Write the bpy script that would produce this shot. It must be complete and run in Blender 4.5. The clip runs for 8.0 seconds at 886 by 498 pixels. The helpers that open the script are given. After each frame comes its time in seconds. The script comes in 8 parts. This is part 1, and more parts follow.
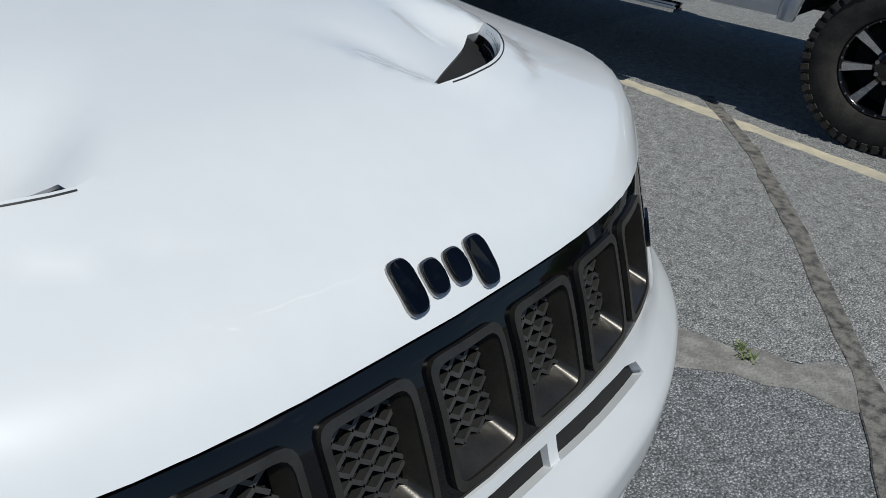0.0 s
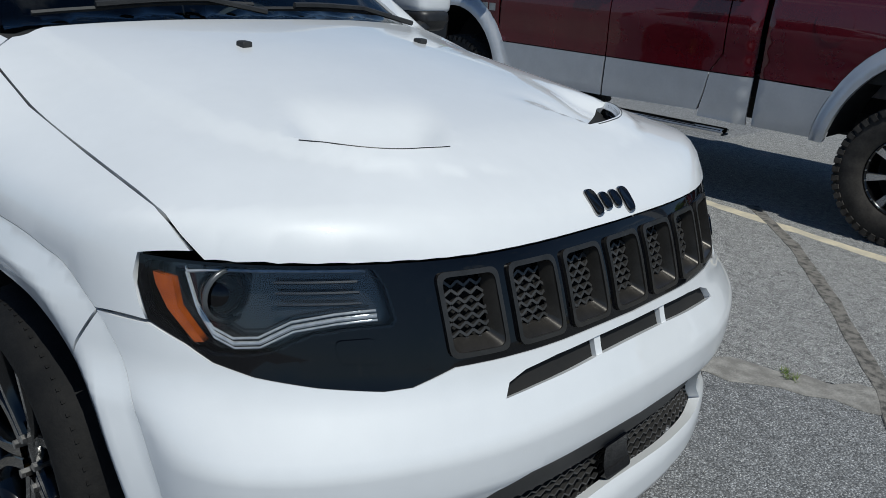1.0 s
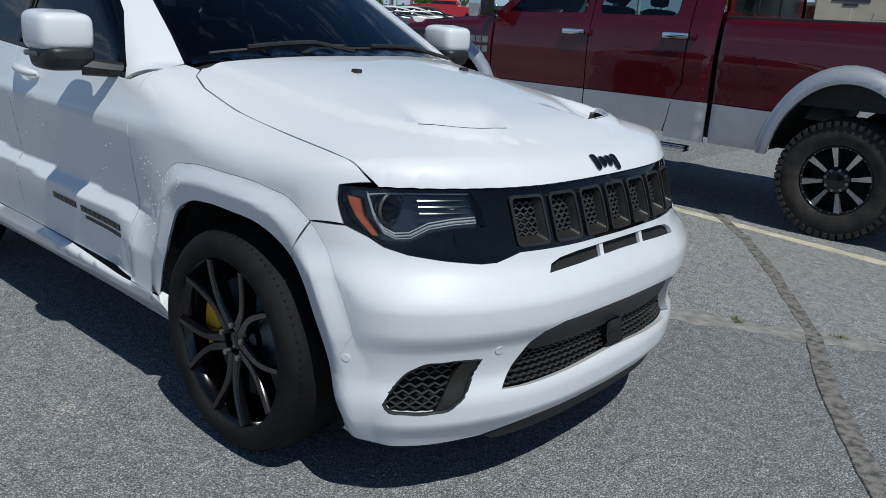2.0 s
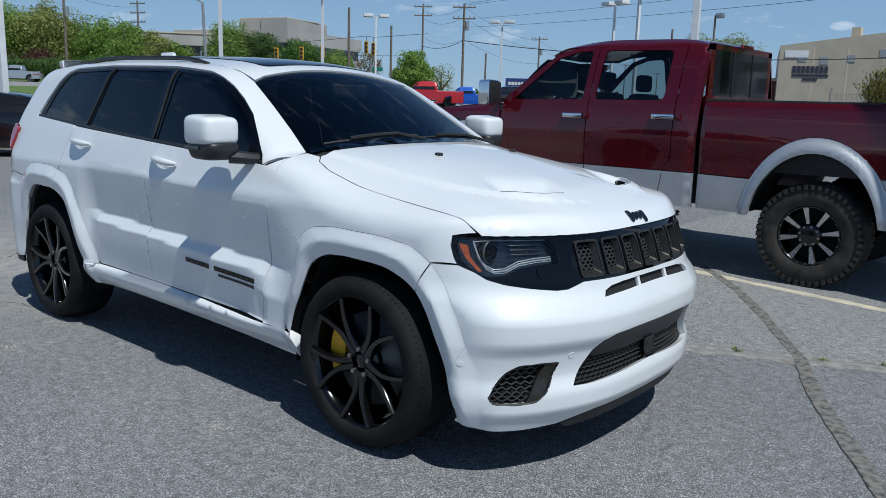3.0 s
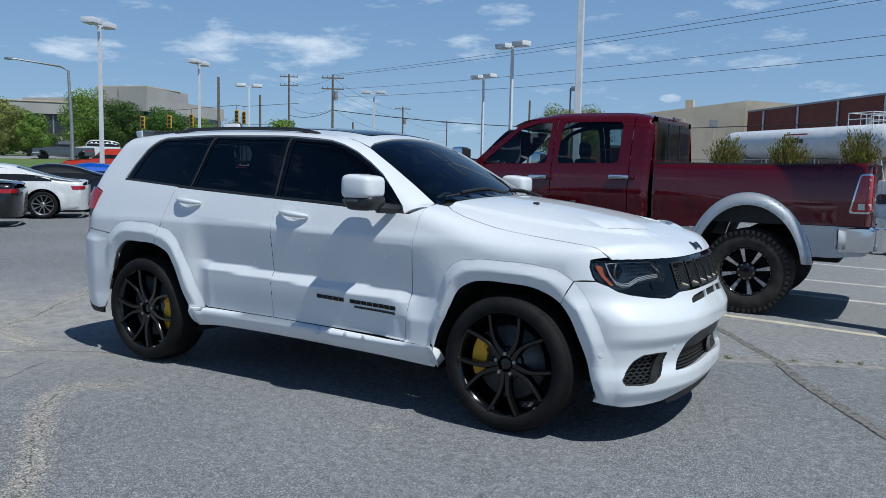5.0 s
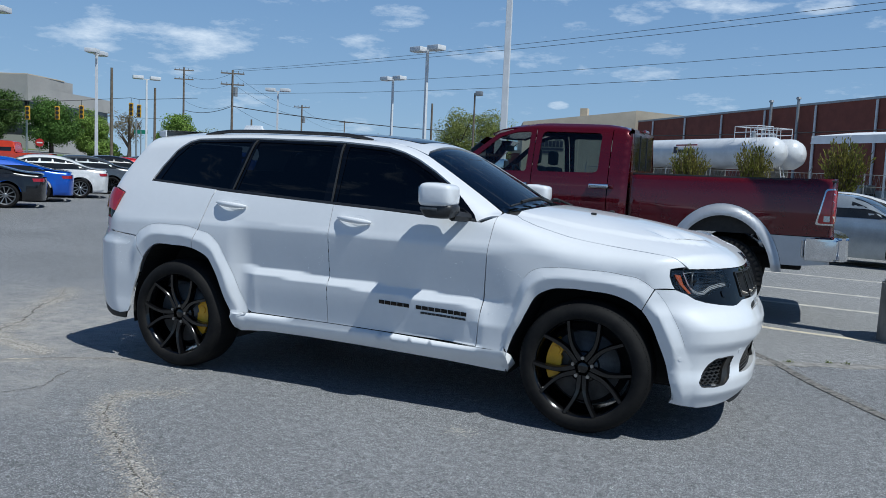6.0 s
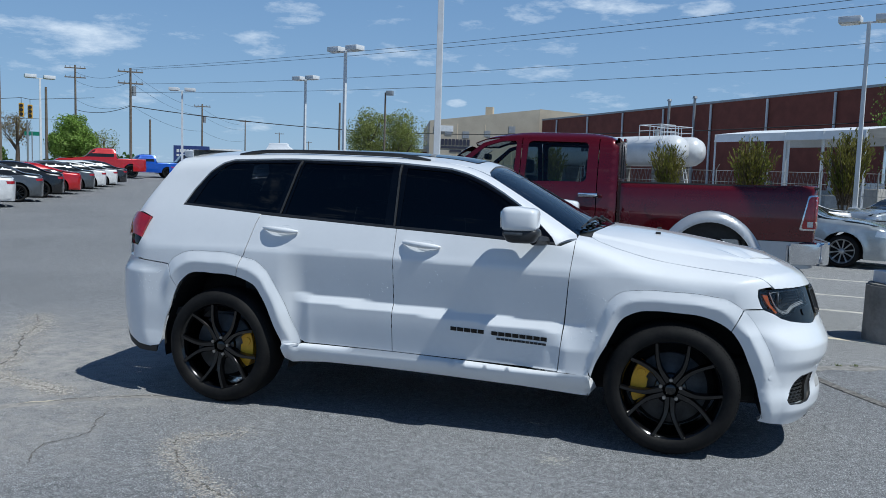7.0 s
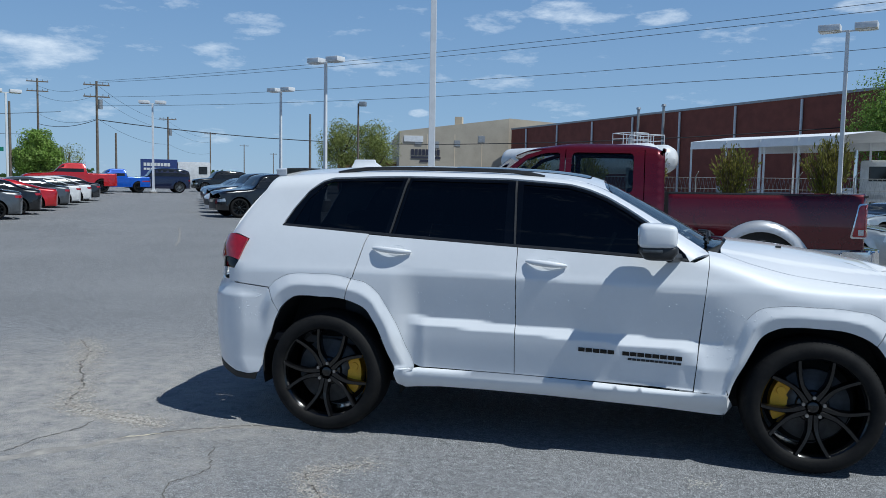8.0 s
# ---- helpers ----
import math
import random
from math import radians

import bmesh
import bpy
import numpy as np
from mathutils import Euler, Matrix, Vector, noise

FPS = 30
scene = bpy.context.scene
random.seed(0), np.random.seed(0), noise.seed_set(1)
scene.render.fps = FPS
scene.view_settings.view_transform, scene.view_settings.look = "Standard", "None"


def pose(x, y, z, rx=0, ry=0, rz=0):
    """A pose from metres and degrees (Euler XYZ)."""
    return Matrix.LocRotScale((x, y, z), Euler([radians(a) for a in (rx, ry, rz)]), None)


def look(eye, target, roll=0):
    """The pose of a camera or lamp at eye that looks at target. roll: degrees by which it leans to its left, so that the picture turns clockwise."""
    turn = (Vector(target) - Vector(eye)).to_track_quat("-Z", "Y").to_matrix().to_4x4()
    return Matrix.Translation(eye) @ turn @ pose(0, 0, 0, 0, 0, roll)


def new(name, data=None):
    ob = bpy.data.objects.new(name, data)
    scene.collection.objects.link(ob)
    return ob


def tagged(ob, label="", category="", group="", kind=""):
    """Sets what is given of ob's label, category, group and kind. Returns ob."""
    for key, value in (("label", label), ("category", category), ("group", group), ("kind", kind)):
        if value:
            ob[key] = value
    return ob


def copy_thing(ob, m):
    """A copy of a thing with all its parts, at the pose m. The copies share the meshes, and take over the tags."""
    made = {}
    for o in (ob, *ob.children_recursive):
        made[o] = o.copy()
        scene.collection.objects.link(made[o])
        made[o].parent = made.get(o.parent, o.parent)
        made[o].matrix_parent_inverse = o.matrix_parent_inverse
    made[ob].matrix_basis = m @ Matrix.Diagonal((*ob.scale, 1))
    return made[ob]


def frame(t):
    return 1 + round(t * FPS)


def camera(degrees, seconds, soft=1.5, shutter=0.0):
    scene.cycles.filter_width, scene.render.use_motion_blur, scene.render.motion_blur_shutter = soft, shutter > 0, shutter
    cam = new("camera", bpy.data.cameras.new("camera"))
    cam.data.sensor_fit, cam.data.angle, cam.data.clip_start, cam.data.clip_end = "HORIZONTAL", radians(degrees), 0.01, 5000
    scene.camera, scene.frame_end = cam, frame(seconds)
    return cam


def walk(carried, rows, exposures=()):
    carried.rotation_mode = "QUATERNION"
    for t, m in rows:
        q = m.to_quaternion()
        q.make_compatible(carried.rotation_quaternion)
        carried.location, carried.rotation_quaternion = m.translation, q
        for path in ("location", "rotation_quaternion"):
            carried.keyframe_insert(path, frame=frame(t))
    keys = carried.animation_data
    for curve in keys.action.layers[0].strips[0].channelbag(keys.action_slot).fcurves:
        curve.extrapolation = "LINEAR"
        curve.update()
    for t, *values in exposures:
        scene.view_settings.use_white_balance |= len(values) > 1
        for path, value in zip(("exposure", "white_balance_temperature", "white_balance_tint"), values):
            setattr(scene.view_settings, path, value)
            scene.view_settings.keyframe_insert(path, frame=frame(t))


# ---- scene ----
cam = camera(57.9, 8.0, soft=0.75)
PATH = [
    (0, (2.674, -0.55, 1.455), (1.59, 0.814, 0.473), 5.1),
    (0.5, (2.888, -0.93, 1.422), (1.676, 0.494, 0.713), 5.3),
    (1, (3.091, -1.396, 1.461), (1.8, -0.022, 0.794), 4.1),
    (2.3, (3.698, -2.576, 1.468), (2.432, -1.117, 0.948), 2.6),
    (2.5, (3.743, -2.761, 1.475), (2.476, -1.292, 0.988), 2.1),
    (2.9, (3.829, -3.12, 1.508), (2.561, -1.625, 1.116), 1.9),
    (3, (3.855, -3.206, 1.51), (2.582, -1.708, 1.14), 1.6),
    (3.5, (4.015, -3.595, 1.452), (2.736, -2.084, 1.165), 1.8),
    (4, (3.965, -4.032, 1.457), (2.753, -2.46, 1.215), 1.9),
    (4.2, (3.872, -4.194, 1.44), (2.702, -2.587, 1.216), 1.8),
    (5.3, (3.083, -5.023, 1.45), (2.132, -3.274, 1.257), 1.8),
    (5.5, (2.898, -5.146, 1.466), (1.988, -3.375, 1.28), 2.6),
    (6, (2.432, -5.402, 1.46), (1.665, -3.565, 1.273), 2.5),
    (6.5, (1.898, -5.514, 1.515), (1.238, -3.635, 1.328), 1.4),
    (7, (1.392, -5.62, 1.572), (0.855, -3.702, 1.389), 1.8),
    (7.5, (0.921, -5.649, 1.566), (0.578, -3.689, 1.37), 1.9),
    (8, (0.418, -5.702, 1.594), (-0.035, -3.76, 1.437), 1.0),
]
walk(cam, [(t, look(eye, target, roll)) for t, eye, target, roll in PATH], [(0, -0.52, 6150, 4), (0.5, -0.45, 6100, 4), (1.2, -0.45, 6100, 4), (3.0, -0.2, 5880, 4), (8, -0.15, 5770, 4)])

# ---- light ----
SUN = Vector((0.56, -0.17, 1.0)).normalized()
sun_lamp = bpy.data.lights.new("sun", "SUN")
sun_lamp.energy, sun_lamp.angle, sun_lamp.color = 4.6, radians(0.53), (1.0, 0.95, 0.88)
sun = new("sun", sun_lamp)
sun.matrix_world = look(SUN * 60, (0, 0, 0))

world = bpy.data.worlds.new("sky")
scene.world = world
world.use_nodes = True
wn, wl = world.node_tree.nodes, world.node_tree.links
wn.clear()
w_out, w_bg, w_sky = wn.new("ShaderNodeOutputWorld"), wn.new("ShaderNodeBackground"), wn.new("ShaderNodeTexSky")
w_sky.sky_type, w_sky.sun_disc = "NISHITA", False
w_sky.sun_elevation, w_sky.sun_rotation = math.asin(SUN.z), math.atan2(SUN.x, SUN.y)
w_sky.air_density, w_sky.dust_density, w_sky.ozone_density = 1.0, 0.15, 3.0
w_co, w_map, w_noise, w_ramp, w_mix = (wn.new("ShaderNodeTexCoord"), wn.new("ShaderNodeMapping"), wn.new("ShaderNodeTexNoise"),
                                      wn.new("ShaderNodeValToRGB"), wn.new("ShaderNodeMix"))
w_map.inputs["Scale"].default_value = (1.0, 1.0, 3.4)
w_noise.inputs["Scale"].default_value, w_noise.inputs["Detail"].default_value, w_noise.inputs["Roughness"].default_value = 11.0, 10, 0.66
w_ramp.color_ramp.elements[0].position, w_ramp.color_ramp.elements[1].position = 0.0, 1.1
w_ramp.color_ramp.elements[1].color = (0.78, 0.78, 0.78, 1)
w_mix.data_type = "RGBA"
w_mix.inputs["B"].default_value = (8.6, 8.8, 9.2, 1)
wl.new(w_co.outputs["Generated"], w_map.inputs["Vector"])
wl.new(w_map.outputs["Vector"], w_noise.inputs["Vector"])


def w_math(op, a, b):
    node = wn.new("ShaderNodeMath")
    node.operation = op
    for k, v in enumerate((a, b)):
        if isinstance(v, (int, float)):
            node.inputs[k].default_value = v
        else:
            wl.new(v, node.inputs[k])
    return node.outputs[0]


# small fair-weather clouds: bearing, height, half width, half height
w_axis = wn.new("ShaderNodeSeparateXYZ")
wl.new(w_co.outputs["Generated"], w_axis.inputs["Vector"])
cloud = None
for bearing, high, wide, tall in ((132.5, 0.137, 0.118, 0.023), (144, 0.124, 0.065, 0.018), (116.4, 0.188, 0.050, 0.017), (118.5, 0.146, 0.038, 0.020), (105, 0.089, 0.015, 0.006), (93.3, 0.209, 0.080, 0.015), (99.9, 0.197, 0.045, 0.017),
                                  (88.4, 0.200, 0.040, 0.011), (76, 0.2, 0.04, 0.009), (155, 0.16, 0.08, 0.02), (60, 0.25, 0.12, 0.03), (20, 0.3, 0.15, 0.04), (200, 0.25, 0.12, 0.03), (250, 0.3, 0.16, 0.05), (310, 0.3, 0.14, 0.04)):
    dot = wn.new("ShaderNodeVectorMath")
    dot.operation = "DOT_PRODUCT"
    dot.inputs[1].default_value = (-math.sin(radians(bearing)), math.cos(radians(bearing)), 0)
    ahead = wn.new("ShaderNodeVectorMath")
    ahead.operation = "DOT_PRODUCT"
    ahead.inputs[1].default_value = (math.cos(radians(bearing)), math.sin(radians(bearing)), 0)
    for node in (dot, ahead):
        wl.new(w_co.outputs["Generated"], node.inputs[0])
    u = w_math("POWER", w_math("MULTIPLY", dot.outputs["Value"], 1 / wide), 2.0)
    v = w_math("POWER", w_math("MULTIPLY", w_math("SUBTRACT", w_axis.outputs["Z"], high), 1 / tall), 2.0)
    g = w_math("MULTIPLY", w_math("SUBTRACT", 1.0, w_math("ADD", u, v)), w_math("GREATER_THAN", ahead.outputs["Value"], 0.0))
    cloud = g if cloud is None else w_math("MAXIMUM", cloud, g)
cloud = w_math("MINIMUM", w_math("MAXIMUM", cloud, -2.4), 0.6)
puffs = w_math("ADD", w_math("SUBTRACT", cloud, 0.28), w_math("MULTIPLY", w_math("SUBTRACT", w_noise.outputs["Fac"], 0.5), 3.6))
wl.new(puffs, w_ramp.inputs["Fac"])
wl.new(w_ramp.outputs["Color"], w_mix.inputs["Factor"])
w_sep, w_haze, w_tint = wn.new("ShaderNodeSeparateXYZ"), wn.new("ShaderNodeValToRGB"), wn.new("ShaderNodeMix")
w_haze.color_ramp.elements[0].position, w_haze.color_ramp.elements[1].position = 0.0, 0.55
w_haze.color_ramp.elements[0].color, w_haze.color_ramp.elements[1].color = (0.85, 0.85, 0.85, 1), (0.85, 0.85, 0.85, 1)
w_blue = wn.new("ShaderNodeValToRGB")
w_blue.color_ramp.elements[0].position, w_blue.color_ramp.elements[1].position = 0.0, 0.27
w_blue.color_ramp.elements[0].color, w_blue.color_ramp.elements[1].color = (0.42, 0.60, 0.82, 1), (0.225, 0.384, 0.66, 1)
deep = w_blue.color_ramp.elements.new(0.9)
deep.color = (0.015, 0.05, 0.15, 1)
deep = w_blue.color_ramp.elements.new(0.5)
deep.color = (0.05, 0.14, 0.36, 1)
w_gain = wn.new("ShaderNodeVectorMath")
w_gain.operation, w_gain.inputs[3].default_value = "SCALE", 7.4
w_tint.data_type = "RGBA"
wl.new(w_co.outputs["Generated"], w_sep.inputs["Vector"])
for ramp in (w_haze, w_blue):
    wl.new(w_sep.outputs["Z"], ramp.inputs["Fac"])
wl.new(w_blue.outputs["Color"], w_gain.inputs[0])
wl.new(w_haze.outputs["Color"], w_tint.inputs["Factor"])
wl.new(w_sky.outputs["Color"], w_tint.inputs["A"])
wl.new(w_gain.outputs["Vector"], w_tint.inputs["B"])
wl.new(w_tint.outputs["Result"], w_mix.inputs["A"])
wl.new(w_mix.outputs["Result"], w_bg.inputs["Color"])
wl.new(w_bg.outputs["Background"], w_out.inputs["Surface"])
w_bg.inputs["Strength"].default_value = 0.11

# ---- materials ----
def mat(name, color, rough=0.5, metal=0.0, second=None, scale=8.0, detail=4.0, bump=0.0, bump_scale=40.0, coat=0.0, mixed=0.5, spec=0.5, vary=0.0, rough2=None):
    """A node material: two noise scales of colour, roughness variation, fine relief, per-object variation."""
    m = bpy.data.materials.new(name)
    m.use_nodes = True
    n, l = m.node_tree.nodes, m.node_tree.links
    b = n["Principled BSDF"]
    b.inputs["Roughness"].default_value, b.inputs["Metallic"].default_value = rough, metal
    b.inputs["Coat Weight"].default_value, b.inputs["Coat Roughness"].default_value = coat, 0.03
    b.inputs["Specular IOR Level"].default_value = spec
    b.inputs["Base Color"].default_value = (*color, 1)
    co = n.new("ShaderNodeTexCoord")
    if second:
        big, small, add, ramp, mx = n.new("ShaderNodeTexNoise"), n.new("ShaderNodeTexNoise"), n.new("ShaderNodeMath"), n.new("ShaderNodeValToRGB"), n.new("ShaderNodeMix")
        big.inputs["Scale"].default_value, small.inputs["Scale"].default_value = scale, scale * 9
        big.inputs["Detail"].default_value, small.inputs["Detail"].default_value = detail, 3
        for x in (big, small):
            l.new(co.outputs["Object"], x.inputs["Vector"])
        add.operation = "MULTIPLY_ADD"
        add.inputs[1].default_value = 0.35
        l.new(small.outputs["Fac"], add.inputs[0])
        l.new(big.outputs["Fac"], add.inputs[2])
        ramp.color_ramp.elements[0].position, ramp.color_ramp.elements[1].position = 0.5, 0.5 + 0.36 * mixed * 2
        l.new(add.outputs[0], ramp.inputs["Fac"])
        mx.data_type = "RGBA"
        mx.inputs["A"].default_value, mx.inputs["B"].default_value = (*color, 1), (*second, 1)
        l.new(ramp.outputs["Color"], mx.inputs["Factor"])
        out = mx.outputs["Result"]
        if vary:
            info, hsv, rng = n.new("ShaderNodeObjectInfo"), n.new("ShaderNodeHueSaturation"), n.new("ShaderNodeMapRange")
            rng.inputs["To Min"].default_value, rng.inputs["To Max"].default_value = 1 - vary, 1 + vary
            l.new(info.outputs["Random"], rng.inputs["Value"])
            l.new(rng.outputs["Result"], hsv.inputs["Value"])
            l.new(out, hsv.inputs["Color"])
            out = hsv.outputs["Color"]
        l.new(out, b.inputs["Base Color"])
        if rough2 is not None:
            mr = n.new("ShaderNodeMapRange")
            mr.inputs["To Min"].default_value, mr.inputs["To Max"].default_value = rough, rough2
            l.new(add.outputs[0], mr.inputs["Value"])
            l.new(mr.outputs["Result"], b.inputs["Roughness"])
    if bump:
        t, bp = n.new("ShaderNodeTexNoise"), n.new("ShaderNodeBump")
        t.inputs["Scale"].default_value, t.inputs["Detail"].default_value = bump_scale, 3
        bp.inputs["Strength"].default_value, bp.inputs["Distance"].default_value = bump, 0.01
        l.new(co.outputs["Object"], t.inputs["Vector"])
        l.new(t.outputs["Fac"], bp.inputs["Height"])
        l.new(bp.outputs["Normal"], b.inputs["Normal"])
    return m


def glass(name, tint, clear=0.9, rough=0.0):
    """Thin pane: a tinted see-through layer under a Fresnel gloss."""
    m = bpy.data.materials.new(name)
    m.use_nodes = True
    n, l = m.node_tree.nodes, m.node_tree.links
    n.remove(n["Principled BSDF"])
    tr, gl, mx, fr = n.new("ShaderNodeBsdfTransparent"), n.new("ShaderNodeBsdfGlossy"), n.new("ShaderNodeMixShader"), n.new("ShaderNodeFresnel")
    tr.inputs["Color"].default_value = (*[c * clear for c in tint], 1)
    gl.inputs["Roughness"].default_value = rough
    fr.inputs["IOR"].default_value = 1.5
    l.new(fr.outputs["Fac"], mx.inputs["Fac"])
    l.new(tr.outputs[0], mx.inputs[1])
    l.new(gl.outputs[0], mx.inputs[2])
    l.new(mx.outputs[0], n["Material Output"].inputs["Surface"])
    return m


WHITE = mat("white_paint", (0.76, 0.77, 0.78), 0.42, second=(0.725, 0.735, 0.745), scale=3, coat=0.9, spec=0.35, bump=0.012, bump_scale=260)
BLACK = mat("gloss_black", (0.0012, 0.0014, 0.002), 0.035, second=(0.0025, 0.0025, 0.0035), scale=6, spec=0.42)
SATIN = mat("satin_black_plastic", (0.013, 0.013, 0.014), 0.45, second=(0.024, 0.024, 0.025), scale=14, bump=0.05, bump_scale=300)
TRIM = mat("rough_black_plastic", (0.016, 0.016, 0.017), 0.62, second=(0.028, 0.028, 0.028), scale=20, bump=0.15, bump_scale=220)
# near-black: dark liners and undersides, also shade painted behind slots and grilles
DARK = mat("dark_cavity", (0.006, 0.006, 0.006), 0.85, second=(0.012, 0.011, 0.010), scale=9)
BRONZE = mat("dark_satin_metal", (0.055, 0.051, 0.046), 0.34, 0.75, second=(0.080, 0.073, 0.066), scale=25, bump=0.03, bump_scale=400)
MESH = mat("mesh_plastic", (0.045, 0.044, 0.043), 0.36, 0.25, second=(0.065, 0.062, 0.06), scale=30)
TYRE = mat("tyre_rubber", (0.009, 0.009, 0.0095), 0.7, second=(0.019, 0.018, 0.017), scale=7, bump=0.12, bump_scale=160, spec=0.12)
RIM = mat("black_wheel", (0.0025, 0.0025, 0.003), 0.16, 0.0, second=(0.0045, 0.0045, 0.005), scale=9, coat=0.4, spec=0.4)
STEEL = mat("brushed_steel", (0.42, 0.41, 0.40), 0.3, 0.95, second=(0.28, 0.27, 0.26), scale=22, bump=0.05, bump_scale=300)
DISC = mat("brake_disc", (0.16, 0.157, 0.155), 0.45, 0.35, second=(0.10, 0.098, 0.095), scale=18)
CHROME = mat("chrome", (0.78, 0.79, 0.80), 0.07, 1.0, second=(0.68, 0.69, 0.70), scale=12)
CALIPER = mat("yellow_caliper", (0.80, 0.43, 0.012), 0.4, second=(0.66, 0.33, 0.01), scale=15, bump=0.06, bump_scale=120)
AMBER = mat("amber_lens", (0.42, 0.09, 0.008), 0.12, second=(0.30, 0.06, 0.006), scale=50, coat=0.8, bump=0.2, bump_scale=320)
REDLENS = mat("red_lens", (0.42, 0.007, 0.014), 0.1, second=(0.28, 0.005, 0.010), scale=26, coat=0.9)
LAMPGREY = mat("lamp_housing", (0.05, 0.055, 0.06), 0.3, 0.2, second=(0.085, 0.09, 0.095), scale=30, coat=0.3)
CLEARBAR = mat("light_guide", (0.70, 0.72, 0.74), 0.15, 0.5, second=(0.5, 0.52, 0.55), scale=90, coat=0.8)
PAPER = mat("paper", (0.78, 0.84, 0.80), 0.7, second=(0.70, 0.78, 0.74), scale=10)
INTERIOR = mat("dark_interior", (0.035, 0.036, 0.04), 0.6, second=(0.055, 0.056, 0.06), scale=12, bump=0.05)
TINT = glass("tinted_glass", (0.52, 0.60, 0.62))
PRIVACY = glass("privacy_glass", (0.035, 0.04, 0.045))
CLEAR = glass("clear_lens", (0.93, 0.95, 0.96), 0.95)

RED = mat("dark_red_paint", (0.105, 0.002, 0.007), 0.26, 0.3, second=(0.085, 0.0015, 0.006), scale=4, coat=1.0, spec=0.3, bump=0.01, bump_scale=300)
SILVER = mat("silver_grey_paint", (0.52, 0.53, 0.55), 0.33, 0.35, second=(0.46, 0.47, 0.49), scale=6, coat=0.6)
MACHINED = mat("machined_alloy", (0.66, 0.66, 0.67), 0.22, 0.9, second=(0.5, 0.5, 0.51), scale=30)
TYRE_DUSTY = mat("dusty_off_road_rubber", (0.030, 0.028, 0.026), 0.8, second=(0.060, 0.054, 0.048), scale=9, bump=0.15, bump_scale=120, spec=0.15)
PANE = glass("clear_pane", (0.62, 0.70, 0.68))
ALLOY = mat("grey_alloy", (0.42, 0.43, 0.44), 0.3, 0.8, second=(0.32, 0.33, 0.34), scale=20)


def paint(name, color, metal=0.2):
    return mat(name, color, 0.25, metal, second=tuple(c * 0.8 for c in color), scale=4, coat=0.9)

LAMPDARK = mat("dark_lamp_housing", (0.012, 0.014, 0.017), 0.16, 0.1, second=(0.022, 0.025, 0.03), scale=20, coat=0.8)
BACKGLASS = mat("dark_back_glass", (0.010, 0.013, 0.018), 0.06, second=(0.018, 0.022, 0.028), scale=3)
WATER = mat("water_drop", (0.82, 0.84, 0.86), 0.03, second=(0.75, 0.77, 0.79), scale=30, coat=1.0)

# ---- building tools ----
def put(name, verts, faces, material, parent=None, label="", normals=None, smooth=True):
    """Links a mesh as one object, under a thing or a part if given."""
    me = bpy.data.meshes.new(name)
    me.from_pydata([tuple(v) for v in verts], [], faces)
    me.materials.append(material)
    if smooth:
        me.polygons.foreach_set("use_smooth", [True] * len(me.polygons))
    me.validate()
    if normals is not None:
        me.normals_split_custom_set_from_vertices([tuple(v) for v in normals])
    ob = new(name, me)
    if parent:
        ob.parent = parent
    if label:
        ob["label"] = label
    return ob


def part(name, bm, material, parent=None, label="", smooth=False):
    """Links a bmesh as one mesh object, under a thing or a part if given."""
    me = bpy.data.meshes.new(name)
    bmesh.ops.recalc_face_normals(bm, faces=bm.faces)
    bm.to_mesh(me)
    bm.free()
    me.materials.append(material)
    if smooth:
        me.polygons.foreach_set("use_smooth", [True] * len(me.polygons))
        me.set_sharp_from_angle(angle=radians(38))
    ob = new(name, me)
    if parent:
        ob.parent = parent
    if label:
        ob["label"] = label
    return ob


def thing(name, m, label, category, group="", kind=""):
    ob = new(name)
    ob.empty_display_size = 0.1
    ob.matrix_world = m
    return tagged(ob, label, category, group, kind)


def box(bm, x0, x1, y0, y1, z0, z1, bevel=0.0, m=None):
    """A bevelled box into a bmesh."""
    mm = Matrix.Translation(((x0 + x1) / 2, (y0 + y1) / 2, (z0 + z1) / 2)) @ Matrix.Diagonal((abs(x1 - x0), abs(y1 - y0), abs(z1 - z0), 1))
    made = bmesh.ops.create_cube(bm, size=1, matrix=mm)["verts"]
    if bevel:
        edges = list({e for v in made for e in v.link_edges})
        made = bmesh.ops.bevel(bm, geom=edges, offset=bevel, segments=2, affect="EDGES", profile=0.6)["verts"] + [v for v in made if v.is_valid]
    if m is not None:
        bmesh.ops.transform(bm, matrix=m, verts=list({v for v in made if v.is_valid}))
    return bm


def cyl(bm, p, q, r0, r1=None, n=12, caps=True):
    """A tapered rod from p to q into a bmesh."""
    p, q = Vector(p), Vector(q)
    d = q - p
    m = Matrix.Translation((p + q) / 2) @ d.to_track_quat("Z", "Y").to_matrix().to_4x4()
    bmesh.ops.create_cone(bm, cap_ends=caps, segments=n, radius1=r0, radius2=r0 if r1 is None else r1, depth=d.length, matrix=m)
    return bm


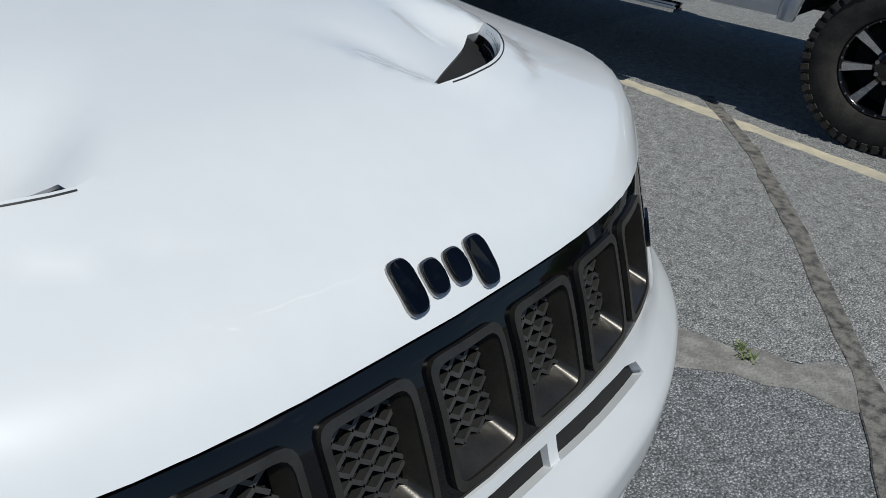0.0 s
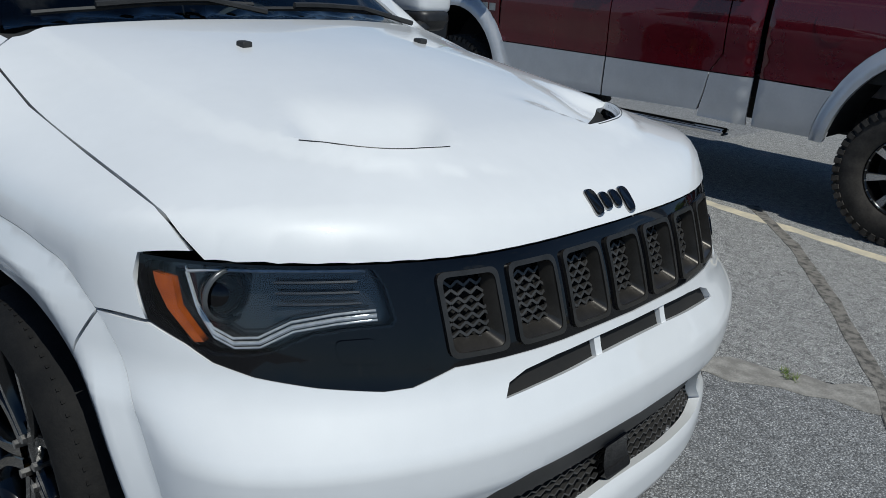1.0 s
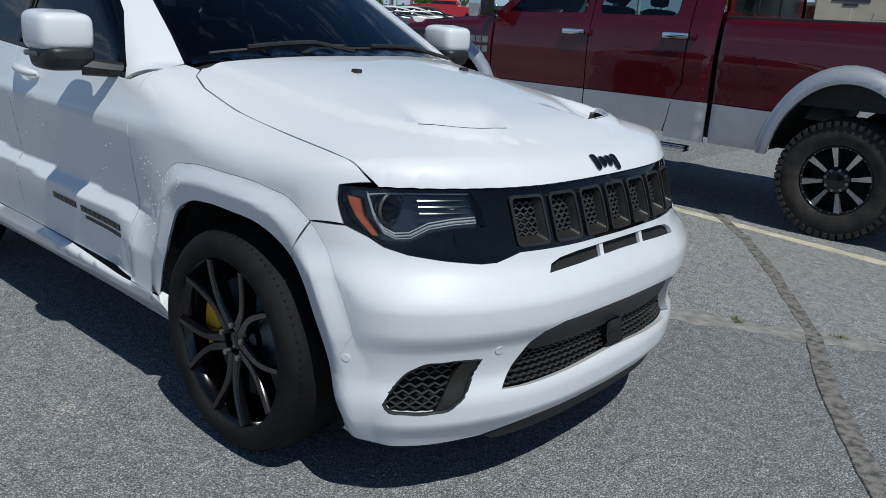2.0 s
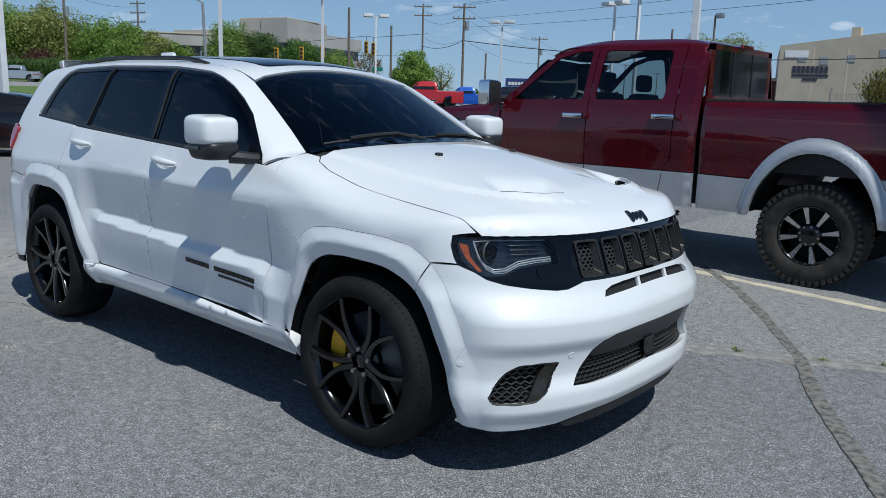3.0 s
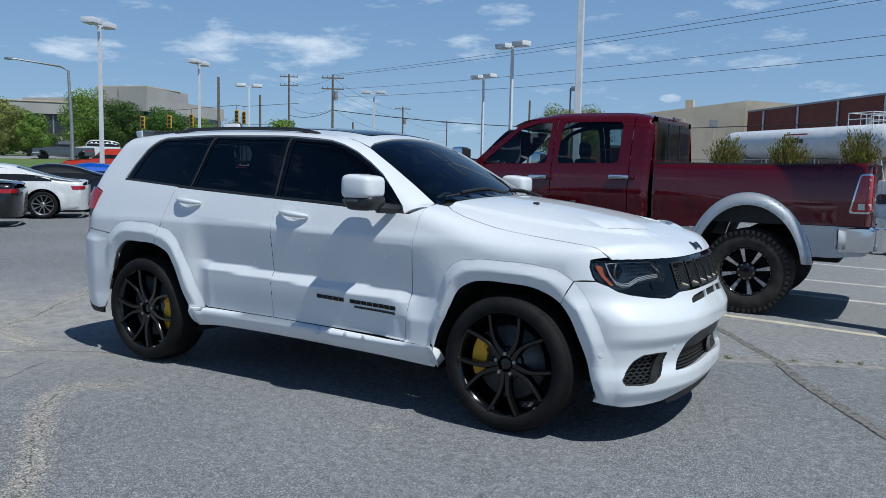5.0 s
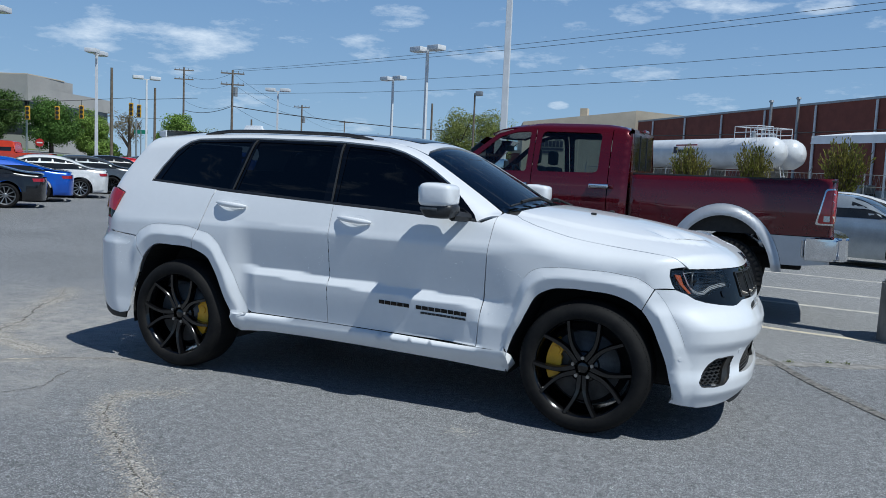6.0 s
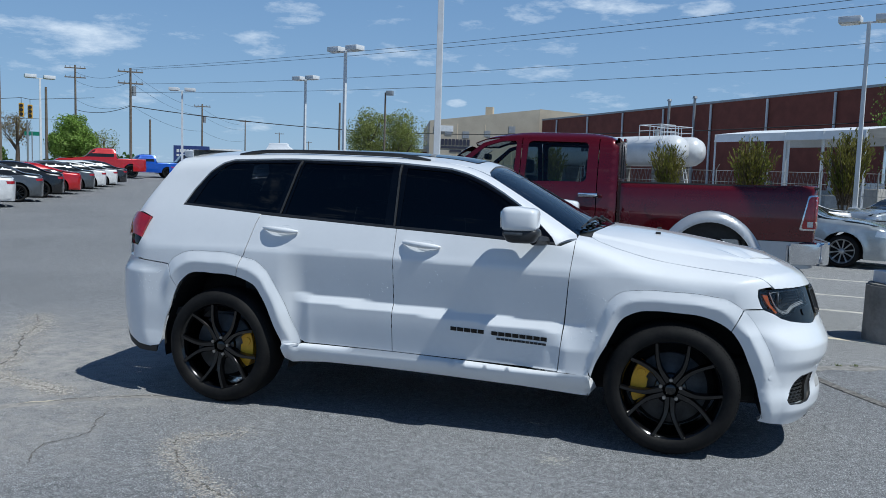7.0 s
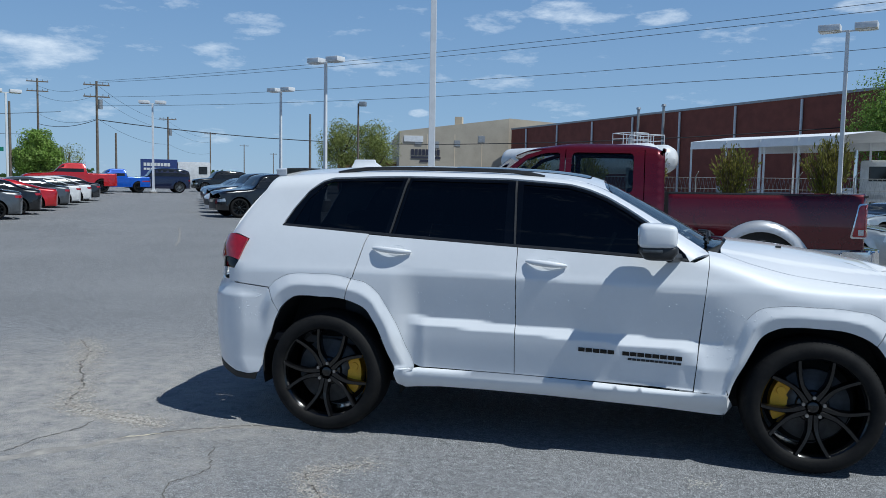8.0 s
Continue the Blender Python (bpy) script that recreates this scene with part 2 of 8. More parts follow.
def tube(bm, pts, r, n=6):
    """A bent rod through points; r is one radius or one for each point."""
    pts = [Vector(p) for p in pts]
    rr = r if isinstance(r, (list, tuple)) else [r] * len(pts)
    rings = []
    for i, p in enumerate(pts):
        d = (pts[min(i + 1, len(pts) - 1)] - pts[max(i - 1, 0)]).normalized()
        u = d.cross(Vector((0, 0, 1)) if abs(d.z) < 0.9 else Vector((1, 0, 0))).normalized()
        v = d.cross(u)
        rings.append([bm.verts.new(p + (u * math.cos(k * 6.2832 / n) + v * math.sin(k * 6.2832 / n)) * rr[i]) for k in range(n)])
    for a, b in zip(rings, rings[1:]):
        for k in range(n):
            bm.faces.new((a[k], a[(k + 1) % n], b[(k + 1) % n], b[k]))
    bm.faces.new(rings[0][::-1])
    bm.faces.new(rings[-1])
    return bm


def lathe(profile, n=48, axis="y"):
    """Verts and faces of a turned body; profile is (radius, along) pairs."""
    verts, faces, k = [], [], len(profile)
    for i in range(n):
        c, s = math.cos(2 * math.pi * i / n), math.sin(2 * math.pi * i / n)
        verts += [(r * c, h, r * s) if axis == "y" else (r * c, r * s, h) for r, h in profile]
    for i in range(n):
        j = (i + 1) % n
        faces += [(i * k + a, i * k + a + 1, j * k + a + 1, j * k + a) for a in range(k - 1)]
    return verts, faces


def prism(bm, outline, lo, hi, put_at):
    """A slab: a flat outline of (u, v) drawn out from lo to hi; put_at(u, v, w) gives the place."""
    a = [bm.verts.new(put_at(u, v, lo)) for u, v in outline]
    b = [bm.verts.new(put_at(u, v, hi)) for u, v in outline]
    bm.faces.new(a[::-1])
    bm.faces.new(b)
    k = len(outline)
    for i in range(k):
        bm.faces.new((a[i], a[(i + 1) % k], b[(i + 1) % k], b[i]))
    return bm


def curve(*pts):
    """A smooth function through (x, y) pairs that never overshoots."""
    xs, ys = np.array([p[0] for p in pts], float), np.array([p[1] for p in pts], float)
    h, d = np.diff(xs), np.diff(ys) / np.diff(xs)
    m = np.zeros(len(xs))
    m[0], m[-1] = d[0], d[-1]
    for i in range(1, len(xs) - 1):
        if d[i - 1] * d[i] > 0:
            w1, w2 = 2 * h[i] + h[i - 1], h[i] + 2 * h[i - 1]
            m[i] = (w1 + w2) / (w1 / d[i - 1] + w2 / d[i])

    span = (xs[-1] - xs[0]) * 0.5 + 0.5
    x = np.linspace(xs[0] - span, xs[-1] + span, 6000)
    i = np.clip(np.searchsorted(xs, x) - 1, 0, len(xs) - 2)
    t = (x - xs[i]) / h[i]
    y = ((1 + 2 * t) * (1 - t) ** 2 * ys[i] + t * (1 - t) ** 2 * h[i] * m[i] + t * t * (3 - 2 * t) * ys[i + 1] + t * t * (t - 1) * h[i] * m[i + 1])
    y = np.where(x < xs[0], ys[0] + (x - xs[0]) * m[0], np.where(x > xs[-1], ys[-1] + (x - xs[-1]) * m[-1], y))
    return lambda at: np.interp(at, x, y)


def ease(t):
    t = np.clip(t, 0, 1)
    return t * t * (3 - 2 * t)


def smax(a, b, k):
    h = np.maximum(k - np.abs(a - b), 0) / k
    return np.maximum(a, b) + h * h * k * 0.25


def in_polygon(px, py, poly):
    inside = np.zeros(px.shape, bool)
    q = poly[-1]
    for p in poly:
        if p[1] != q[1]:
            cross = (p[1] > py) != (q[1] > py)
            inside ^= cross & (px < (q[0] - p[0]) * (py - p[1]) / (q[1] - p[1]) + p[0])
        q = p
    return inside


def dense(poly, step):
    out = []
    for p, q in zip(poly, poly[1:] + poly[:1]):
        k = max(1, int(math.hypot(q[0] - p[0], q[1] - p[1]) / step + 0.5))
        out += [(p[0] + (q[0] - p[0]) * i / k, p[1] + (q[1] - p[1]) * i / k) for i in range(k)]
    return out


def rounded(poly, r, n=4):
    """The polygon with its corners rounded to about r."""
    out, k = [], len(poly)
    for i in range(k):
        p, c, q = Vector(poly[i - 1]), Vector(poly[i]), Vector(poly[(i + 1) % k])
        a = c + (p - c).normalized() * min(r, (p - c).length * 0.48)
        b = c + (q - c).normalized() * min(r, (q - c).length * 0.48)
        out += [tuple(a.lerp(c, t).lerp(c.lerp(b, t), t)) for t in [j / n for j in range(n + 1)]]
    return out


def arc(cx, cy, r, a0, a1, n=24):
    return [(cx + r * math.cos(radians(a0 + (a1 - a0) * i / n)), cy + r * math.sin(radians(a0 + (a1 - a0) * i / n))) for i in range(n + 1)]


class Shell:
    """A body's outer surface, given by a function of (x, half width, z) that is negative inside, from which panels are cut."""

    def __init__(self, f):
        self.f = f

    def reach(self, start, way, lo, hi):
        """How far from start along way the surface lies."""
        a, b = np.full(len(start), lo, float), np.full(len(start), hi, float)
        for _ in range(26):
            t = (a + b) / 2
            p = start + way * t[:, None]
            out = self.f(p[:, 0], np.abs(p[:, 1]), p[:, 2]) > 0
            b, a = np.where(out, t, b), np.where(out, a, t)
        return start + way * ((a + b) / 2)[:, None]

    def place(self, chart, uv, side=-1):
        uv = np.asarray(uv, float)
        u, v, zero, one = uv[:, 0], uv[:, 1], np.zeros(len(uv)), np.ones(len(uv))
        if chart == "side":
            return self.reach(np.stack([u, zero, v], 1), np.stack([zero, side * one, zero], 1), 0, 1.4)
        if chart == "top":
            return self.reach(np.stack([u, v, 0.5 * one], 1), np.stack([zero, zero, one], 1), 0, 1.9)
        if chart == "front":
            return self.reach(np.stack([1.0 * one, u, v], 1), np.stack([one, zero, zero], 1), 0, 2.4)
        if chart == "slant":
            t0 = v + 0.15
            start = np.stack([u, side * (t0 - v) * 0.70711, (t0 + v) * 0.70711], 1)
            return self.reach(start, np.stack([zero, side * 0.70711 * one, 0.70711 * one], 1), 0, 2.2)
        ax = 1.2 if chart == "nose" else -1.2
        ph = u / 1.1
        way = np.stack([np.cos(ph) * (1 if chart == "nose" else -1), side * np.sin(ph), zero], 1)
        return self.reach(np.stack([ax * one, zero, v], 1), way, 0.1, 2.0)

    def normal(self, p):
        e, a = 0.002, np.abs(p[:, 1])
        g = np.stack([self.f(p[:, 0] + e, a, p[:, 2]) - self.f(p[:, 0] - e, a, p[:, 2]),
                      (self.f(p[:, 0], a + e, p[:, 2]) - self.f(p[:, 0], a - e, p[:, 2])) * np.where(p[:, 1] < 0, -1, 1),
                      self.f(p[:, 0], a, p[:, 2] + e) - self.f(p[:, 0], a, p[:, 2] - e)], 1)
        return g / np.maximum(np.linalg.norm(g, axis=1, keepdims=True), 1e-9)

    def uv(self, chart, p, side=-1):
        """The chart's place of points of the surface."""
        p = np.asarray(p, float)
        if chart == "side":
            return [(a[0], a[2]) for a in p]
        if chart == "top":
            return [(a[0], a[1]) for a in p]
        if chart == "slant":
            return [(a[0], (a[2] - abs(a[1])) * 0.70711) for a in p]
        ax, s = (1.2, 1) if chart == "nose" else (-1.2, -1)
        return [(1.1 * math.atan2(a[1] * side, (a[0] - ax) * s), a[2]) for a in p]

    def panel(self, name, chart, outline, material, parent, label="", holes=(), side=-1, step=0.035, off=0.0, thick=0.015):
        """A piece of the surface inside an outline, with turned-in edges."""
        loops = [dense(list(outline), step * 0.8)] + [dense(list(h), step * 0.5) for h in holes]
        pts, edges = [], []
        for lp in loops:
            k = len(pts)
            pts += lp
            edges += [(k + i, k + (i + 1) % len(lp)) for i in range(len(lp))]
        o = np.array(loops[0])
        gx, gy = np.meshgrid(np.arange(o[:, 0].min(), o[:, 0].max(), step), np.arange(o[:, 1].min(), o[:, 1].max(), step))
        gx[1::2] += step / 2
        gx, gy = gx.ravel(), gy.ravel()
        ok = in_polygon(gx, gy, loops[0])
        for h in loops[1:]:
            ok &= ~in_polygon(gx, gy, h)
        gx, gy = gx[ok], gy[ok]
        edge = np.array(pts)
        far = np.array([np.min((edge[:, 0] - x) ** 2 + (edge[:, 1] - y) ** 2) > (step * 0.45) ** 2 for x, y in zip(gx, gy)], bool) if len(gx) else np.zeros(0, bool)
        pts = pts + list(zip(gx[far], gy[far]))
        vs, es, fs, *_ = mathutils_cdt([Vector(p) for p in pts], edges, [], 0, 1e-6)
        uv = np.array([tuple(v) for v in vs])
        cx = np.array([uv[list(f)].mean(axis=0) for f in fs])
        keep = in_polygon(cx[:, 0], cx[:, 1], loops[0])
        for h in loops[1:]:
            keep &= ~in_polygon(cx[:, 0], cx[:, 1], h)
        fs = [tuple(f) for f, k in zip(fs, keep) if k]
        p = self.place(chart, uv, side)
        n = self.normal(p)
        p = p + n * off
        flip = []
        for f in fs:
            a, b, c = p[f[0]], p[f[1]], p[f[2]]
            flip.append(f if np.dot(np.cross(b - a, c - a), n[f[0]]) > 0 else f[::-1])
        verts, faces, norm = [tuple(v) for v in p], list(flip), [tuple(v) for v in n]
        if thick:
            seen = {}
            for f in flip:
                for a, b in zip(f, f[1:] + f[:1]):
                    seen[(a, b)] = seen.get((a, b), 0) + 1
            rim, low = {}, {}
            for (a, b) in list(seen):
                if (b, a) in seen:
                    continue
                for v in (a, b):
                    if v not in rim:
                        rim[v] = len(verts)
                        verts.append(tuple(p[v]))
                        low[v] = len(verts)
                        verts.append(tuple(p[v] - n[v] * thick))
                        norm += [(0, 0, 0), (0, 0, 0)]
                faces.append((rim[b], rim[a], low[a], low[b]))
        return put(name, verts, faces, material, parent, label, norm)


from mathutils.geometry import delaunay_2d_cdt as mathutils_cdt

# ---- the white sport utility vehicle ----
FRONT_AXLE, REAR_AXLE, HUB = 1.4575, -1.4575, 0.386
j_plan = curve((-2.4, 0.86), (-2.1, 0.91), (-1.6, 0.935), (-1.0, 0.95), (0.8, 0.95), (1.4, 0.935), (1.8, 0.905), (2.0, 0.885), (2.4, 0.83))
j_tuck = curve((0.2, 0.06), (0.28, 0.024), (0.36, 0.004), (0.42, 0.006), (0.45, 0.008), (0.655, 0.0), (0.7, 0.001), (1.03, 0.010), (1.09, 0.028), (1.25, 0.082), (1.45, 0.165), (1.65, 0.255), (1.72, 0.30), (1.85, 0.40))
j_nose_z = curve((0.18, 2.29), (0.25, 2.325), (0.31, 2.36), (0.36, 2.362), (0.44, 2.34), (0.52, 2.352), (0.60, 2.388), (0.66, 2.39), (0.72, 2.368), (0.77, 2.345), (0.82, 2.332), (0.97, 2.28), (1.0, 2.268), (1.2, 2.19))
j_nose_a = curve((0, 0), (0.2, 0.008), (0.375, 0.034), (0.475, 0.066), (0.6, 0.128), (0.72, 0.212), (0.8, 0.295), (0.86, 0.385), (0.92, 0.52), (1.0, 0.8), (1.2, 1.6))
j_tail_z = curve((0.2, 2.28), (0.35, 2.38), (0.6, 2.42), (0.85, 2.425), (0.92, 2.38), (1.0, 2.37), (1.15, 2.35), (1.3, 2.27), (1.6, 2.04), (1.8, 1.88))
j_tail_a = curve((0, 0), (0.5, 0.025), (0.7, 0.075), (0.8, 0.13), (0.88, 0.22), (0.95, 0.42), (1.1, 1.0))
j_hood = curve((0.5, 1.30), (1.0, 1.268), (1.34, 1.236), (1.7, 1.182), (1.95, 1.134), (2.1, 1.094), (2.2, 1.05), (2.26, 1.005), (2.30, 0.955), (2.4, 0.75))
j_hood_drop = curve((0.9, 0.055), (1.4, 0.118), (1.9, 0.085), (2.1, 0.065), (2.4, 0.05))
j_dome = curve((0.9, 0.66), (1.35, 0.63), (1.62, 0.615), (1.9, 0.535), (2.06, 0.40), (2.12, 0.20), (2.3, 0.0))
j_roof = curve((-2.4, 1.63), (-1.9, 1.695), (-1.5, 1.722), (-1.0, 1.735), (-0.5, 1.73), (-0.1, 1.712), (0.15, 1.682), (0.4, 1.63), (1.2, 1.4))


def side_relief(x, z):
    """How far the door skin falls in: below the shoulder, back out at the ledge, in again to the sill."""
    shoulder, ledge, foot = 1.042 - 0.055 * x, 0.751 - 0.038 * x, 0.698 - 0.040 * x
    sill = 1 - np.clip((0.4455 - 0.0125 * x - z) / 0.005, 0, 1)
    fall = 0.052 * ease((x + 1.04) / 0.2) * ease((1.12 - x) / 0.3) * np.clip((shoulder - z) / (shoulder - ledge), 0, 1)
    out = 0.036 * ease((x + 0.94) / 0.14) * ease((0.88 - x) / 0.17) * np.clip((ledge - z) / (ledge - foot), 0, 1)
    fall = fall * (1 - ease((x - 0.70) / 0.16) * np.clip((ledge - z) / 0.14, 0, 1))
    out = out * (1 - ease((x - 0.70) / 0.16) * np.clip((foot - z) / 0.12, 0, 1))
    under = 0.022 * ease((x + 0.95) / 0.2) * ease((0.78 - x) / 0.2) * np.clip((foot - z) / (foot - 0.462), 0, 1)
    return sill * (fall - out + under)


def vent_place(x, a):
    """Along and across the hood vent's chord; across grows towards the front."""
    dx, da = x - 1.845, a - 0.525
    return dx * 0.5039 - da * 0.8638, dx * 0.8638 + da * 0.5039


def lip_line(s):
    return 0.062 * np.sin(np.pi * np.clip(s / 0.335, 0, 1)) ** 0.8


# wheel arches: radius of the flare's outer seam and of the opening, by degrees round the hub
SEAM = {FRONT_AXLE: curve((-40, 0.64), (0, 0.602), (18.3, 0.582), (34, 0.588), (46, 0.604), (53, 0.612), (62, 0.610), (71, 0.587), (90, 0.567), (110, 0.601), (120, 0.627), (127, 0.615), (137, 0.56), (150, 0.515), (175, 0.49), (220, 0.50)),
        REAR_AXLE: curve((-40, 0.60), (9, 0.587), (22, 0.567), (37, 0.585), (50, 0.615), (58, 0.642), (66, 0.651), (75, 0.637), (94, 0.637), (109, 0.667), (115, 0.678), (121, 0.678), (127, 0.662), (150, 0.56), (180, 0.50), (220, 0.50))}
OPENING = {FRONT_AXLE: curve((-40, 0.54), (-12, 0.509), (2, 0.473), (24, 0.4535), (40, 0.469), (51, 0.479), (68, 0.467), (88, 0.450), (104, 0.466), (115, 0.486), (124, 0.490), (140, 0.452), (151, 0.438), (170, 0.450), (190, 0.475), (220, 0.49)),
           REAR_AXLE: curve((-40, 0.49), (-4, 0.485), (23, 0.448), (48, 0.485), (59, 0.510), (68, 0.505), (93, 0.492), (104, 0.509), (115, 0.530), (126, 0.516), (136, 0.485), (153, 0.447), (175, 0.450), (220, 0.46))}


def swell(wx, x, z):
    """How far the wheel arch stands out: up from its seam to a crease, then in to the opening's lip."""
    r, th = np.hypot(x - wx, z - HUB), np.degrees(np.arctan2(z - HUB, x - wx))
    th = np.where(th < -90, th + 360, th)
    up, ahead = np.clip(np.sin(np.radians(th)), 0, 1), np.clip(np.cos(np.radians(th)), 0, 1)
    seam, lip = SEAM[wx](th), OPENING[wx](th)
    t = np.clip((seam - 0.001 - r) / (seam - lip), 0, 1)
    if wx > 0:
        high, fall = 0.010 + 0.014 * up + 0.016 * ahead, 0.024
    else:
        high, fall = 0.012 + 0.017 * up + 0.004 * ahead, 0.034 - 0.012 * up - 0.017 * ahead
    out = -smax(-high * np.minimum(t / 0.5, 1.4), -(high - fall * (t - 0.5) / 0.5), 0.008)
    if wx < 0:
        out = out * ease((152 - th) / 24)
    return out * ease((np.sin(np.radians(th)) + 0.42) / 0.2)


def jeep_f(x, a, z):
    a = np.abs(a)
    arch = swell(FRONT_AXLE, x, z) + swell(REAR_AXLE, x, z) + 0.018 * ease((-1.86 - x) / 0.26) * ease((0.895 - z) / 0.05)
    w = j_plan(x) - j_tuck(z) - side_relief(x, z) + arch - 0.065 * ease((0.425 - z) / 0.14) * ease((1.06 - np.abs(x)) / 0.08)
    full = 1 - 0.24 * ease((0.82 - z) / 0.16)
    nose = j_nose_z(z) - j_nose_a(a) * full
    tail = j_tail_z(z) - j_tail_a(a)
    hood = j_hood(x) - j_hood_drop(x) * (a / 0.78) ** 2.6 + 0.013 * ease((j_dome(x) - a + 0.015) / 0.05) * ease((2.16 - x) / 0.2)
    s, n = vent_place(x, a)
    behind = lip_line(s) - 0.006 - n
    gate = ease((s + 0.015) / 0.10) * ease((0.35 - s) / 0.10)
    hood = hood - gate * np.where(behind > 0, 0.036 * np.exp(-(np.maximum(behind - 0.06, 0) / 0.10) ** 2), -0.009 * np.exp(np.minimum(behind, 0) / 0.06))
    xe = x + 0.17 * (a / 0.72) ** 2
    screen = 1.225 + (1.05 - xe) * 0.56 - 0.03 * (1.05 - xe) ** 2
    roof = j_roof(x) - 0.052 * (a / 0.6) ** 2.2
    house = -smax(-screen, -roof, 0.05)
    top = np.maximum(hood, house)
    body = smax(a - w, z - top, 0.075)
    return smax(body, smax(x - nose, -x - tail, 0.02), 0.05)


J = Shell(jeep_f)
jeep = thing("sport_utility_vehicle", pose(0, 0, 0), "white sport utility vehicle with black wheels parked on asphalt", "car")


def at_side(x, z):
    return J.place("side", [(x, z)])[0]


def at_top(x, a):
    return J.place("top", [(x, -a)])[0]


def at_nose(a, z):
    return J.place("front", [(-a, z)])[0]


def chart_of(chart, pts):
    return J.uv(chart, pts)


BELT = [(-1.811, 1.318), (-1.04, 1.272), (-0.293, 1.233), (0.114, 1.217), (0.76, 1.182)]
GLASS_TOP = [(0.735, 1.225), (0.63, 1.32), (0.519, 1.408), (0.4, 1.482), (0.284, 1.545), (0.17, 1.59), (0.05, 1.62), (-0.315, 1.648), (-1.033, 1.655), (-1.5, 1.638), (-1.57, 1.615)]
HOOD_LINE = [(0.955, 0.70), (1.0, 0.745), (1.1, 0.775), (1.3, 0.785), (1.6, 0.792), (1.8, 0.80), (1.88, 0.805), (1.93, 0.806), (1.955, 0.802), (1.974, 0.795)]


def round_hub(radius, wx, grow, a0, a1, n):
    out = []
    for i in range(n + 1):
        a = a0 + (a1 - a0) * i / n
        r = float(radius[wx](a)) + grow
        out.append((wx + r * math.cos(radians(a)), HUB + r * math.sin(radians(a))))
    return out


f_bow = lambda grow, a0, a1, n=28: round_hub(SEAM, FRONT_AXLE, grow, a0, a1, n)
r_bow = lambda grow, a0, a1, n=28: round_hub(SEAM, REAR_AXLE, grow, a0, a1, n)
f_lip = lambda a0, a1, n=28: round_hub(OPENING, FRONT_AXLE, 0.0, a0, a1, n)
r_lip = lambda a0, a1, n=28: round_hub(OPENING, REAR_AXLE, 0.0, a0, a1, n)


def pebble(bm, c, h, power, flat):
    """A rounded block between a ball and a box."""
    made = bmesh.ops.create_uvsphere(bm, u_segments=28, v_segments=16, radius=1.0)["verts"]
    for v in made:
        v.co = Vector([c[k] + h[k] * math.copysign(abs(v.co[k]) ** power, v.co[k]) * (flat if k == 0 and v.co[2] < 0 else 1) for k in range(3)])


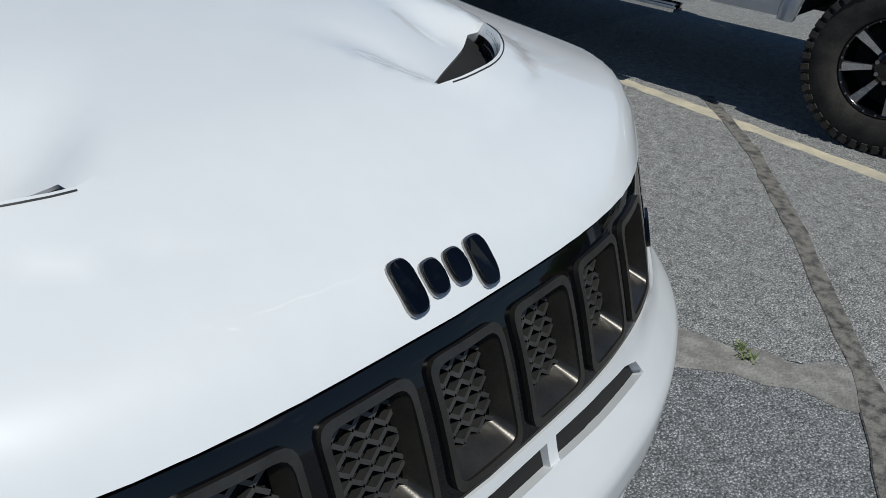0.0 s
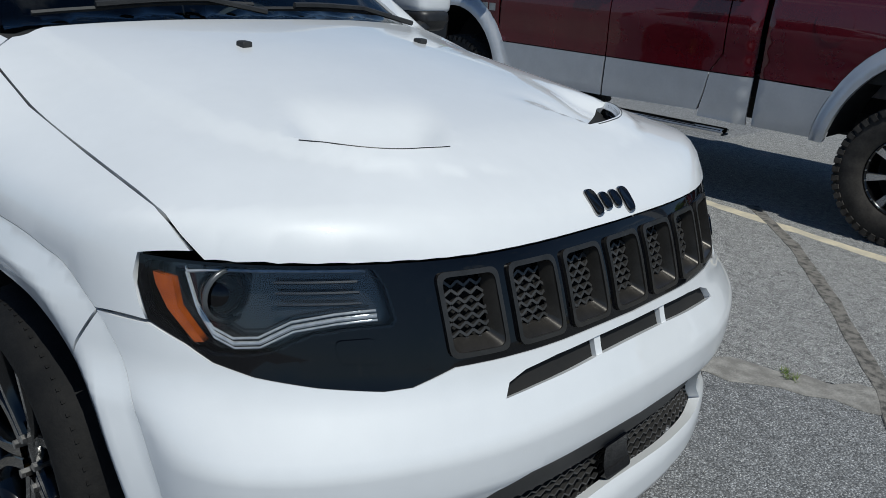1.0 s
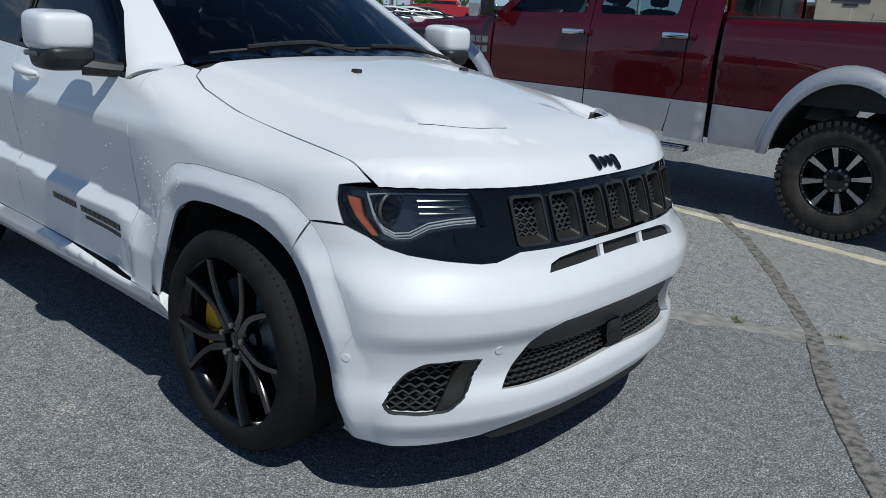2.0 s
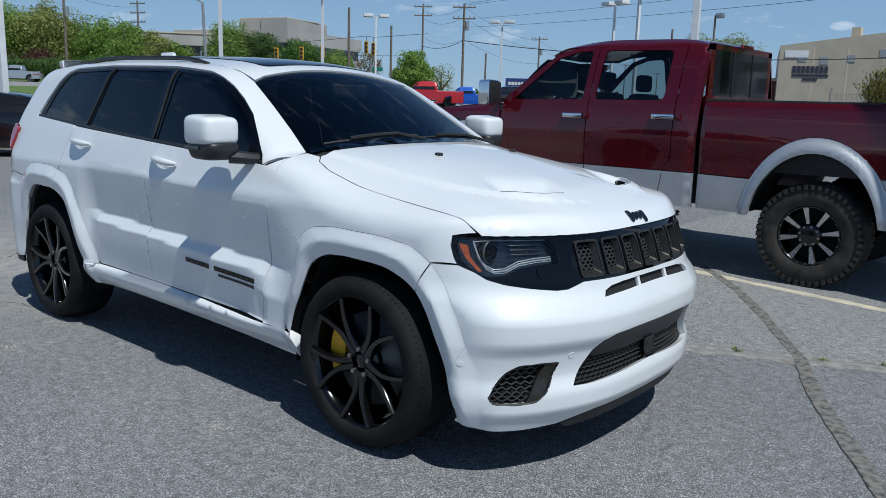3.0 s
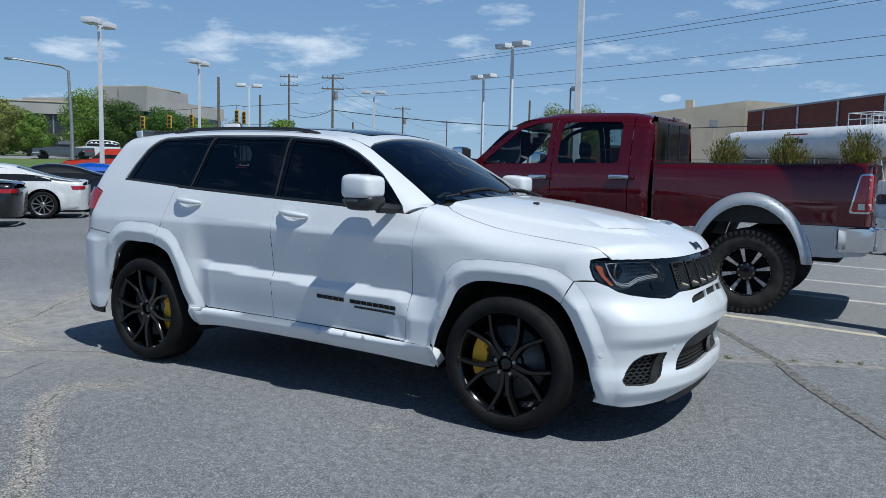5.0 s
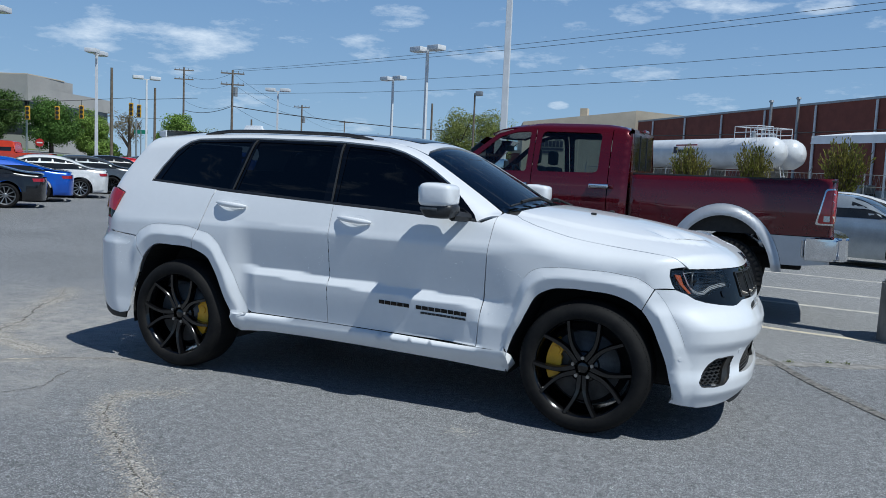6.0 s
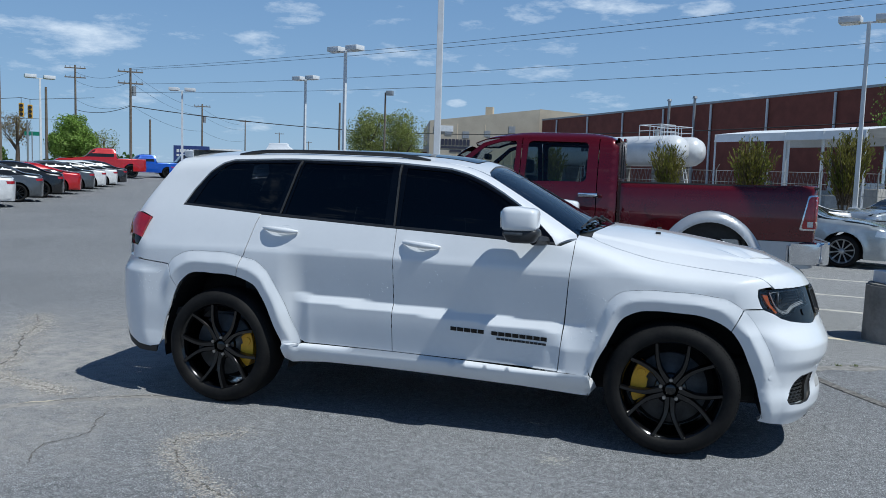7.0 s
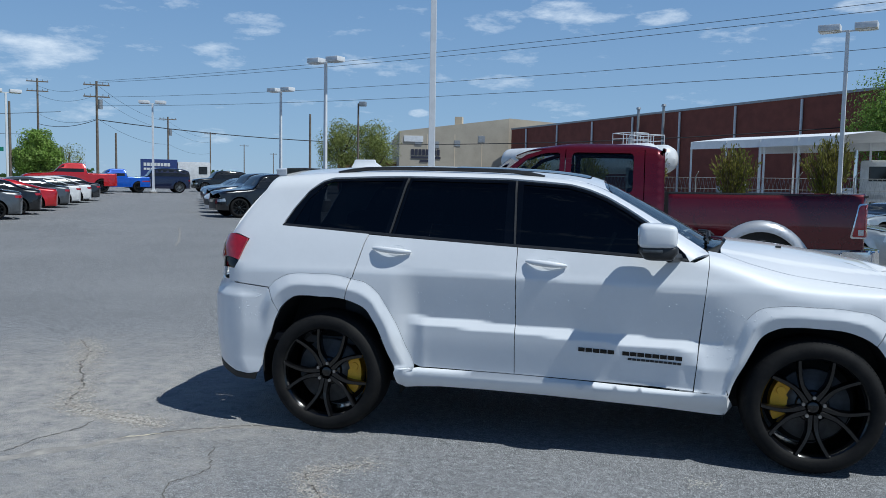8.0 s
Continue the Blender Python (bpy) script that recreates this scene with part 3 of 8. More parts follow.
front_doors = {}
for side in (-1, 1):
    # front fender
    pts = [at_top(x, a + (0.006 if x < 1.85 else 0.003)) for x, a in HOOD_LINE]
    pts += [at_side(x, z) for x, z in [(1.899, 0.989), (1.898, 0.95), (1.915, 0.905), (1.93, 0.882)] + f_bow(0.0008, 53.2, 128) + f_lip(128, 184) + [(0.99, 0.432), (0.8085, 0.432), (0.8225, 0.6), (0.8525, 0.97), (0.8705, 1.15), (0.876, 1.235)]]
    J.panel("front_fender", "slant", chart_of("slant", pts), WHITE, jeep, side=side, step=0.022)
    # doors
    front_door = J.panel("front_door", "side", [(0.803, 0.436), (0.818, 0.6), (0.848, 0.97), (0.866, 1.15), (0.870, 1.215), (0.79, 1.178), (0.114, 1.213), (-0.240, 1.229), (-0.239, 0.457)], WHITE, jeep, side=side, step=0.0155)
    front_doors[side] = front_door
    rear_door = J.panel("rear_door", "side", [(-0.2435, 0.457), (-0.2445, 1.2295), (-1.04, 1.268), (-1.195, 1.277), (-1.218, 1.224), (-1.275, 1.012)] + r_bow(0.0008, 74.4, 9) + [(-0.84, 0.463)], WHITE, jeep, side=side, step=0.0155)
    # body side with pillars and rear quarter
    pts = [at_side(x, z) for x, z in [(0.875, 1.222)] + BELT[::-1][:1] + GLASS_TOP + [(-1.66, 1.545), (-1.75, 1.425)] + BELT[:1] + [(-1.201, 1.281), (-1.225, 1.224), (-1.283, 1.008)] + r_bow(0.0008, 75, 127)]
    pts += [at_side(x, z) for x, z in [(-1.862, 0.921), (-2.05, 0.937), (-2.16, 0.945)]]
    pts += [at_side(x, z) for x, z in [(-2.17, 1.03), (-2.12, 1.03), (-2.03, 1.225), (-2.19, 1.25), (-2.12, 1.34), (-1.97, 1.55)]]
    pts += [at_top(x, a) for x, a in [(-1.93, 0.60), (-1.85, 0.595), (-1.5, 0.592), (-1.0, 0.592), (-0.4, 0.59), (0.0, 0.588), (0.2, 0.586), (0.3, 0.592), (0.5, 0.63), (0.7, 0.672), (0.86, 0.712)]]
    J.panel("body_side", "slant", chart_of("slant", pts), WHITE, jeep, side=side)
    # side glass and black pillars between
    glass_area = BELT + GLASS_TOP + [(-1.66, 1.545), (-1.75, 1.425)]
    J.panel("window_surround", "side", glass_area, BLACK, jeep, side=side, off=-0.012, thick=0.004, holes=[
        [(-1.74, 1.334), (-1.10, 1.292), (-1.02, 1.632), (-1.5, 1.618), (-1.555, 1.595), (-1.66, 1.49)],
        [(-1.03, 1.288), (-0.33, 1.252), (-0.335, 1.625), (-0.96, 1.634)],
        [(-0.23, 1.247), (0.62, 1.206), (0.615, 1.30), (0.5, 1.395), (0.385, 1.468), (0.27, 1.528), (0.16, 1.572), (0.04, 1.602), (-0.235, 1.62)]])
    J.panel("quarter_window", "side", [(-1.75, 1.328), (-1.09, 1.286), (-1.01, 1.64), (-1.5, 1.626), (-1.67, 1.49)], PRIVACY, jeep, side=side, off=-0.016, thick=0)
    J.panel("rear_door_window", "side", [(-1.04, 1.282), (-0.32, 1.246), (-0.325, 1.632), (-0.97, 1.64)], PRIVACY, jeep, side=side, off=-0.016, thick=0)
    J.panel("front_door_window", "side", [(-0.24, 1.241), (0.63, 1.2), (0.625, 1.305), (0.5, 1.402), (0.27, 1.535), (0.04, 1.61), (-0.245, 1.628)], PRIVACY, jeep, side=side, off=-0.016, thick=0)
    for x0, z0, x1, z1 in [(-1.062, 1.285, -0.985, 1.645), (-0.262, 1.243, -0.282, 1.635)]:
        line = [(x0 + (x1 - x0) * t / 6, z0 + (z1 - z0) * t / 6) for t in range(7)]
        J.panel("window_seal", "side", [(x - 0.006, z) for x, z in line] + [(x + 0.006, z) for x, z in line[::-1]], TRIM, jeep, side=side, off=-0.004, thick=0.006)
    belt_strip = [(x, z + 0.002) for x, z in BELT] + [(x, z + 0.017) for x, z in BELT[::-1]]
    J.panel("belt_molding", "side", belt_strip, SATIN, jeep, side=side, off=-0.003, thick=0.01)
    # wheel arch flares
    for loop in (f_bow(-0.0008, 53, 128) + f_lip(128, 50), f_bow(-0.0008, 52.4, 19) + f_lip(4, 49.4), r_bow(-0.0008, 6, 74.4) + r_lip(74.4, 3), r_bow(-0.0008, 75, 127) + r_lip(131, 75)):
        J.panel("wheel_arch_flare", "side", loop, WHITE, jeep, side=side, off=0.0, step=0.016, thick=0.03)
    # rocker
    J.panel("rocker_panel", "side", [(0.80, 0.43), (0.865, 0.428), (0.99, 0.428), (1.005, 0.32), (0.99, 0.288), (0.90, 0.292), (0.6, 0.312), (0.0, 0.336), (-0.4, 0.346), (-0.7, 0.345), (-0.93, 0.325), (-0.985, 0.345), (-1.0, 0.42), (-0.985, 0.452), (-0.85, 0.456), (-0.24, 0.452)], WHITE, jeep, side=side, thick=0.05)
    # tail lamp and rear bumper corner
    tail_lamp = J.panel("tail_lamp", "slant", chart_of("slant", [at_side(x, z) for x, z in [(-2.035, 1.222), (-2.185, 1.243), (-2.245, 1.22), (-2.26, 1.1), (-2.24, 1.085), (-2.085, 1.085)]]), REDLENS, jeep, side=side, off=0.018, step=0.02)
    J.panel("lamp_base", "slant", chart_of("slant", [at_side(x, z) for x, z in [(-2.09, 1.08), (-2.245, 1.08), (-2.235, 1.03), (-2.12, 1.03)]]), BLACK, tail_lamp, side=side, off=0.003, step=0.02)
    pts = [at_side(x, z) for x, z in r_lip(131.4, 178, 16) + [(-1.93, 0.355), (-2.0, 0.34), (-2.1, 0.35), (-2.22, 0.40)]] + [at_side(x, z) for x, z in [(-2.28, 0.6), (-2.27, 0.9), (-2.17, 0.939), (-2.05, 0.931), (-1.866, 0.914), (-1.857, 0.9)]]
    J.panel("rear_bumper", "side", chart_of("side", pts), WHITE, jeep, side=side, step=0.025)
    J.panel("valance", "side", [(-1.94, 0.35), (-2.0, 0.335), (-2.1, 0.345), (-2.26, 0.41), (-2.25, 0.36), (-2.1, 0.305), (-1.96, 0.30)], TRIM, jeep, side=side)

# tailgate and rear bumper middle
J.panel("tailgate", "tail", [(-0.75, 0.97), (0.75, 0.97), (0.75, 1.2), (0.6, 1.62), (-0.6, 1.62), (-0.75, 1.2)], WHITE, jeep, step=0.06)
J.panel("rear_window", "tail", [(-0.6, 1.28), (0.6, 1.28), (0.5, 1.58), (-0.5, 1.58)], PRIVACY, jeep, step=0.06, off=0.004)
J.panel("rear_bumper", "tail", [(-0.85, 0.40), (0.85, 0.40), (0.85, 0.955), (-0.85, 0.955)], WHITE, jeep, step=0.06, off=-0.003)

# hood with two heat extractors
def vent_xy(s, n):
    return 1.845 + s * 0.5039 + n * 0.8638, 0.525 - s * 0.8638 + n * 0.5039


lip_pts = [vent_xy(s, float(lip_line(s))) for s in np.linspace(0.022, 0.318, 15)]
back_pts = [vent_xy(s, float(lip_line(s)) - 0.072 * math.sin(math.pi * (s / 0.335) ** 1.15) ** 0.6) for s in np.linspace(0.300, 0.042, 13)]
VENT = lip_pts + back_pts
edge = [(0.95, 0.693), (0.955, 0.62), (1.0, 0.40), (1.03, 0.2), (1.04, 0.0)]
hood_right = [(x, -a) for x, a in HOOD_LINE]
nose_edge = [(at_nose(a, 0.989)[0] - 0.0006, -a) for a in (0.785, 0.75, 0.7, 0.65, 0.6, 0.55, 0.5, 0.45, 0.4, 0.35, 0.3, 0.25, 0.2, 0.15, 0.1, 0.05)]
half = [(x, -a) for x, a in edge[::-1]] + hood_right[1:] + nose_edge
outline = half + [(at_nose(0, 0.989)[0] - 0.0006, 0)] + [(x, -y) for x, y in half[::-1][:-1]]
J.panel("hood", "top", outline, WHITE, jeep, step=0.024, thick=0.02, holes=[[(x, -a) for x, a in VENT], [(x, a) for x, a in VENT]])
for s in (-1, 1):
    wall, foot = [], []
    for x, y in lip_pts:
        p = J.place("top", [(x + 0.004, s * y + s * 0.002)])[0]
        wall.append(p + np.array([0, 0, -0.001]))
        foot.append(p + np.array([0.012, s * 0.006, -0.062]))
    floor_pts = [J.place("top", [(x, s * y)])[0] + np.array([0, 0, -0.004]) for x, y in back_pts[::-1]]
    k = len(wall)
    vent = put("hood_vent", wall + foot, [(i, i + 1, k + i + 1, k + i) for i in range(k - 1)], DARK, jeep, "black hood vent with mesh")
    pick = [foot[min(range(k), key=lambda i: np.hypot(foot[i][0] - q[0], foot[i][1] - q[1]))] for q in floor_pts]
    q = len(floor_pts)
    put("vent_floor", [p + np.array([0, 0, 0.012]) for p in pick] + floor_pts, [(i, i + 1, q + i + 1, q + i) for i in range(q - 1)], DARK, vent)
    bm = bmesh.new()
    for i in range(1, k - 1):
        for j2 in range(2):
            f0, f1 = (i + 0.5 * j2) / (k - 1) * (k - 1), 0
            i0 = min(int(f0), k - 2)
            t = f0 - i0
            up, dn = wall[i0] * (1 - t) + wall[i0 + 1] * t, foot[i0] * (1 - t) + foot[i0 + 1] * t
            tube(bm, [tuple(up + np.array([-0.006, -s * 0.003, -0.004])), tuple(dn + np.array([-0.022, -s * 0.012, 0.016]))], 0.0016, 4)
    for t in (0.2, 0.42, 0.64):
        tube(bm, [tuple(w * (1 - t) + (f + np.array([-0.016, -s * 0.009, 0.016])) * t + np.array([-0.006, -s * 0.003, 0])) for w, f in zip(wall[1:-1], foot[1:-1])], 0.0016, 4)
    part("vent_mesh", bm, MESH, vent)
    # thin dark tube drawn along the lip in place of its contact shade
    bm = bmesh.new()
    tube(bm, [tuple(p + np.array([0.001, 0, 0.0015])) for p in wall], 0.0011, 5)
    part("lip_shade_line", bm, SATIN, vent, smooth=True)
for y in (-0.29, 0.31):
    p = at_top(1.335, abs(y))
    bm = bmesh.new()
    box(bm, 1.318, 1.352, y - 0.014, y + 0.014, p[2] - 0.004, p[2] + 0.013, 0.006)
    part("washer_nozzle", bm, TRIM, jeep, smooth=True)

# windscreen, roof, cowl
ws = [(1.022, 0.0), (1.01, 0.2), (0.97, 0.45), (0.92, 0.60), (0.87, 0.685), (0.70, 0.652), (0.5, 0.612), (0.32, 0.575), (0.29, 0.5), (0.272, 0.25), (0.265, 0.0)]
J.panel("windscreen", "top", [(x, -a) for x, a in ws] + [(x, a) for x, a in ws[::-1][1:-1]], TINT, jeep, "tinted windscreen with a paper on the dashboard", step=0.06, off=-0.006, thick=0)
outer = [(1.0, 0.0), (0.98, 0.25), (0.93, 0.5), (0.87, 0.64), (0.84, 0.705), (0.7, 0.668), (0.5, 0.626), (0.3, 0.588), (0.262, 0.5), (0.245, 0.25), (0.24, 0.0)]
inner = [(0.94, 0.0), (0.92, 0.25), (0.88, 0.45), (0.83, 0.62), (0.7, 0.632), (0.5, 0.592), (0.33, 0.555), (0.31, 0.5), (0.295, 0.25), (0.29, 0.0)]
both = lambda p: [(x, -a) for x, a in p] + [(x, a) for x, a in p[::-1][1:-1]]
J.panel("windscreen_frit", "top", both(outer), BLACK, jeep, step=0.05, off=-0.009, thick=0.004, holes=[both(inner)])
roof = [(0.235, 0.0), (0.24, 0.25), (0.26, 0.5), (0.285, 0.575), (0.2, 0.58), (0.0, 0.583), (-0.5, 0.586), (-1.0, 0.587), (-1.6, 0.588), (-1.9, 0.59), (-1.95, 0.45), (-1.97, 0.2), (-1.975, 0.0)]
J.panel("roof", "top", both(roof), WHITE, jeep, step=0.07, holes=[rounded([(0.16, -0.42), (-0.75, -0.42), (-0.75, 0.42), (0.16, 0.42)], 0.06)])
J.panel("sunroof", "top", rounded([(0.152, -0.41), (-0.742, -0.41), (-0.742, 0.41), (0.152, 0.41)], 0.06), BLACK, jeep, step=0.08, off=0.003)
bm = bmesh.new()
top = [(-1.88, 0.6, 1.688), (-1.955, 0.588, 1.688), (-2.0, 0.5, 1.694), (-2.06, 0.25, 1.702), (-2.08, 0.0, 1.705)]
up = [bm.verts.new((x, -y, z)) for x, y, z in top] + [bm.verts.new((x, y, z)) for x, y, z in top[::-1][1:]]
mid = [bm.verts.new((x + 0.005, -y, z - 0.035)) for x, y, z in top] + [bm.verts.new((x + 0.005, y, z - 0.035)) for x, y, z in top[::-1][1:]]
low = [bm.verts.new((-1.88, v.co.y * 0.98, 1.62)) for v in mid]
crest = [bm.verts.new((-1.88, v.co.y * 0.98, 1.697 + 0.012 * (1 - (v.co.y / 0.6) ** 2))) for v in mid]
for a, b in ((crest, up), (up, mid), (mid, low)):
    for i in range(len(a) - 1):
        bm.faces.new((a[i], a[i + 1], b[i + 1], b[i]))
for i in (0, -1):
    bm.faces.new((crest[i], up[i], mid[i], low[i]))
part("roof_spoiler", bm, WHITE, jeep, smooth=True)
for s in (-1, 1):
    bm = bmesh.new()
    path = []
    for k in range(15):
        x = -1.50 + k * 1.38 / 14
        z = at_top(x, 0.585)[2] + 0.022 * float(ease(min(k, 14 - k) / 1.6)) - 0.004
        path.append((x, s * 0.59, z))
    tube(bm, path, 0.013, 8)
    part("roof_rail", bm, SATIN, jeep, smooth=True)
bm = bmesh.new()
z0 = at_top(-1.45, 0.0)[2]
box(bm, -1.62, -1.38, -0.03, 0.03, z0 - 0.02, z0 + 0.055, 0.02)
for v in bm.verts:
    if v.co.z > z0:
        v.co.y *= 0.45
        v.co.x = -1.56 + (v.co.x + 1.56) * 0.7
part("antenna_fin", bm, WHITE, jeep, smooth=True)
J.panel("cowl", "top", both([(1.055, 0.0), (1.04, 0.25), (1.0, 0.45), (0.95, 0.63), (0.90, 0.70), (0.86, 0.70), (0.90, 0.6), (0.95, 0.4), (0.99, 0.2), (1.0, 0.0)]), TRIM, jeep, step=0.05, off=-0.02, thick=0.02)
for y0, y1, x0, x1 in ((-0.62, 0.0, 0.90, 0.945), (-0.02, 0.60, 0.975, 0.90)):
    bm = bmesh.new()
    pts = []
    for k in range(9):
        t = k / 8
        x, y = x0 + (x1 - x0) * t - 0.02, y0 + (y1 - y0) * t
        pts.append((x, y, at_top(x, abs(y))[2] + 0.016))
    tube(bm, pts, 0.007, 5)
    arm = [(x + 0.012, y, z + 0.012) for x, y, z in pts[2:7]]
    tube(bm, [(0.97, y1 + 0.02, at_top(0.97, min(abs(y1) + 0.02, 0.6))[2] + 0.01)] + arm[::-1], 0.009, 5)
    part("wiper", bm, TRIM, jeep, smooth=True)

# front bumper
CHARTN = lambda pts: chart_of("nose", pts)
nz = lambda a, z: at_nose(a, z)
FASCIA = [at_side(1.901, 0.987)] + [nz(a, 0.987) for a in (0.81, 0.77, 0.72, 0.66, 0.58, 0.5, 0.4, 0.3, 0.2, 0.0)]
FASCIA_LOW = [nz(0.0, 0.812), nz(0.15, 0.811), nz(0.3, 0.809), nz(0.42, 0.809), nz(0.47, 0.808), nz(0.51, 0.795), nz(0.545, 0.784), nz(0.59, 0.782), nz(0.68, 0.793), nz(0.757, 0.808), nz(0.80, 0.826), nz(0.825, 0.852), at_side(1.93, 0.882), at_side(1.905, 0.94)]
bump_pts = [at_side(1.935, 0.876)] + [p for p in FASCIA_LOW[::-1][2:]]
low_edge = [nz(0.0, 0.268), nz(0.2, 0.266), nz(0.38, 0.26), nz(0.48, 0.244), nz(0.56, 0.226), nz(0.70, 0.218), nz(0.80, 0.22), at_side(2.02, 0.232), at_side(1.94, 0.24)]
arch_edge = [at_side(x, z) for x, z in f_bow(0.0004, 19, 52.7, 12)]
arch_low = [at_side(x, z) for x, z in f_lip(-14, 4, 5)]
(lip_x, lip_z), (seam_x, seam_z) = f_lip(4, 5, 1)[0], f_bow(0.0, 19, 20, 1)[0]
arch_end = [at_side(lip_x + (seam_x - lip_x) * t, lip_z + (seam_z - lip_z) * t) for t in (0.17, 0.34, 0.5, 0.67, 0.84)]
half_b = CHARTN(bump_pts + low_edge + arch_low + arch_end + arch_edge)
k0 = len(bump_pts) - 1
right_loop = half_b
mirror = lambda loop: [(-u, v) for u, v in loop]
start = right_loop[k0]
seq = right_loop[k0 + 1:] + right_loop[:k0]
outline = [start] + seq + [(-u, v) for u, v in ([right_loop[k0 + 1]] and seq[::-1])]
clean = []
for p in outline:
    if not clean or math.hypot(p[0] - clean[-1][0], p[1] - clean[-1][1]) > 1e-4:
        clean.append(p)
outline = clean
SLOT = lambda s: [CHARTN([nz(abs(a), z)])[0] for a, z in [(0.135, 0.792), (0.25, 0.788), (0.33, 0.779), (0.372, 0.765), (0.388, 0.742), (0.3, 0.748), (0.135, 0.756)]]
slot_r = SLOT(-1)
slot_l = mirror(slot_r)
slot_m = CHARTN([nz(0.115, 0.792), nz(0.115, 0.757)])
slot_mid = [slot_m[0], (0.0, 0.794), (-slot_m[0][0], slot_m[0][1]), (-slot_m[1][0], slot_m[1][1]), (0.0, 0.759), slot_m[1]]
slot_all = slot_r[4:] + [(0.0, 0.759)] + mirror(slot_r[4:][::-1]) + mirror(slot_r[:4][::-1]) + [(0.0, 0.794)] + slot_r[:4]
low_half = CHARTN([nz(0.0, 0.596), nz(0.2, 0.595), nz(0.34, 0.588), nz(0.41, 0.567), nz(0.445, 0.53), nz(0.49, 0.46), nz(0.53, 0.392), nz(0.45, 0.389), nz(0.25, 0.395), nz(0.0, 0.405)])
lower_hole = low_half + mirror(low_half[::-1][1:-1])
FOG = [(0.590, 0.498), (0.61, 0.45), (0.645, 0.385), (0.69, 0.346), (0.76, 0.34), (0.828, 0.345), (0.84, 0.372), (0.815, 0.42), (0.785, 0.47), (0.745, 0.498), (0.66, 0.501)]
fog_r = CHARTN([nz(a, z) for a, z in FOG])
fog_l = mirror(fog_r)
bumper = J.panel("front_bumper", "nose", outline, WHITE, jeep, "white front bumper with air openings", step=0.019, thick=0.03, holes=[slot_all, lower_hole, fog_r, fog_l])
for flip_u in (1, -1):
    quad = [(slot_r[0][0], slot_r[0][1] + 0.006), (slot_m[0][0], slot_m[0][1] + 0.006), (slot_m[1][0], slot_m[1][1] - 0.006), (slot_r[6][0], slot_r[6][1] - 0.006)]
    J.panel("slot_divider", "nose", [(u * flip_u, v) for u, v in quad], WHITE, bumper, off=-0.004, step=0.012, thick=0.03)
# added near-black sheet: the depth's shade behind the slots, put into colour
J.panel("slot_shade_sheet", "nose", [(-0.45, 0.73), (0.45, 0.73), (0.45, 0.795), (-0.45, 0.795)], DARK, bumper, off=-0.018, step=0.05, thick=0)
lower_grille = J.panel("lower_grille", "nose", [(u * 1.04, v + (0.012 if v > 0.5 else -0.012)) for u, v in lower_hole], DARK, jeep, "black lower grille with wire mesh", off=-0.05, step=0.05, thick=0)
band = CHARTN([nz(0.0, 0.602), nz(0.2, 0.60), nz(0.35, 0.593), nz(0.43, 0.57), nz(0.47, 0.51), nz(0.40, 0.488), nz(0.2, 0.487), nz(0.0, 0.488)])
J.panel("air_guide", "nose", band + mirror(band[::-1][1:-1]), SATIN, lower_grille, off=-0.015, step=0.04, thick=0.02)
J.panel("radar_cover", "nose", rounded([(-0.06, 0.495), (0.03, 0.495), (0.01, 0.405), (-0.09, 0.405)], 0.012), BLACK, lower_grille, off=-0.008, step=0.03, thick=0.03)


def wire_mesh(parent, poly, dw, dh, wire, depth, off):
    """Staggered wave strips that make long cells, kept inside a polygon of (angle place, z)."""
    us, vs = [p[0] for p in poly], [p[1] for p in poly]
    cells_u, cells_v = int((max(us) - min(us)) / dw) + 2, int((max(vs) - min(vs)) / dh) + 2
    segs = []
    for r in range(cells_v):
        for c in range(cells_u * 2):
            u0, u1 = min(us) + c * dw / 2, min(us) + (c + 1) * dw / 2
            up = (r + c) % 2 == 0
            v = min(vs) + r * dh
            segs.append((u0, v + (dh * 0.33 if up else -dh * 0.33), u1, v + (-dh * 0.33 if up else dh * 0.33)))
    segs = np.array(segs)
    cu, cv = (segs[:, 0] + segs[:, 2]) / 2, (segs[:, 1] + segs[:, 3]) / 2
    segs = segs[in_polygon(cu, cv, poly)]
    a, b = J.place("nose", segs[:, :2]), J.place("nose", segs[:, 2:])
    n = J.normal((a + b) / 2)
    verts, faces = [], []
    for p, q, nn in zip(a, b, n):
        p, q = p - nn * off, q - nn * off
        d = np.cross(q - p, nn)
        d = d / np.linalg.norm(d) * wire
        k = len(verts)
        for e in (p, q):
            verts += [e + d, e - d, e + d * 0.5 - nn * depth, e - d * 0.5 - nn * depth]
        faces += [(k, k + 1, k + 5, k + 4), (k, k + 4, k + 6, k + 2), (k + 1, k + 3, k + 7, k + 5), (k + 2, k + 6, k + 7, k + 3)]
    return put("mesh", verts, faces, MESH, parent, smooth=False)


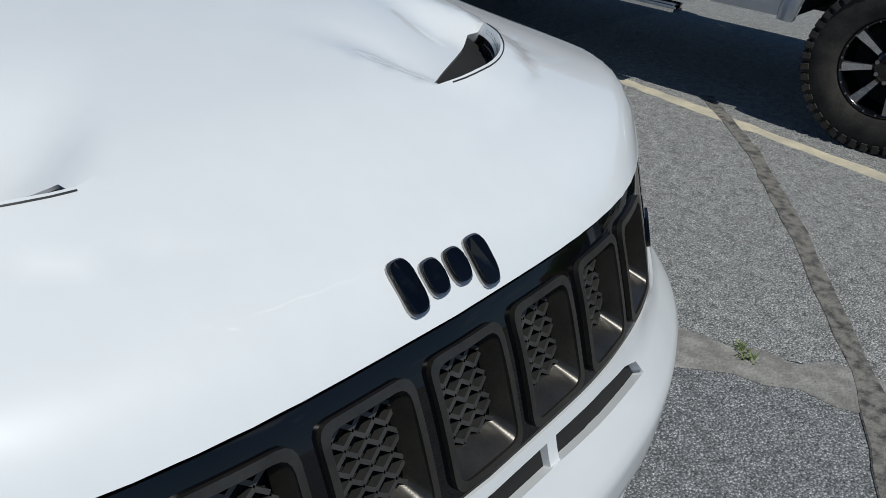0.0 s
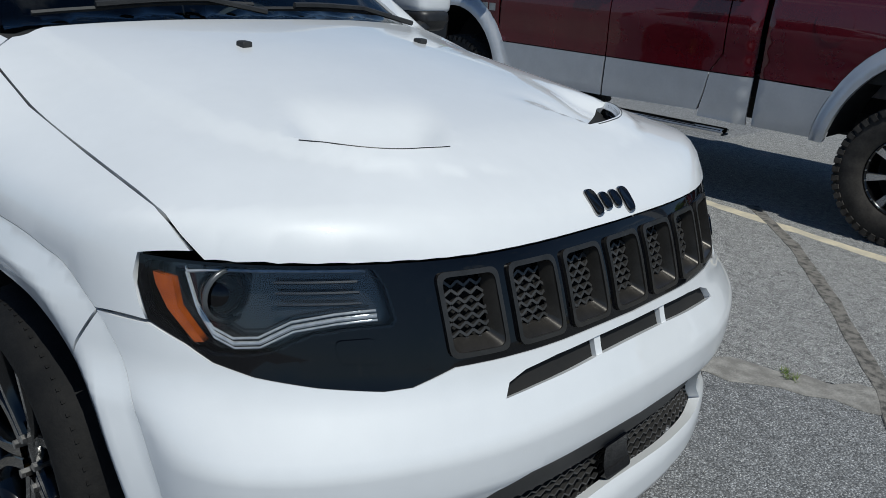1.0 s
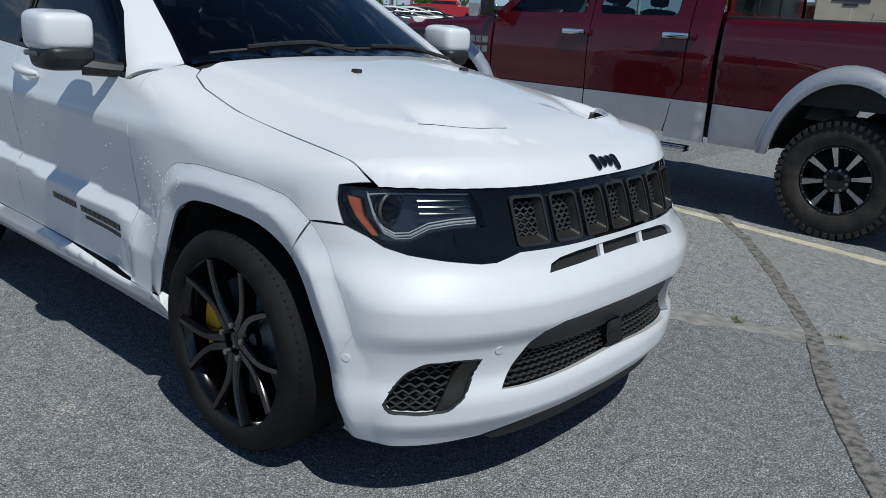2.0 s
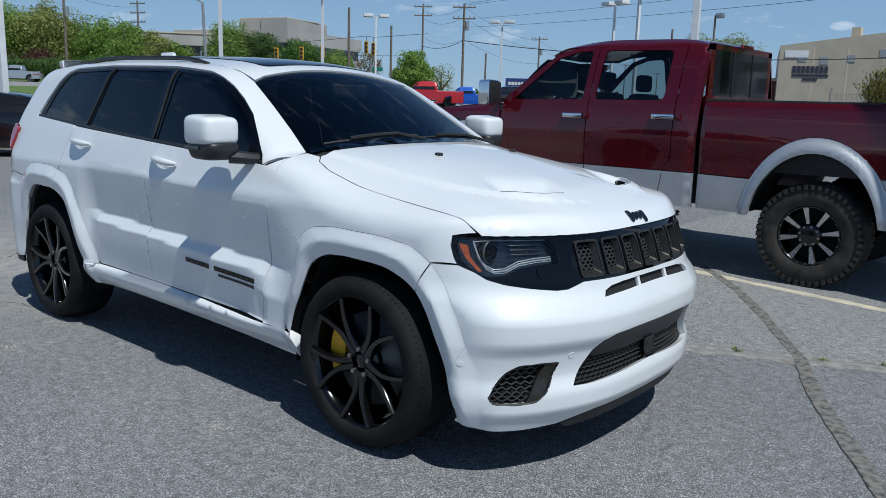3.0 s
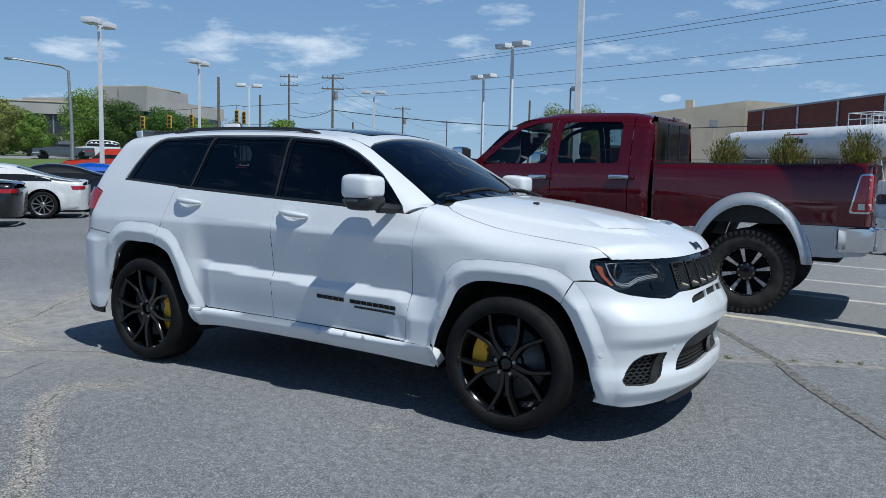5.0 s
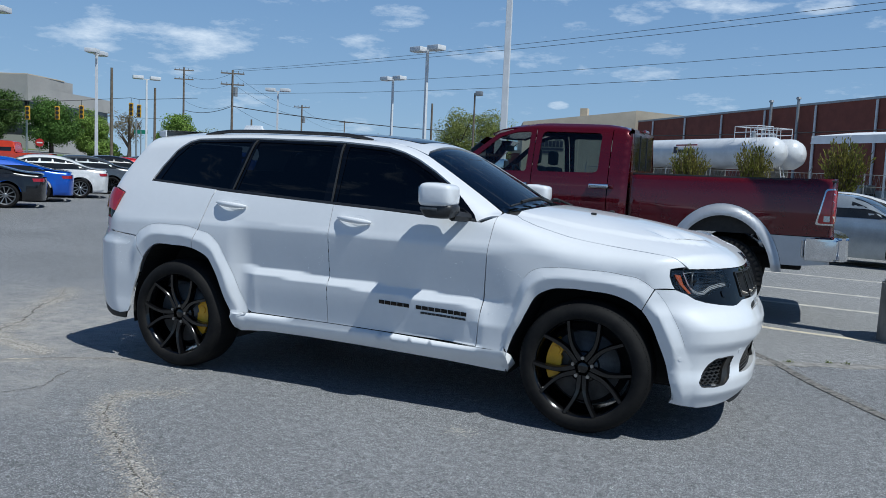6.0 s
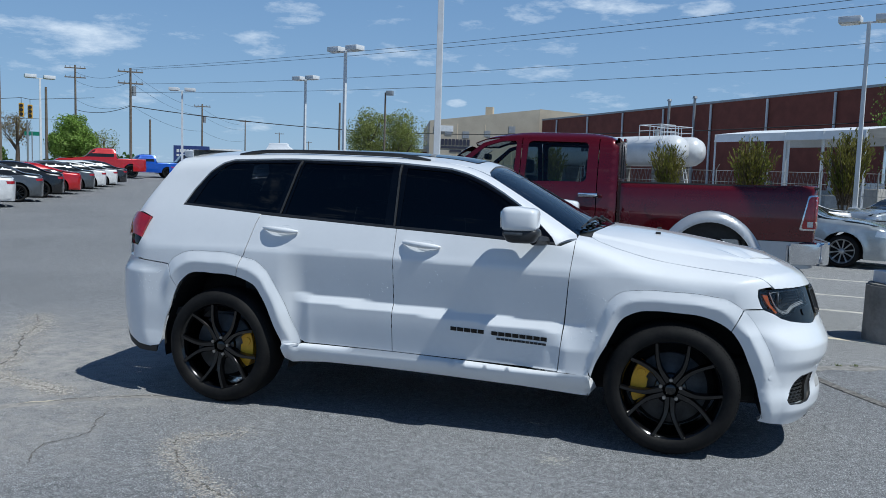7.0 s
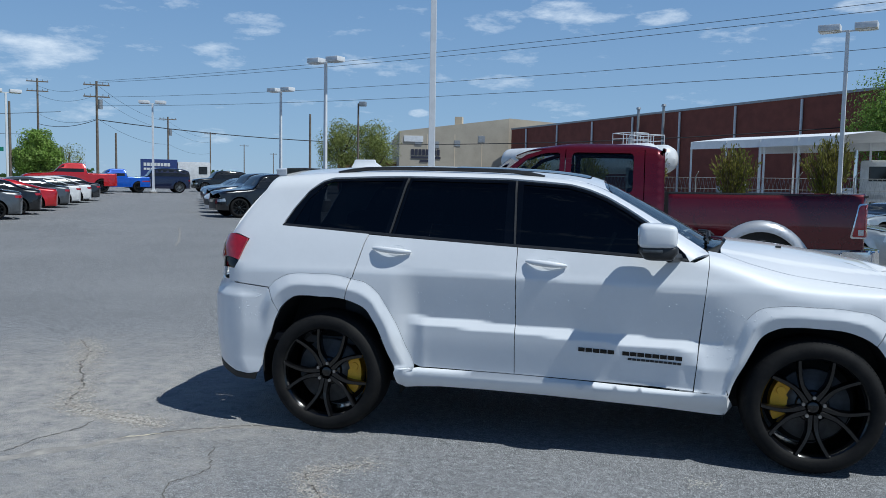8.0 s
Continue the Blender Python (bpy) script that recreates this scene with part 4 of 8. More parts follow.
wire_mesh(lower_grille, lower_hole, 0.03, 0.0135, 0.0017, 0.012, 0.028)
for s, loop in ((-1, fog_r), (1, fog_l)):
    duct = J.panel("brake_duct", "nose", loop, DARK, jeep, "black mesh brake duct in bumper", off=-0.05, step=0.04, thick=0)
    wire_mesh(duct, loop, 0.036, 0.017, 0.0025, 0.014, 0.02)
    bm = bmesh.new()
    rimline = J.place("nose", rounded(loop, 0.015, 2))
    rn = J.normal(rimline)
    rimline = rimline - rn * 0.006
    tube(bm, [tuple(p) for p in rimline] + [tuple(rimline[0])], 0.007, 6)
    part("duct_rim", bm, BRONZE, duct, smooth=True)
    blade = [nz(0.592, 0.494), nz(0.645, 0.496), nz(0.668, 0.45), nz(0.725, 0.35), nz(0.69, 0.346), nz(0.648, 0.385), nz(0.613, 0.45)]
    J.panel("duct_blade", "nose", [(u if s < 0 else -u, v) for u, v in CHARTN(blade)], BRONZE, duct, off=-0.006, step=0.03, thick=0.02)
    for aa, zz in ((0.545, 0.522),):
        pts = [(0.013 * math.cos(k * 0.5236) , 0.013 * math.sin(k * 0.5236)) for k in range(12)]
        u0, v0 = CHARTN([nz(aa, zz)])[0]
        J.panel("parking_sensor", "nose", [((u0 if s < 0 else -u0) + du, v0 + dv) for du, dv in pts], WHITE, bumper, off=0.002, step=0.02, thick=0.006)
    u0, v0 = 1.99, 0.50
    J.panel("parking_sensor", "side", [(u0 + 0.011 * math.cos(k * 0.5236), v0 + 0.011 * math.sin(k * 0.5236)) for k in range(12)], WHITE, bumper, side=s, off=0.002, step=0.02, thick=0.006)
# chin splitter
lip_half = CHARTN([nz(0.0, 0.264), nz(0.2, 0.262), nz(0.37, 0.256), nz(0.47, 0.24), nz(0.54, 0.223), nz(0.5, 0.198), nz(0.3, 0.2), nz(0.0, 0.204)])
J.panel("chin_splitter", "nose", lip_half + mirror(lip_half[::-1][1:-1]), TRIM, jeep, off=0.0, step=0.04, thick=0.12)

# grille fascia, seven grilles, headlamps
f_half = CHARTN(FASCIA)
f_low = CHARTN(FASCIA_LOW)
right = f_half + f_low
fascia_outline = right[:11] + mirror(right[:10][::-1]) + mirror(right[11:][::-1])[:-1] + right[11:]
openings = []
for i in range(7):
    c = -0.42 + 0.14 * i
    openings.append([(c - 0.052, 0.962), (c + 0.052, 0.962), (c + 0.054, 0.828), (c - 0.050, 0.828)])


def to_nose(poly):
    p = J.place("front", poly)
    return J.uv("nose", p)


LENS = [at_side(1.912, 0.980)] + [nz(a, z) for a, z in [(0.80, 0.982), (0.7, 0.983), (0.60, 0.983), (0.57, 0.978), (0.557, 0.95), (0.552, 0.895), (0.56, 0.886), (0.62, 0.884), (0.675, 0.876), (0.70, 0.864), (0.73, 0.848), (0.76, 0.840), (0.80, 0.838), (0.822, 0.85)]] + [at_side(1.93, 0.895), at_side(1.908, 0.95)]
lens_r = CHARTN(LENS)
fascia = J.panel("grille_fascia", "nose", fascia_outline, BLACK, jeep, "gloss black grille fascia", step=0.028, off=-0.004, thick=0.02, holes=[rounded(to_nose(o), 0.016) for o in openings] + [lens_r, mirror(lens_r)])
for o in openings:
    c = sum(p[0] for p in o) / 4
    big = to_nose(rounded([(c + (y - c) * 1.13, 0.895 + (z - 0.895) * 1.08) for y, z in o], 0.018))
    small = to_nose(rounded([(c + (y - c) * 0.97, 0.895 + (z - 0.895) * 0.95) for y, z in o], 0.016))
    grille = J.panel("grille", "nose", big, BRONZE, fascia, "dark metal framed grille with wave mesh", off=0.003, step=0.02, thick=0.008, holes=[small])
    # funnel walls down to the mesh
    back = to_nose(rounded([(c - 0.003 + (y - c) * 0.86, 0.901 + (z - 0.895) * 0.83) for y, z in o], 0.012))
    p, q = J.place("nose", small), J.place("nose", back)
    q = q - np.array([0.030, 0, 0])
    k = len(small)
    put("funnel", list(p) + list(q), [(i, (i + 1) % k, k + (i + 1) % k, k + i) for i in range(k)], BRONZE, grille)
    # near-black sheet added behind the mesh, its colour standing for shade
    J.panel("grille_shade_sheet", "nose", [(u * 1.0, v) for u, v in back], DARK, grille, off=-0.045, step=0.03, thick=0)
    wire_mesh(grille, back, 0.0265, 0.0142, 0.0025, 0.013, 0.024)
for s in (-1, 1):
    flip = (lambda loop: loop) if s < 0 else mirror
    lamp = J.panel("headlamp", "nose", flip(lens_r), CLEAR, jeep, "clear headlamp with amber side marker", off=-0.003, step=0.03, thick=0)
    lamp.visible_shadow = False
    J.panel("lamp_housing", "nose", flip([(u, v) for u, v in lens_r]), LAMPDARK, lamp, off=-0.05, step=0.04, thick=0)
    amber = CHARTN([at_side(1.926, 0.962), at_side(1.956, 0.956), nz(0.826, 0.91), nz(0.806, 0.858), nz(0.816, 0.856), at_side(1.958, 0.905), at_side(1.934, 0.942)])
    J.panel("side_marker", "nose", flip(amber), AMBER, lamp, off=-0.006, step=0.02, thick=0.02)
    strip = [(0.80, 0.965), (0.797, 0.91), (0.785, 0.87), (0.765, 0.855), (0.735, 0.858), (0.69, 0.884), (0.63, 0.895), (0.57, 0.899)]
    for k, (dz, rr) in enumerate(((0.0, 0.0036), (0.0085, 0.0022), (-0.0075, 0.0022))):
        line = J.place("front", [(s * a, z + dz) for a, z in strip])
        bm = bmesh.new()
        tube(bm, [tuple(p - np.array([0.022, 0, 0])) for p in line], rr, 6)
        part("light_guide", bm, CLEARBAR, lamp, smooth=True)
    line = J.place("front", [(s * a, z) for a, z in ((0.80, 0.966), (0.77, 0.971), (0.72, 0.973), (0.66, 0.973), (0.575, 0.972))])
    bm = bmesh.new()
    tube(bm, [tuple(p - np.array([0.02, 0, 0])) for p in line], 0.0028, 6)
    part("top_strip", bm, CLEARBAR, lamp, smooth=True)
    for z0 in (0.952, 0.935, 0.917):
        line = J.place("front", [(s * a, z0) for a in (0.70, 0.66, 0.62, 0.585)])
        bm = bmesh.new()
        tube(bm, [tuple(p - np.array([0.03, 0, 0])) for p in line], 0.003, 5)
        part("lamp_rib", bm, LAMPDARK, lamp, smooth=True)
    p = J.place("front", [(s * 0.752, 0.927)])[0]
    bm = bmesh.new()
    bmesh.ops.create_uvsphere(bm, u_segments=20, v_segments=12, radius=0.042, matrix=Matrix.Translation((p[0] - 0.06, p[1], p[2])))
    part("projector", bm, BLACK, lamp, smooth=True)
    v, f = lathe([(0.043, -0.015), (0.049, -0.01), (0.049, -0.004), (0.042, -0.004)], 24)
    ring = put("projector_ring", [(p[0] - 0.035 + h, p[1] + x, p[2] + z) for x, h, z in v], f, LAMPGREY, lamp)
    cover = rounded(CHARTN([nz(0.648, 0.868), nz(0.59, 0.870), nz(0.577, 0.845), nz(0.582, 0.829), nz(0.645, 0.833)]), 0.012)
    J.panel("washer_cover", "nose", flip(cover), BLACK, fascia, off=0.0015, step=0.03, thick=0.01)

# maker's mark on the hood: plain dark blocks
for y0, y1, r0, r1 in ((-0.056, -0.027, 0.0, 0.042), (-0.019, 0.009, 0.004, 0.031), (0.017, 0.045, 0.004, 0.031), (0.053, 0.083, -0.006, 0.033)):
    under = None
    for grow, low, high, material in ((0.0014, -0.002, 0.0035, STEEL), (-0.0006, 0.001, 0.0065, BLACK)):
        bm = bmesh.new()
        loop = rounded([(y0 - grow, r0 - grow), (y1 + grow, r0 - grow), (y1 + grow, r1 + grow), (y0 - grow, r1 + grow)], 0.012, 4)
        base = J.place("top", [(2.249 - v, u) for u, v in loop])
        nn = J.normal(base)
        lo, hi = [bm.verts.new(p + n * low) for p, n in zip(base, nn)], [bm.verts.new(p + n * high) for p, n in zip(base, nn)]
        bm.faces.new(hi)
        for i in range(len(loop)):
            bm.faces.new((lo[i], lo[(i + 1) % len(loop)], hi[(i + 1) % len(loop)], hi[i]))
        under = part("badge_rim" if under is None else "badge_face", bm, material, under or jeep)

# side badges as plain bars
for side in (-1, 1):
    def bars(name, x0, x1, z_at, h, count, gap_at, material):
        w = (x1 - x0) / count
        for i in range(count):
            if i == gap_at:
                continue
            bm = bmesh.new()
            a, b = x0 + i * w + w * 0.06, x0 + (i + 1) * w - w * 0.06
            loop = [(a, z_at(a)), (b, z_at(b)), (b, z_at(b) + h), (a, z_at(a) + h)]
            base = J.place("side", loop, side)
            lo = [bm.verts.new(p) for p in base]
            hi = [bm.verts.new((p[0], p[1] + side * 0.004, p[2])) for p in base]
            bm.faces.new(hi)
            for k in range(4):
                bm.faces.new((lo[k], lo[(k + 1) % 4], hi[(k + 1) % 4], hi[k]))
            part(name, bm, material, front_doors[side])
    zline = lambda x: 0.650 - 0.034 * (x - 0.14) - 0.022
    bars("door_badge", 0.14, 0.74, zline, 0.024, 14, 5, BLACK)
    bars("door_badge", 0.43, 0.735, lambda x: zline(x) - 0.026, 0.013, 12, 12, SATIN)
    # mirror
    bm = bmesh.new()
    pebble(bm, (0.572, side * 1.04, 1.334), (0.107, 0.098, 0.073), 0.42, 1.0)
    for v in bm.verts:
        if v.co.x > 0.6:
            v.co.z = 1.30 + (v.co.z - 1.30) * 0.94
    mirror_part = part("door_mirror", bm, WHITE, jeep, "white door mirror with black foot", smooth=True)
    bm = bmesh.new()
    pebble(bm, (0.580, side * 1.035, 1.243), (0.108, 0.092, 0.047), 0.5, 0.85)
    tube(bm, [(0.64, side * 0.99, 1.215), (0.69, side * 0.9, 1.205), (0.70, side * 0.84, 1.20)], [0.034, 0.028, 0.03], 8)
    part("mirror_foot", bm, SATIN, mirror_part, smooth=True)
    bm = bmesh.new()
    box(bm, 0.49, 0.60, 1.05, 1.134, 1.243, 1.262, 0.006)
    for v in bm.verts:
        v.co.y *= side
    part("turn_signal", bm, LAMPGREY, mirror_part, smooth=True)
    bm = bmesh.new()
    box(bm, 0.463, 0.472, 0.98, 1.10, 1.285, 1.38, 0.003)
    for v in bm.verts:
        v.co.y *= side
    part("mirror_glass", bm, CHROME, mirror_part, smooth=True)
    J.panel("mirror_base", "side", [(0.575, 1.197), (0.762, 1.186), (0.738, 1.24), (0.70, 1.288), (0.625, 1.345), (0.60, 1.36)], BLACK, jeep, side=side, off=-0.004, step=0.04, thick=0.01)
    # door handles
    for door, x0, x1, z0, z1 in ((rear_door, -1.155, -0.905, 1.196, 1.18), (front_door, -0.185, 0.06, 1.152, 1.133)):
        pts = [(x0 + (x1 - x0) * k / 8, z0 + (z1 - z0) * k / 8) for k in range(9)]
        base = J.place("side", pts, side)
        bm = bmesh.new()
        tube(bm, [(p[0], p[1] + side * (0.012 + 0.028 * math.sin(math.pi * min(max((k - 0.4) / 7.2, 0), 1)) ** 0.6), p[2]) for k, p in enumerate(base)], [0.008, 0.014, 0.017, 0.018, 0.018, 0.018, 0.017, 0.014, 0.008], 10)
        for v in bm.verts:
            v.co.z = (z0 + z1) / 2 + (v.co.z - (z0 + z1) / 2) * 1.05
        part("door_handle", bm, WHITE, jeep, smooth=True)
        xc, zc = x0 + (x1 - x0) * 0.62, (z0 + z1) / 2 - 0.004
        bm = bmesh.new()
        cup = J.place("side", [(xc + 0.06 * math.cos(k * 0.3927), zc + 0.034 * math.sin(k * 0.3927)) for k in range(16)], side)
        mid_p = J.place("side", [(xc, zc)], side)[0]
        ring_v = [bm.verts.new((p[0], p[1] + side * 0.0012, p[2])) for p in cup]
        deep = [bm.verts.new((xc + (p[0] - xc) * 0.6, p[1] + side * 0.0016, zc + (p[2] - zc) * 0.6)) for p in cup]
        for k in range(16):
            bm.faces.new((ring_v[k], ring_v[(k + 1) % 16], deep[(k + 1) % 16], deep[k]))
        bm.faces.new(deep)
        part("handle_cup", bm, WHITE, jeep, smooth=True)

# underbody and wheel housings
bm = bmesh.new()
box(bm, -2.05, 1.95, -0.62, 0.62, 0.28, 0.55, 0.04)
part("underbody", bm, DARK, jeep)
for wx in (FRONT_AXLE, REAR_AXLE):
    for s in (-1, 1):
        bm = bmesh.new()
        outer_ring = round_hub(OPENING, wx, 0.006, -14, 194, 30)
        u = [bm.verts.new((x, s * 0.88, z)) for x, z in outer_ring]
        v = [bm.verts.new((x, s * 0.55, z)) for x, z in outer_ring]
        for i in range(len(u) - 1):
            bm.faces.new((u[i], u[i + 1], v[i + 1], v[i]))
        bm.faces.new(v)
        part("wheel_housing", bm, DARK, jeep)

# cabin: dashboard, seats, steering wheel, paper
bm = bmesh.new()
box(bm, 0.45, 0.98, -0.72, 0.72, 0.8, 1.13, 0.06)
part("dashboard", bm, INTERIOR, jeep, smooth=True)
for y in (-0.38, 0.38):
    bm = bmesh.new()
    box(bm, -0.55, -0.05, y - 0.26, y + 0.26, 0.6, 0.84, 0.06)
    box(bm, -0.62, -0.42, y - 0.26, y + 0.26, 0.8, 1.36, 0.08)
    box(bm, -0.6, -0.48, y - 0.14, y + 0.14, 1.38, 1.56, 0.05)
    part("seat", bm, INTERIOR, jeep, smooth=True)
bm = bmesh.new()
box(bm, -1.45, -1.2, -0.65, 0.65, 0.6, 1.42, 0.08)
part("rear_seat", bm, INTERIOR, jeep, smooth=True)
bm = bmesh.new()
box(bm, -2.1, 0.9, -0.8, 0.8, 0.55, 0.6, 0.0)
part("cabin_floor", bm, INTERIOR, jeep)
bm = bmesh.new()
bmesh.ops.create_circle(bm, segments=24, radius=0.185, matrix=pose(0.24, 0.38, 1.09, 0, -68, 0))
loop = [v.co.copy() for v in bm.verts]
bm.clear()
tube(bm, loop + loop[:1], 0.016, 6)
tube(bm, [(0.24, 0.2, 1.09), (0.27, 0.38, 1.07), (0.24, 0.56, 1.09)], 0.02, 6)
part("steering_wheel", bm, INTERIOR, jeep, smooth=True)
bm = bmesh.new()
box(bm, 0.62, 0.86, 0.1, 0.36, 1.134, 1.137)
part("dashboard_paper", bm, PAPER, jeep, "white paper lying on dashboard")
bm = bmesh.new()
box(bm, 0.36, 0.41, -0.13, 0.13, 1.50, 1.57, 0.015)
part("rear_view_mirror", bm, SATIN, jeep, smooth=True)

# wheels
def road_wheel(parent, wx, s, caliper_at, spin):
    m = Matrix.Translation((wx, s * 0.960, HUB)) @ Matrix.Diagonal((1, -s, 1, 1))
    place = lambda v: [tuple(m @ Vector(p)) for p in v]
    turn = (lambda f: f) if s < 0 else (lambda f: [q[::-1] for q in f])
    prof = [(0.284, 0.022), (0.289, 0.008), (0.303, 0.001), (0.330, -0.003), (0.350, 0.004), (0.363, 0.016), (0.374, 0.035), (0.382, 0.06), (0.386, 0.10), (0.386, 0.19), (0.384, 0.235), (0.372, 0.268), (0.345, 0.285), (0.29, 0.28)]
    v, f = lathe(prof, 72)
    wheel = put("wheel", place(v), turn(f), TYRE, parent, "black tyre on a gloss black wheel with split spokes")
    # tread grooves as sunk bands
    bm = bmesh.new()
    for k in range(90):
        a = k * math.tau / 90
        for y0, y1 in ((0.03, 0.065), (0.225, 0.26)):
            box(bm, -0.0035, 0.0035, y0, y1, 0.355, 0.375, 0, m @ Matrix.Rotation(a, 4, "Y"))
    tagged(part("tread", bm, TYRE, wheel), kind="stuff")
    v, f = lathe([(0.284, 0.02), (0.291, 0.010), (0.294, 0.018), (0.285, 0.028), (0.276, 0.036), (0.270, 0.06), (0.262, 0.15), (0.268, 0.26)], 72)
    put("rim", place(v), turn(f), RIM, wheel)
    spread, breadth, sink = curve((0.03, 0.016), (0.09, 0.0155), (0.125, 0.0175), (0.165, 0.028), (0.215, 0.050), (0.286, 0.089)), curve((0.03, 0.020), (0.1, 0.0185), (0.15, 0.0150), (0.286, 0.0125)), curve((0.03, 0.046), (0.1, 0.040), (0.2, 0.026), (0.286, 0.015))
    for k in range(5):
        axis = radians(126 + 72 * k + spin)
        c, sn = math.cos(axis), math.sin(axis)
        bm = bmesh.new()
        for d in (-1, 1):
            rows = []
            for t in range(11):
                along = 0.045 + 0.236 * t / 10
                o, w, y = float(spread(along)), float(breadth(along)), float(sink(along)) - 0.006
                lean = d * (float(spread(along + 0.01)) - float(spread(along - 0.01))) / 0.02
                reach = math.sqrt(max(along ** 2 - o ** 2 * 0.85, 0.001))
                n0, n1 = 1 / math.hypot(1, lean), lean / math.hypot(1, lean)
                row = []
                for e, yy in ((-w, y + 0.05), (-w, y + 0.009), (-w * 0.62, y), (w * 0.62, y), (w, y + 0.009), (w, y + 0.05)):
                    px, py = reach - n1 * e, d * o + n0 * e
                    row.append(bm.verts.new(m @ Vector((px * c - py * sn, yy, px * sn + py * c))))
                rows.append(row)
            for a_, b_ in zip(rows, rows[1:]):
                for q in range(5):
                    bm.faces.new((a_[q], a_[q + 1], b_[q + 1], b_[q]))
        part("spoke", bm, RIM, wheel, smooth=True)
    v, f = lathe([(0.0, 0.046), (0.028, 0.046), (0.034, 0.05), (0.036, 0.06), (0.085, 0.062), (0.092, 0.075), (0.092, 0.12)], 36)
    put("hub", place(v), turn(f), RIM, wheel)
    for k in range(5):
        a = radians(90 + 72 * k + spin)
        bm = bmesh.new()
        cyl(bm, m @ Vector((0.058 * math.cos(a), 0.066, 0.058 * math.sin(a))), m @ Vector((0.058 * math.cos(a), 0.030, 0.058 * math.sin(a))), 0.0125, 0.0105, 6)
        part("lug_nut", bm, STEEL, wheel)
    v, f = lathe([(0.07, 0.085), (0.09, 0.085), (0.095, 0.105), (0.205, 0.105), (0.205, 0.14), (0.09, 0.14)], 48)
    put("brake_disc", place(v), turn(f), DISC, wheel)
    bm = bmesh.new()
    loop = arc(0, 0, 0.226, caliper_at - 33, caliper_at + 33, 10) + arc(0, 0, 0.150, caliper_at + 30, caliper_at + 12, 4) + arc(0, 0, 0.135, caliper_at + 10, caliper_at - 10, 4) + arc(0, 0, 0.150, caliper_at - 12, caliper_at - 30, 4)
    prism(bm, rounded(loop, 0.012, 2), 0.08, 0.17, lambda u, w, y: m @ Vector((u, y, w)))
    cal = part("brake_caliper", bm, CALIPER, wheel, "yellow brake caliper")
    for da in (-17, 17):
        bm = bmesh.new()
        a = radians(caliper_at + da)
        cyl(bm, m @ Vector((0.185 * math.cos(a), 0.082, 0.185 * math.sin(a))), m @ Vector((0.185 * math.cos(a), 0.074, 0.185 * math.sin(a))), 0.026, 0.024, 14)
        part("piston_boss", bm, CALIPER, cal, smooth=True)
    v, f = lathe([(0.0, 0.2), (0.245, 0.2), (0.245, 0.23)], 36)
    put("backing_plate", place(v), turn(f), DARK, wheel)


road_wheel(jeep, FRONT_AXLE, -1, 172, 0)
road_wheel(jeep, REAR_AXLE, -1, -4, -10)
road_wheel(jeep, FRONT_AXLE, 1, 172, 0)
road_wheel(jeep, REAR_AXLE, 1, -4, 0)

# drops left from a wash, on the side and the grille's lower lips
rng = np.random.RandomState(3)
spots = [(rng.uniform(0.85, 1.25), rng.uniform(0.62, 0.93)) for _ in range(150)] + [(rng.uniform(-0.9, 0.8), rng.uniform(0.72, 1.0)) for _ in range(70)] + [(rng.uniform(-2.1, -1.9), rng.uniform(0.7, 1.0)) for _ in range(60)]
spots = [p for p in spots if math.hypot(p[0] - FRONT_AXLE, p[1] - HUB) > 0.5]
place, verts, faces = J.place("side", spots), [], []
norm = J.normal(place)
for p, n in zip(place, norm):
    r = rng.uniform(0.0012, 0.0032)
    u = np.cross(n, (0, 0, 1.0))
    u /= np.linalg.norm(u)
    w, k = np.cross(u, n), len(verts)
    for q, h in ((1.0, 0.0), (0.7, 0.5)):
        verts += [p + (u * math.cos(a) + w * math.sin(a) * 1.3) * r * q + n * r * h for a in np.arange(6) * 1.0472]
    verts.append(p + n * r * 0.7)
    for i in range(6):
        j = (i + 1) % 6
        faces += [(k + i, k + j, k + 6 + j, k + 6 + i), (k + 6 + i, k + 6 + j, k + 12)]
tagged(put("water_drop", verts, faces, WATER, jeep), kind="stuff")

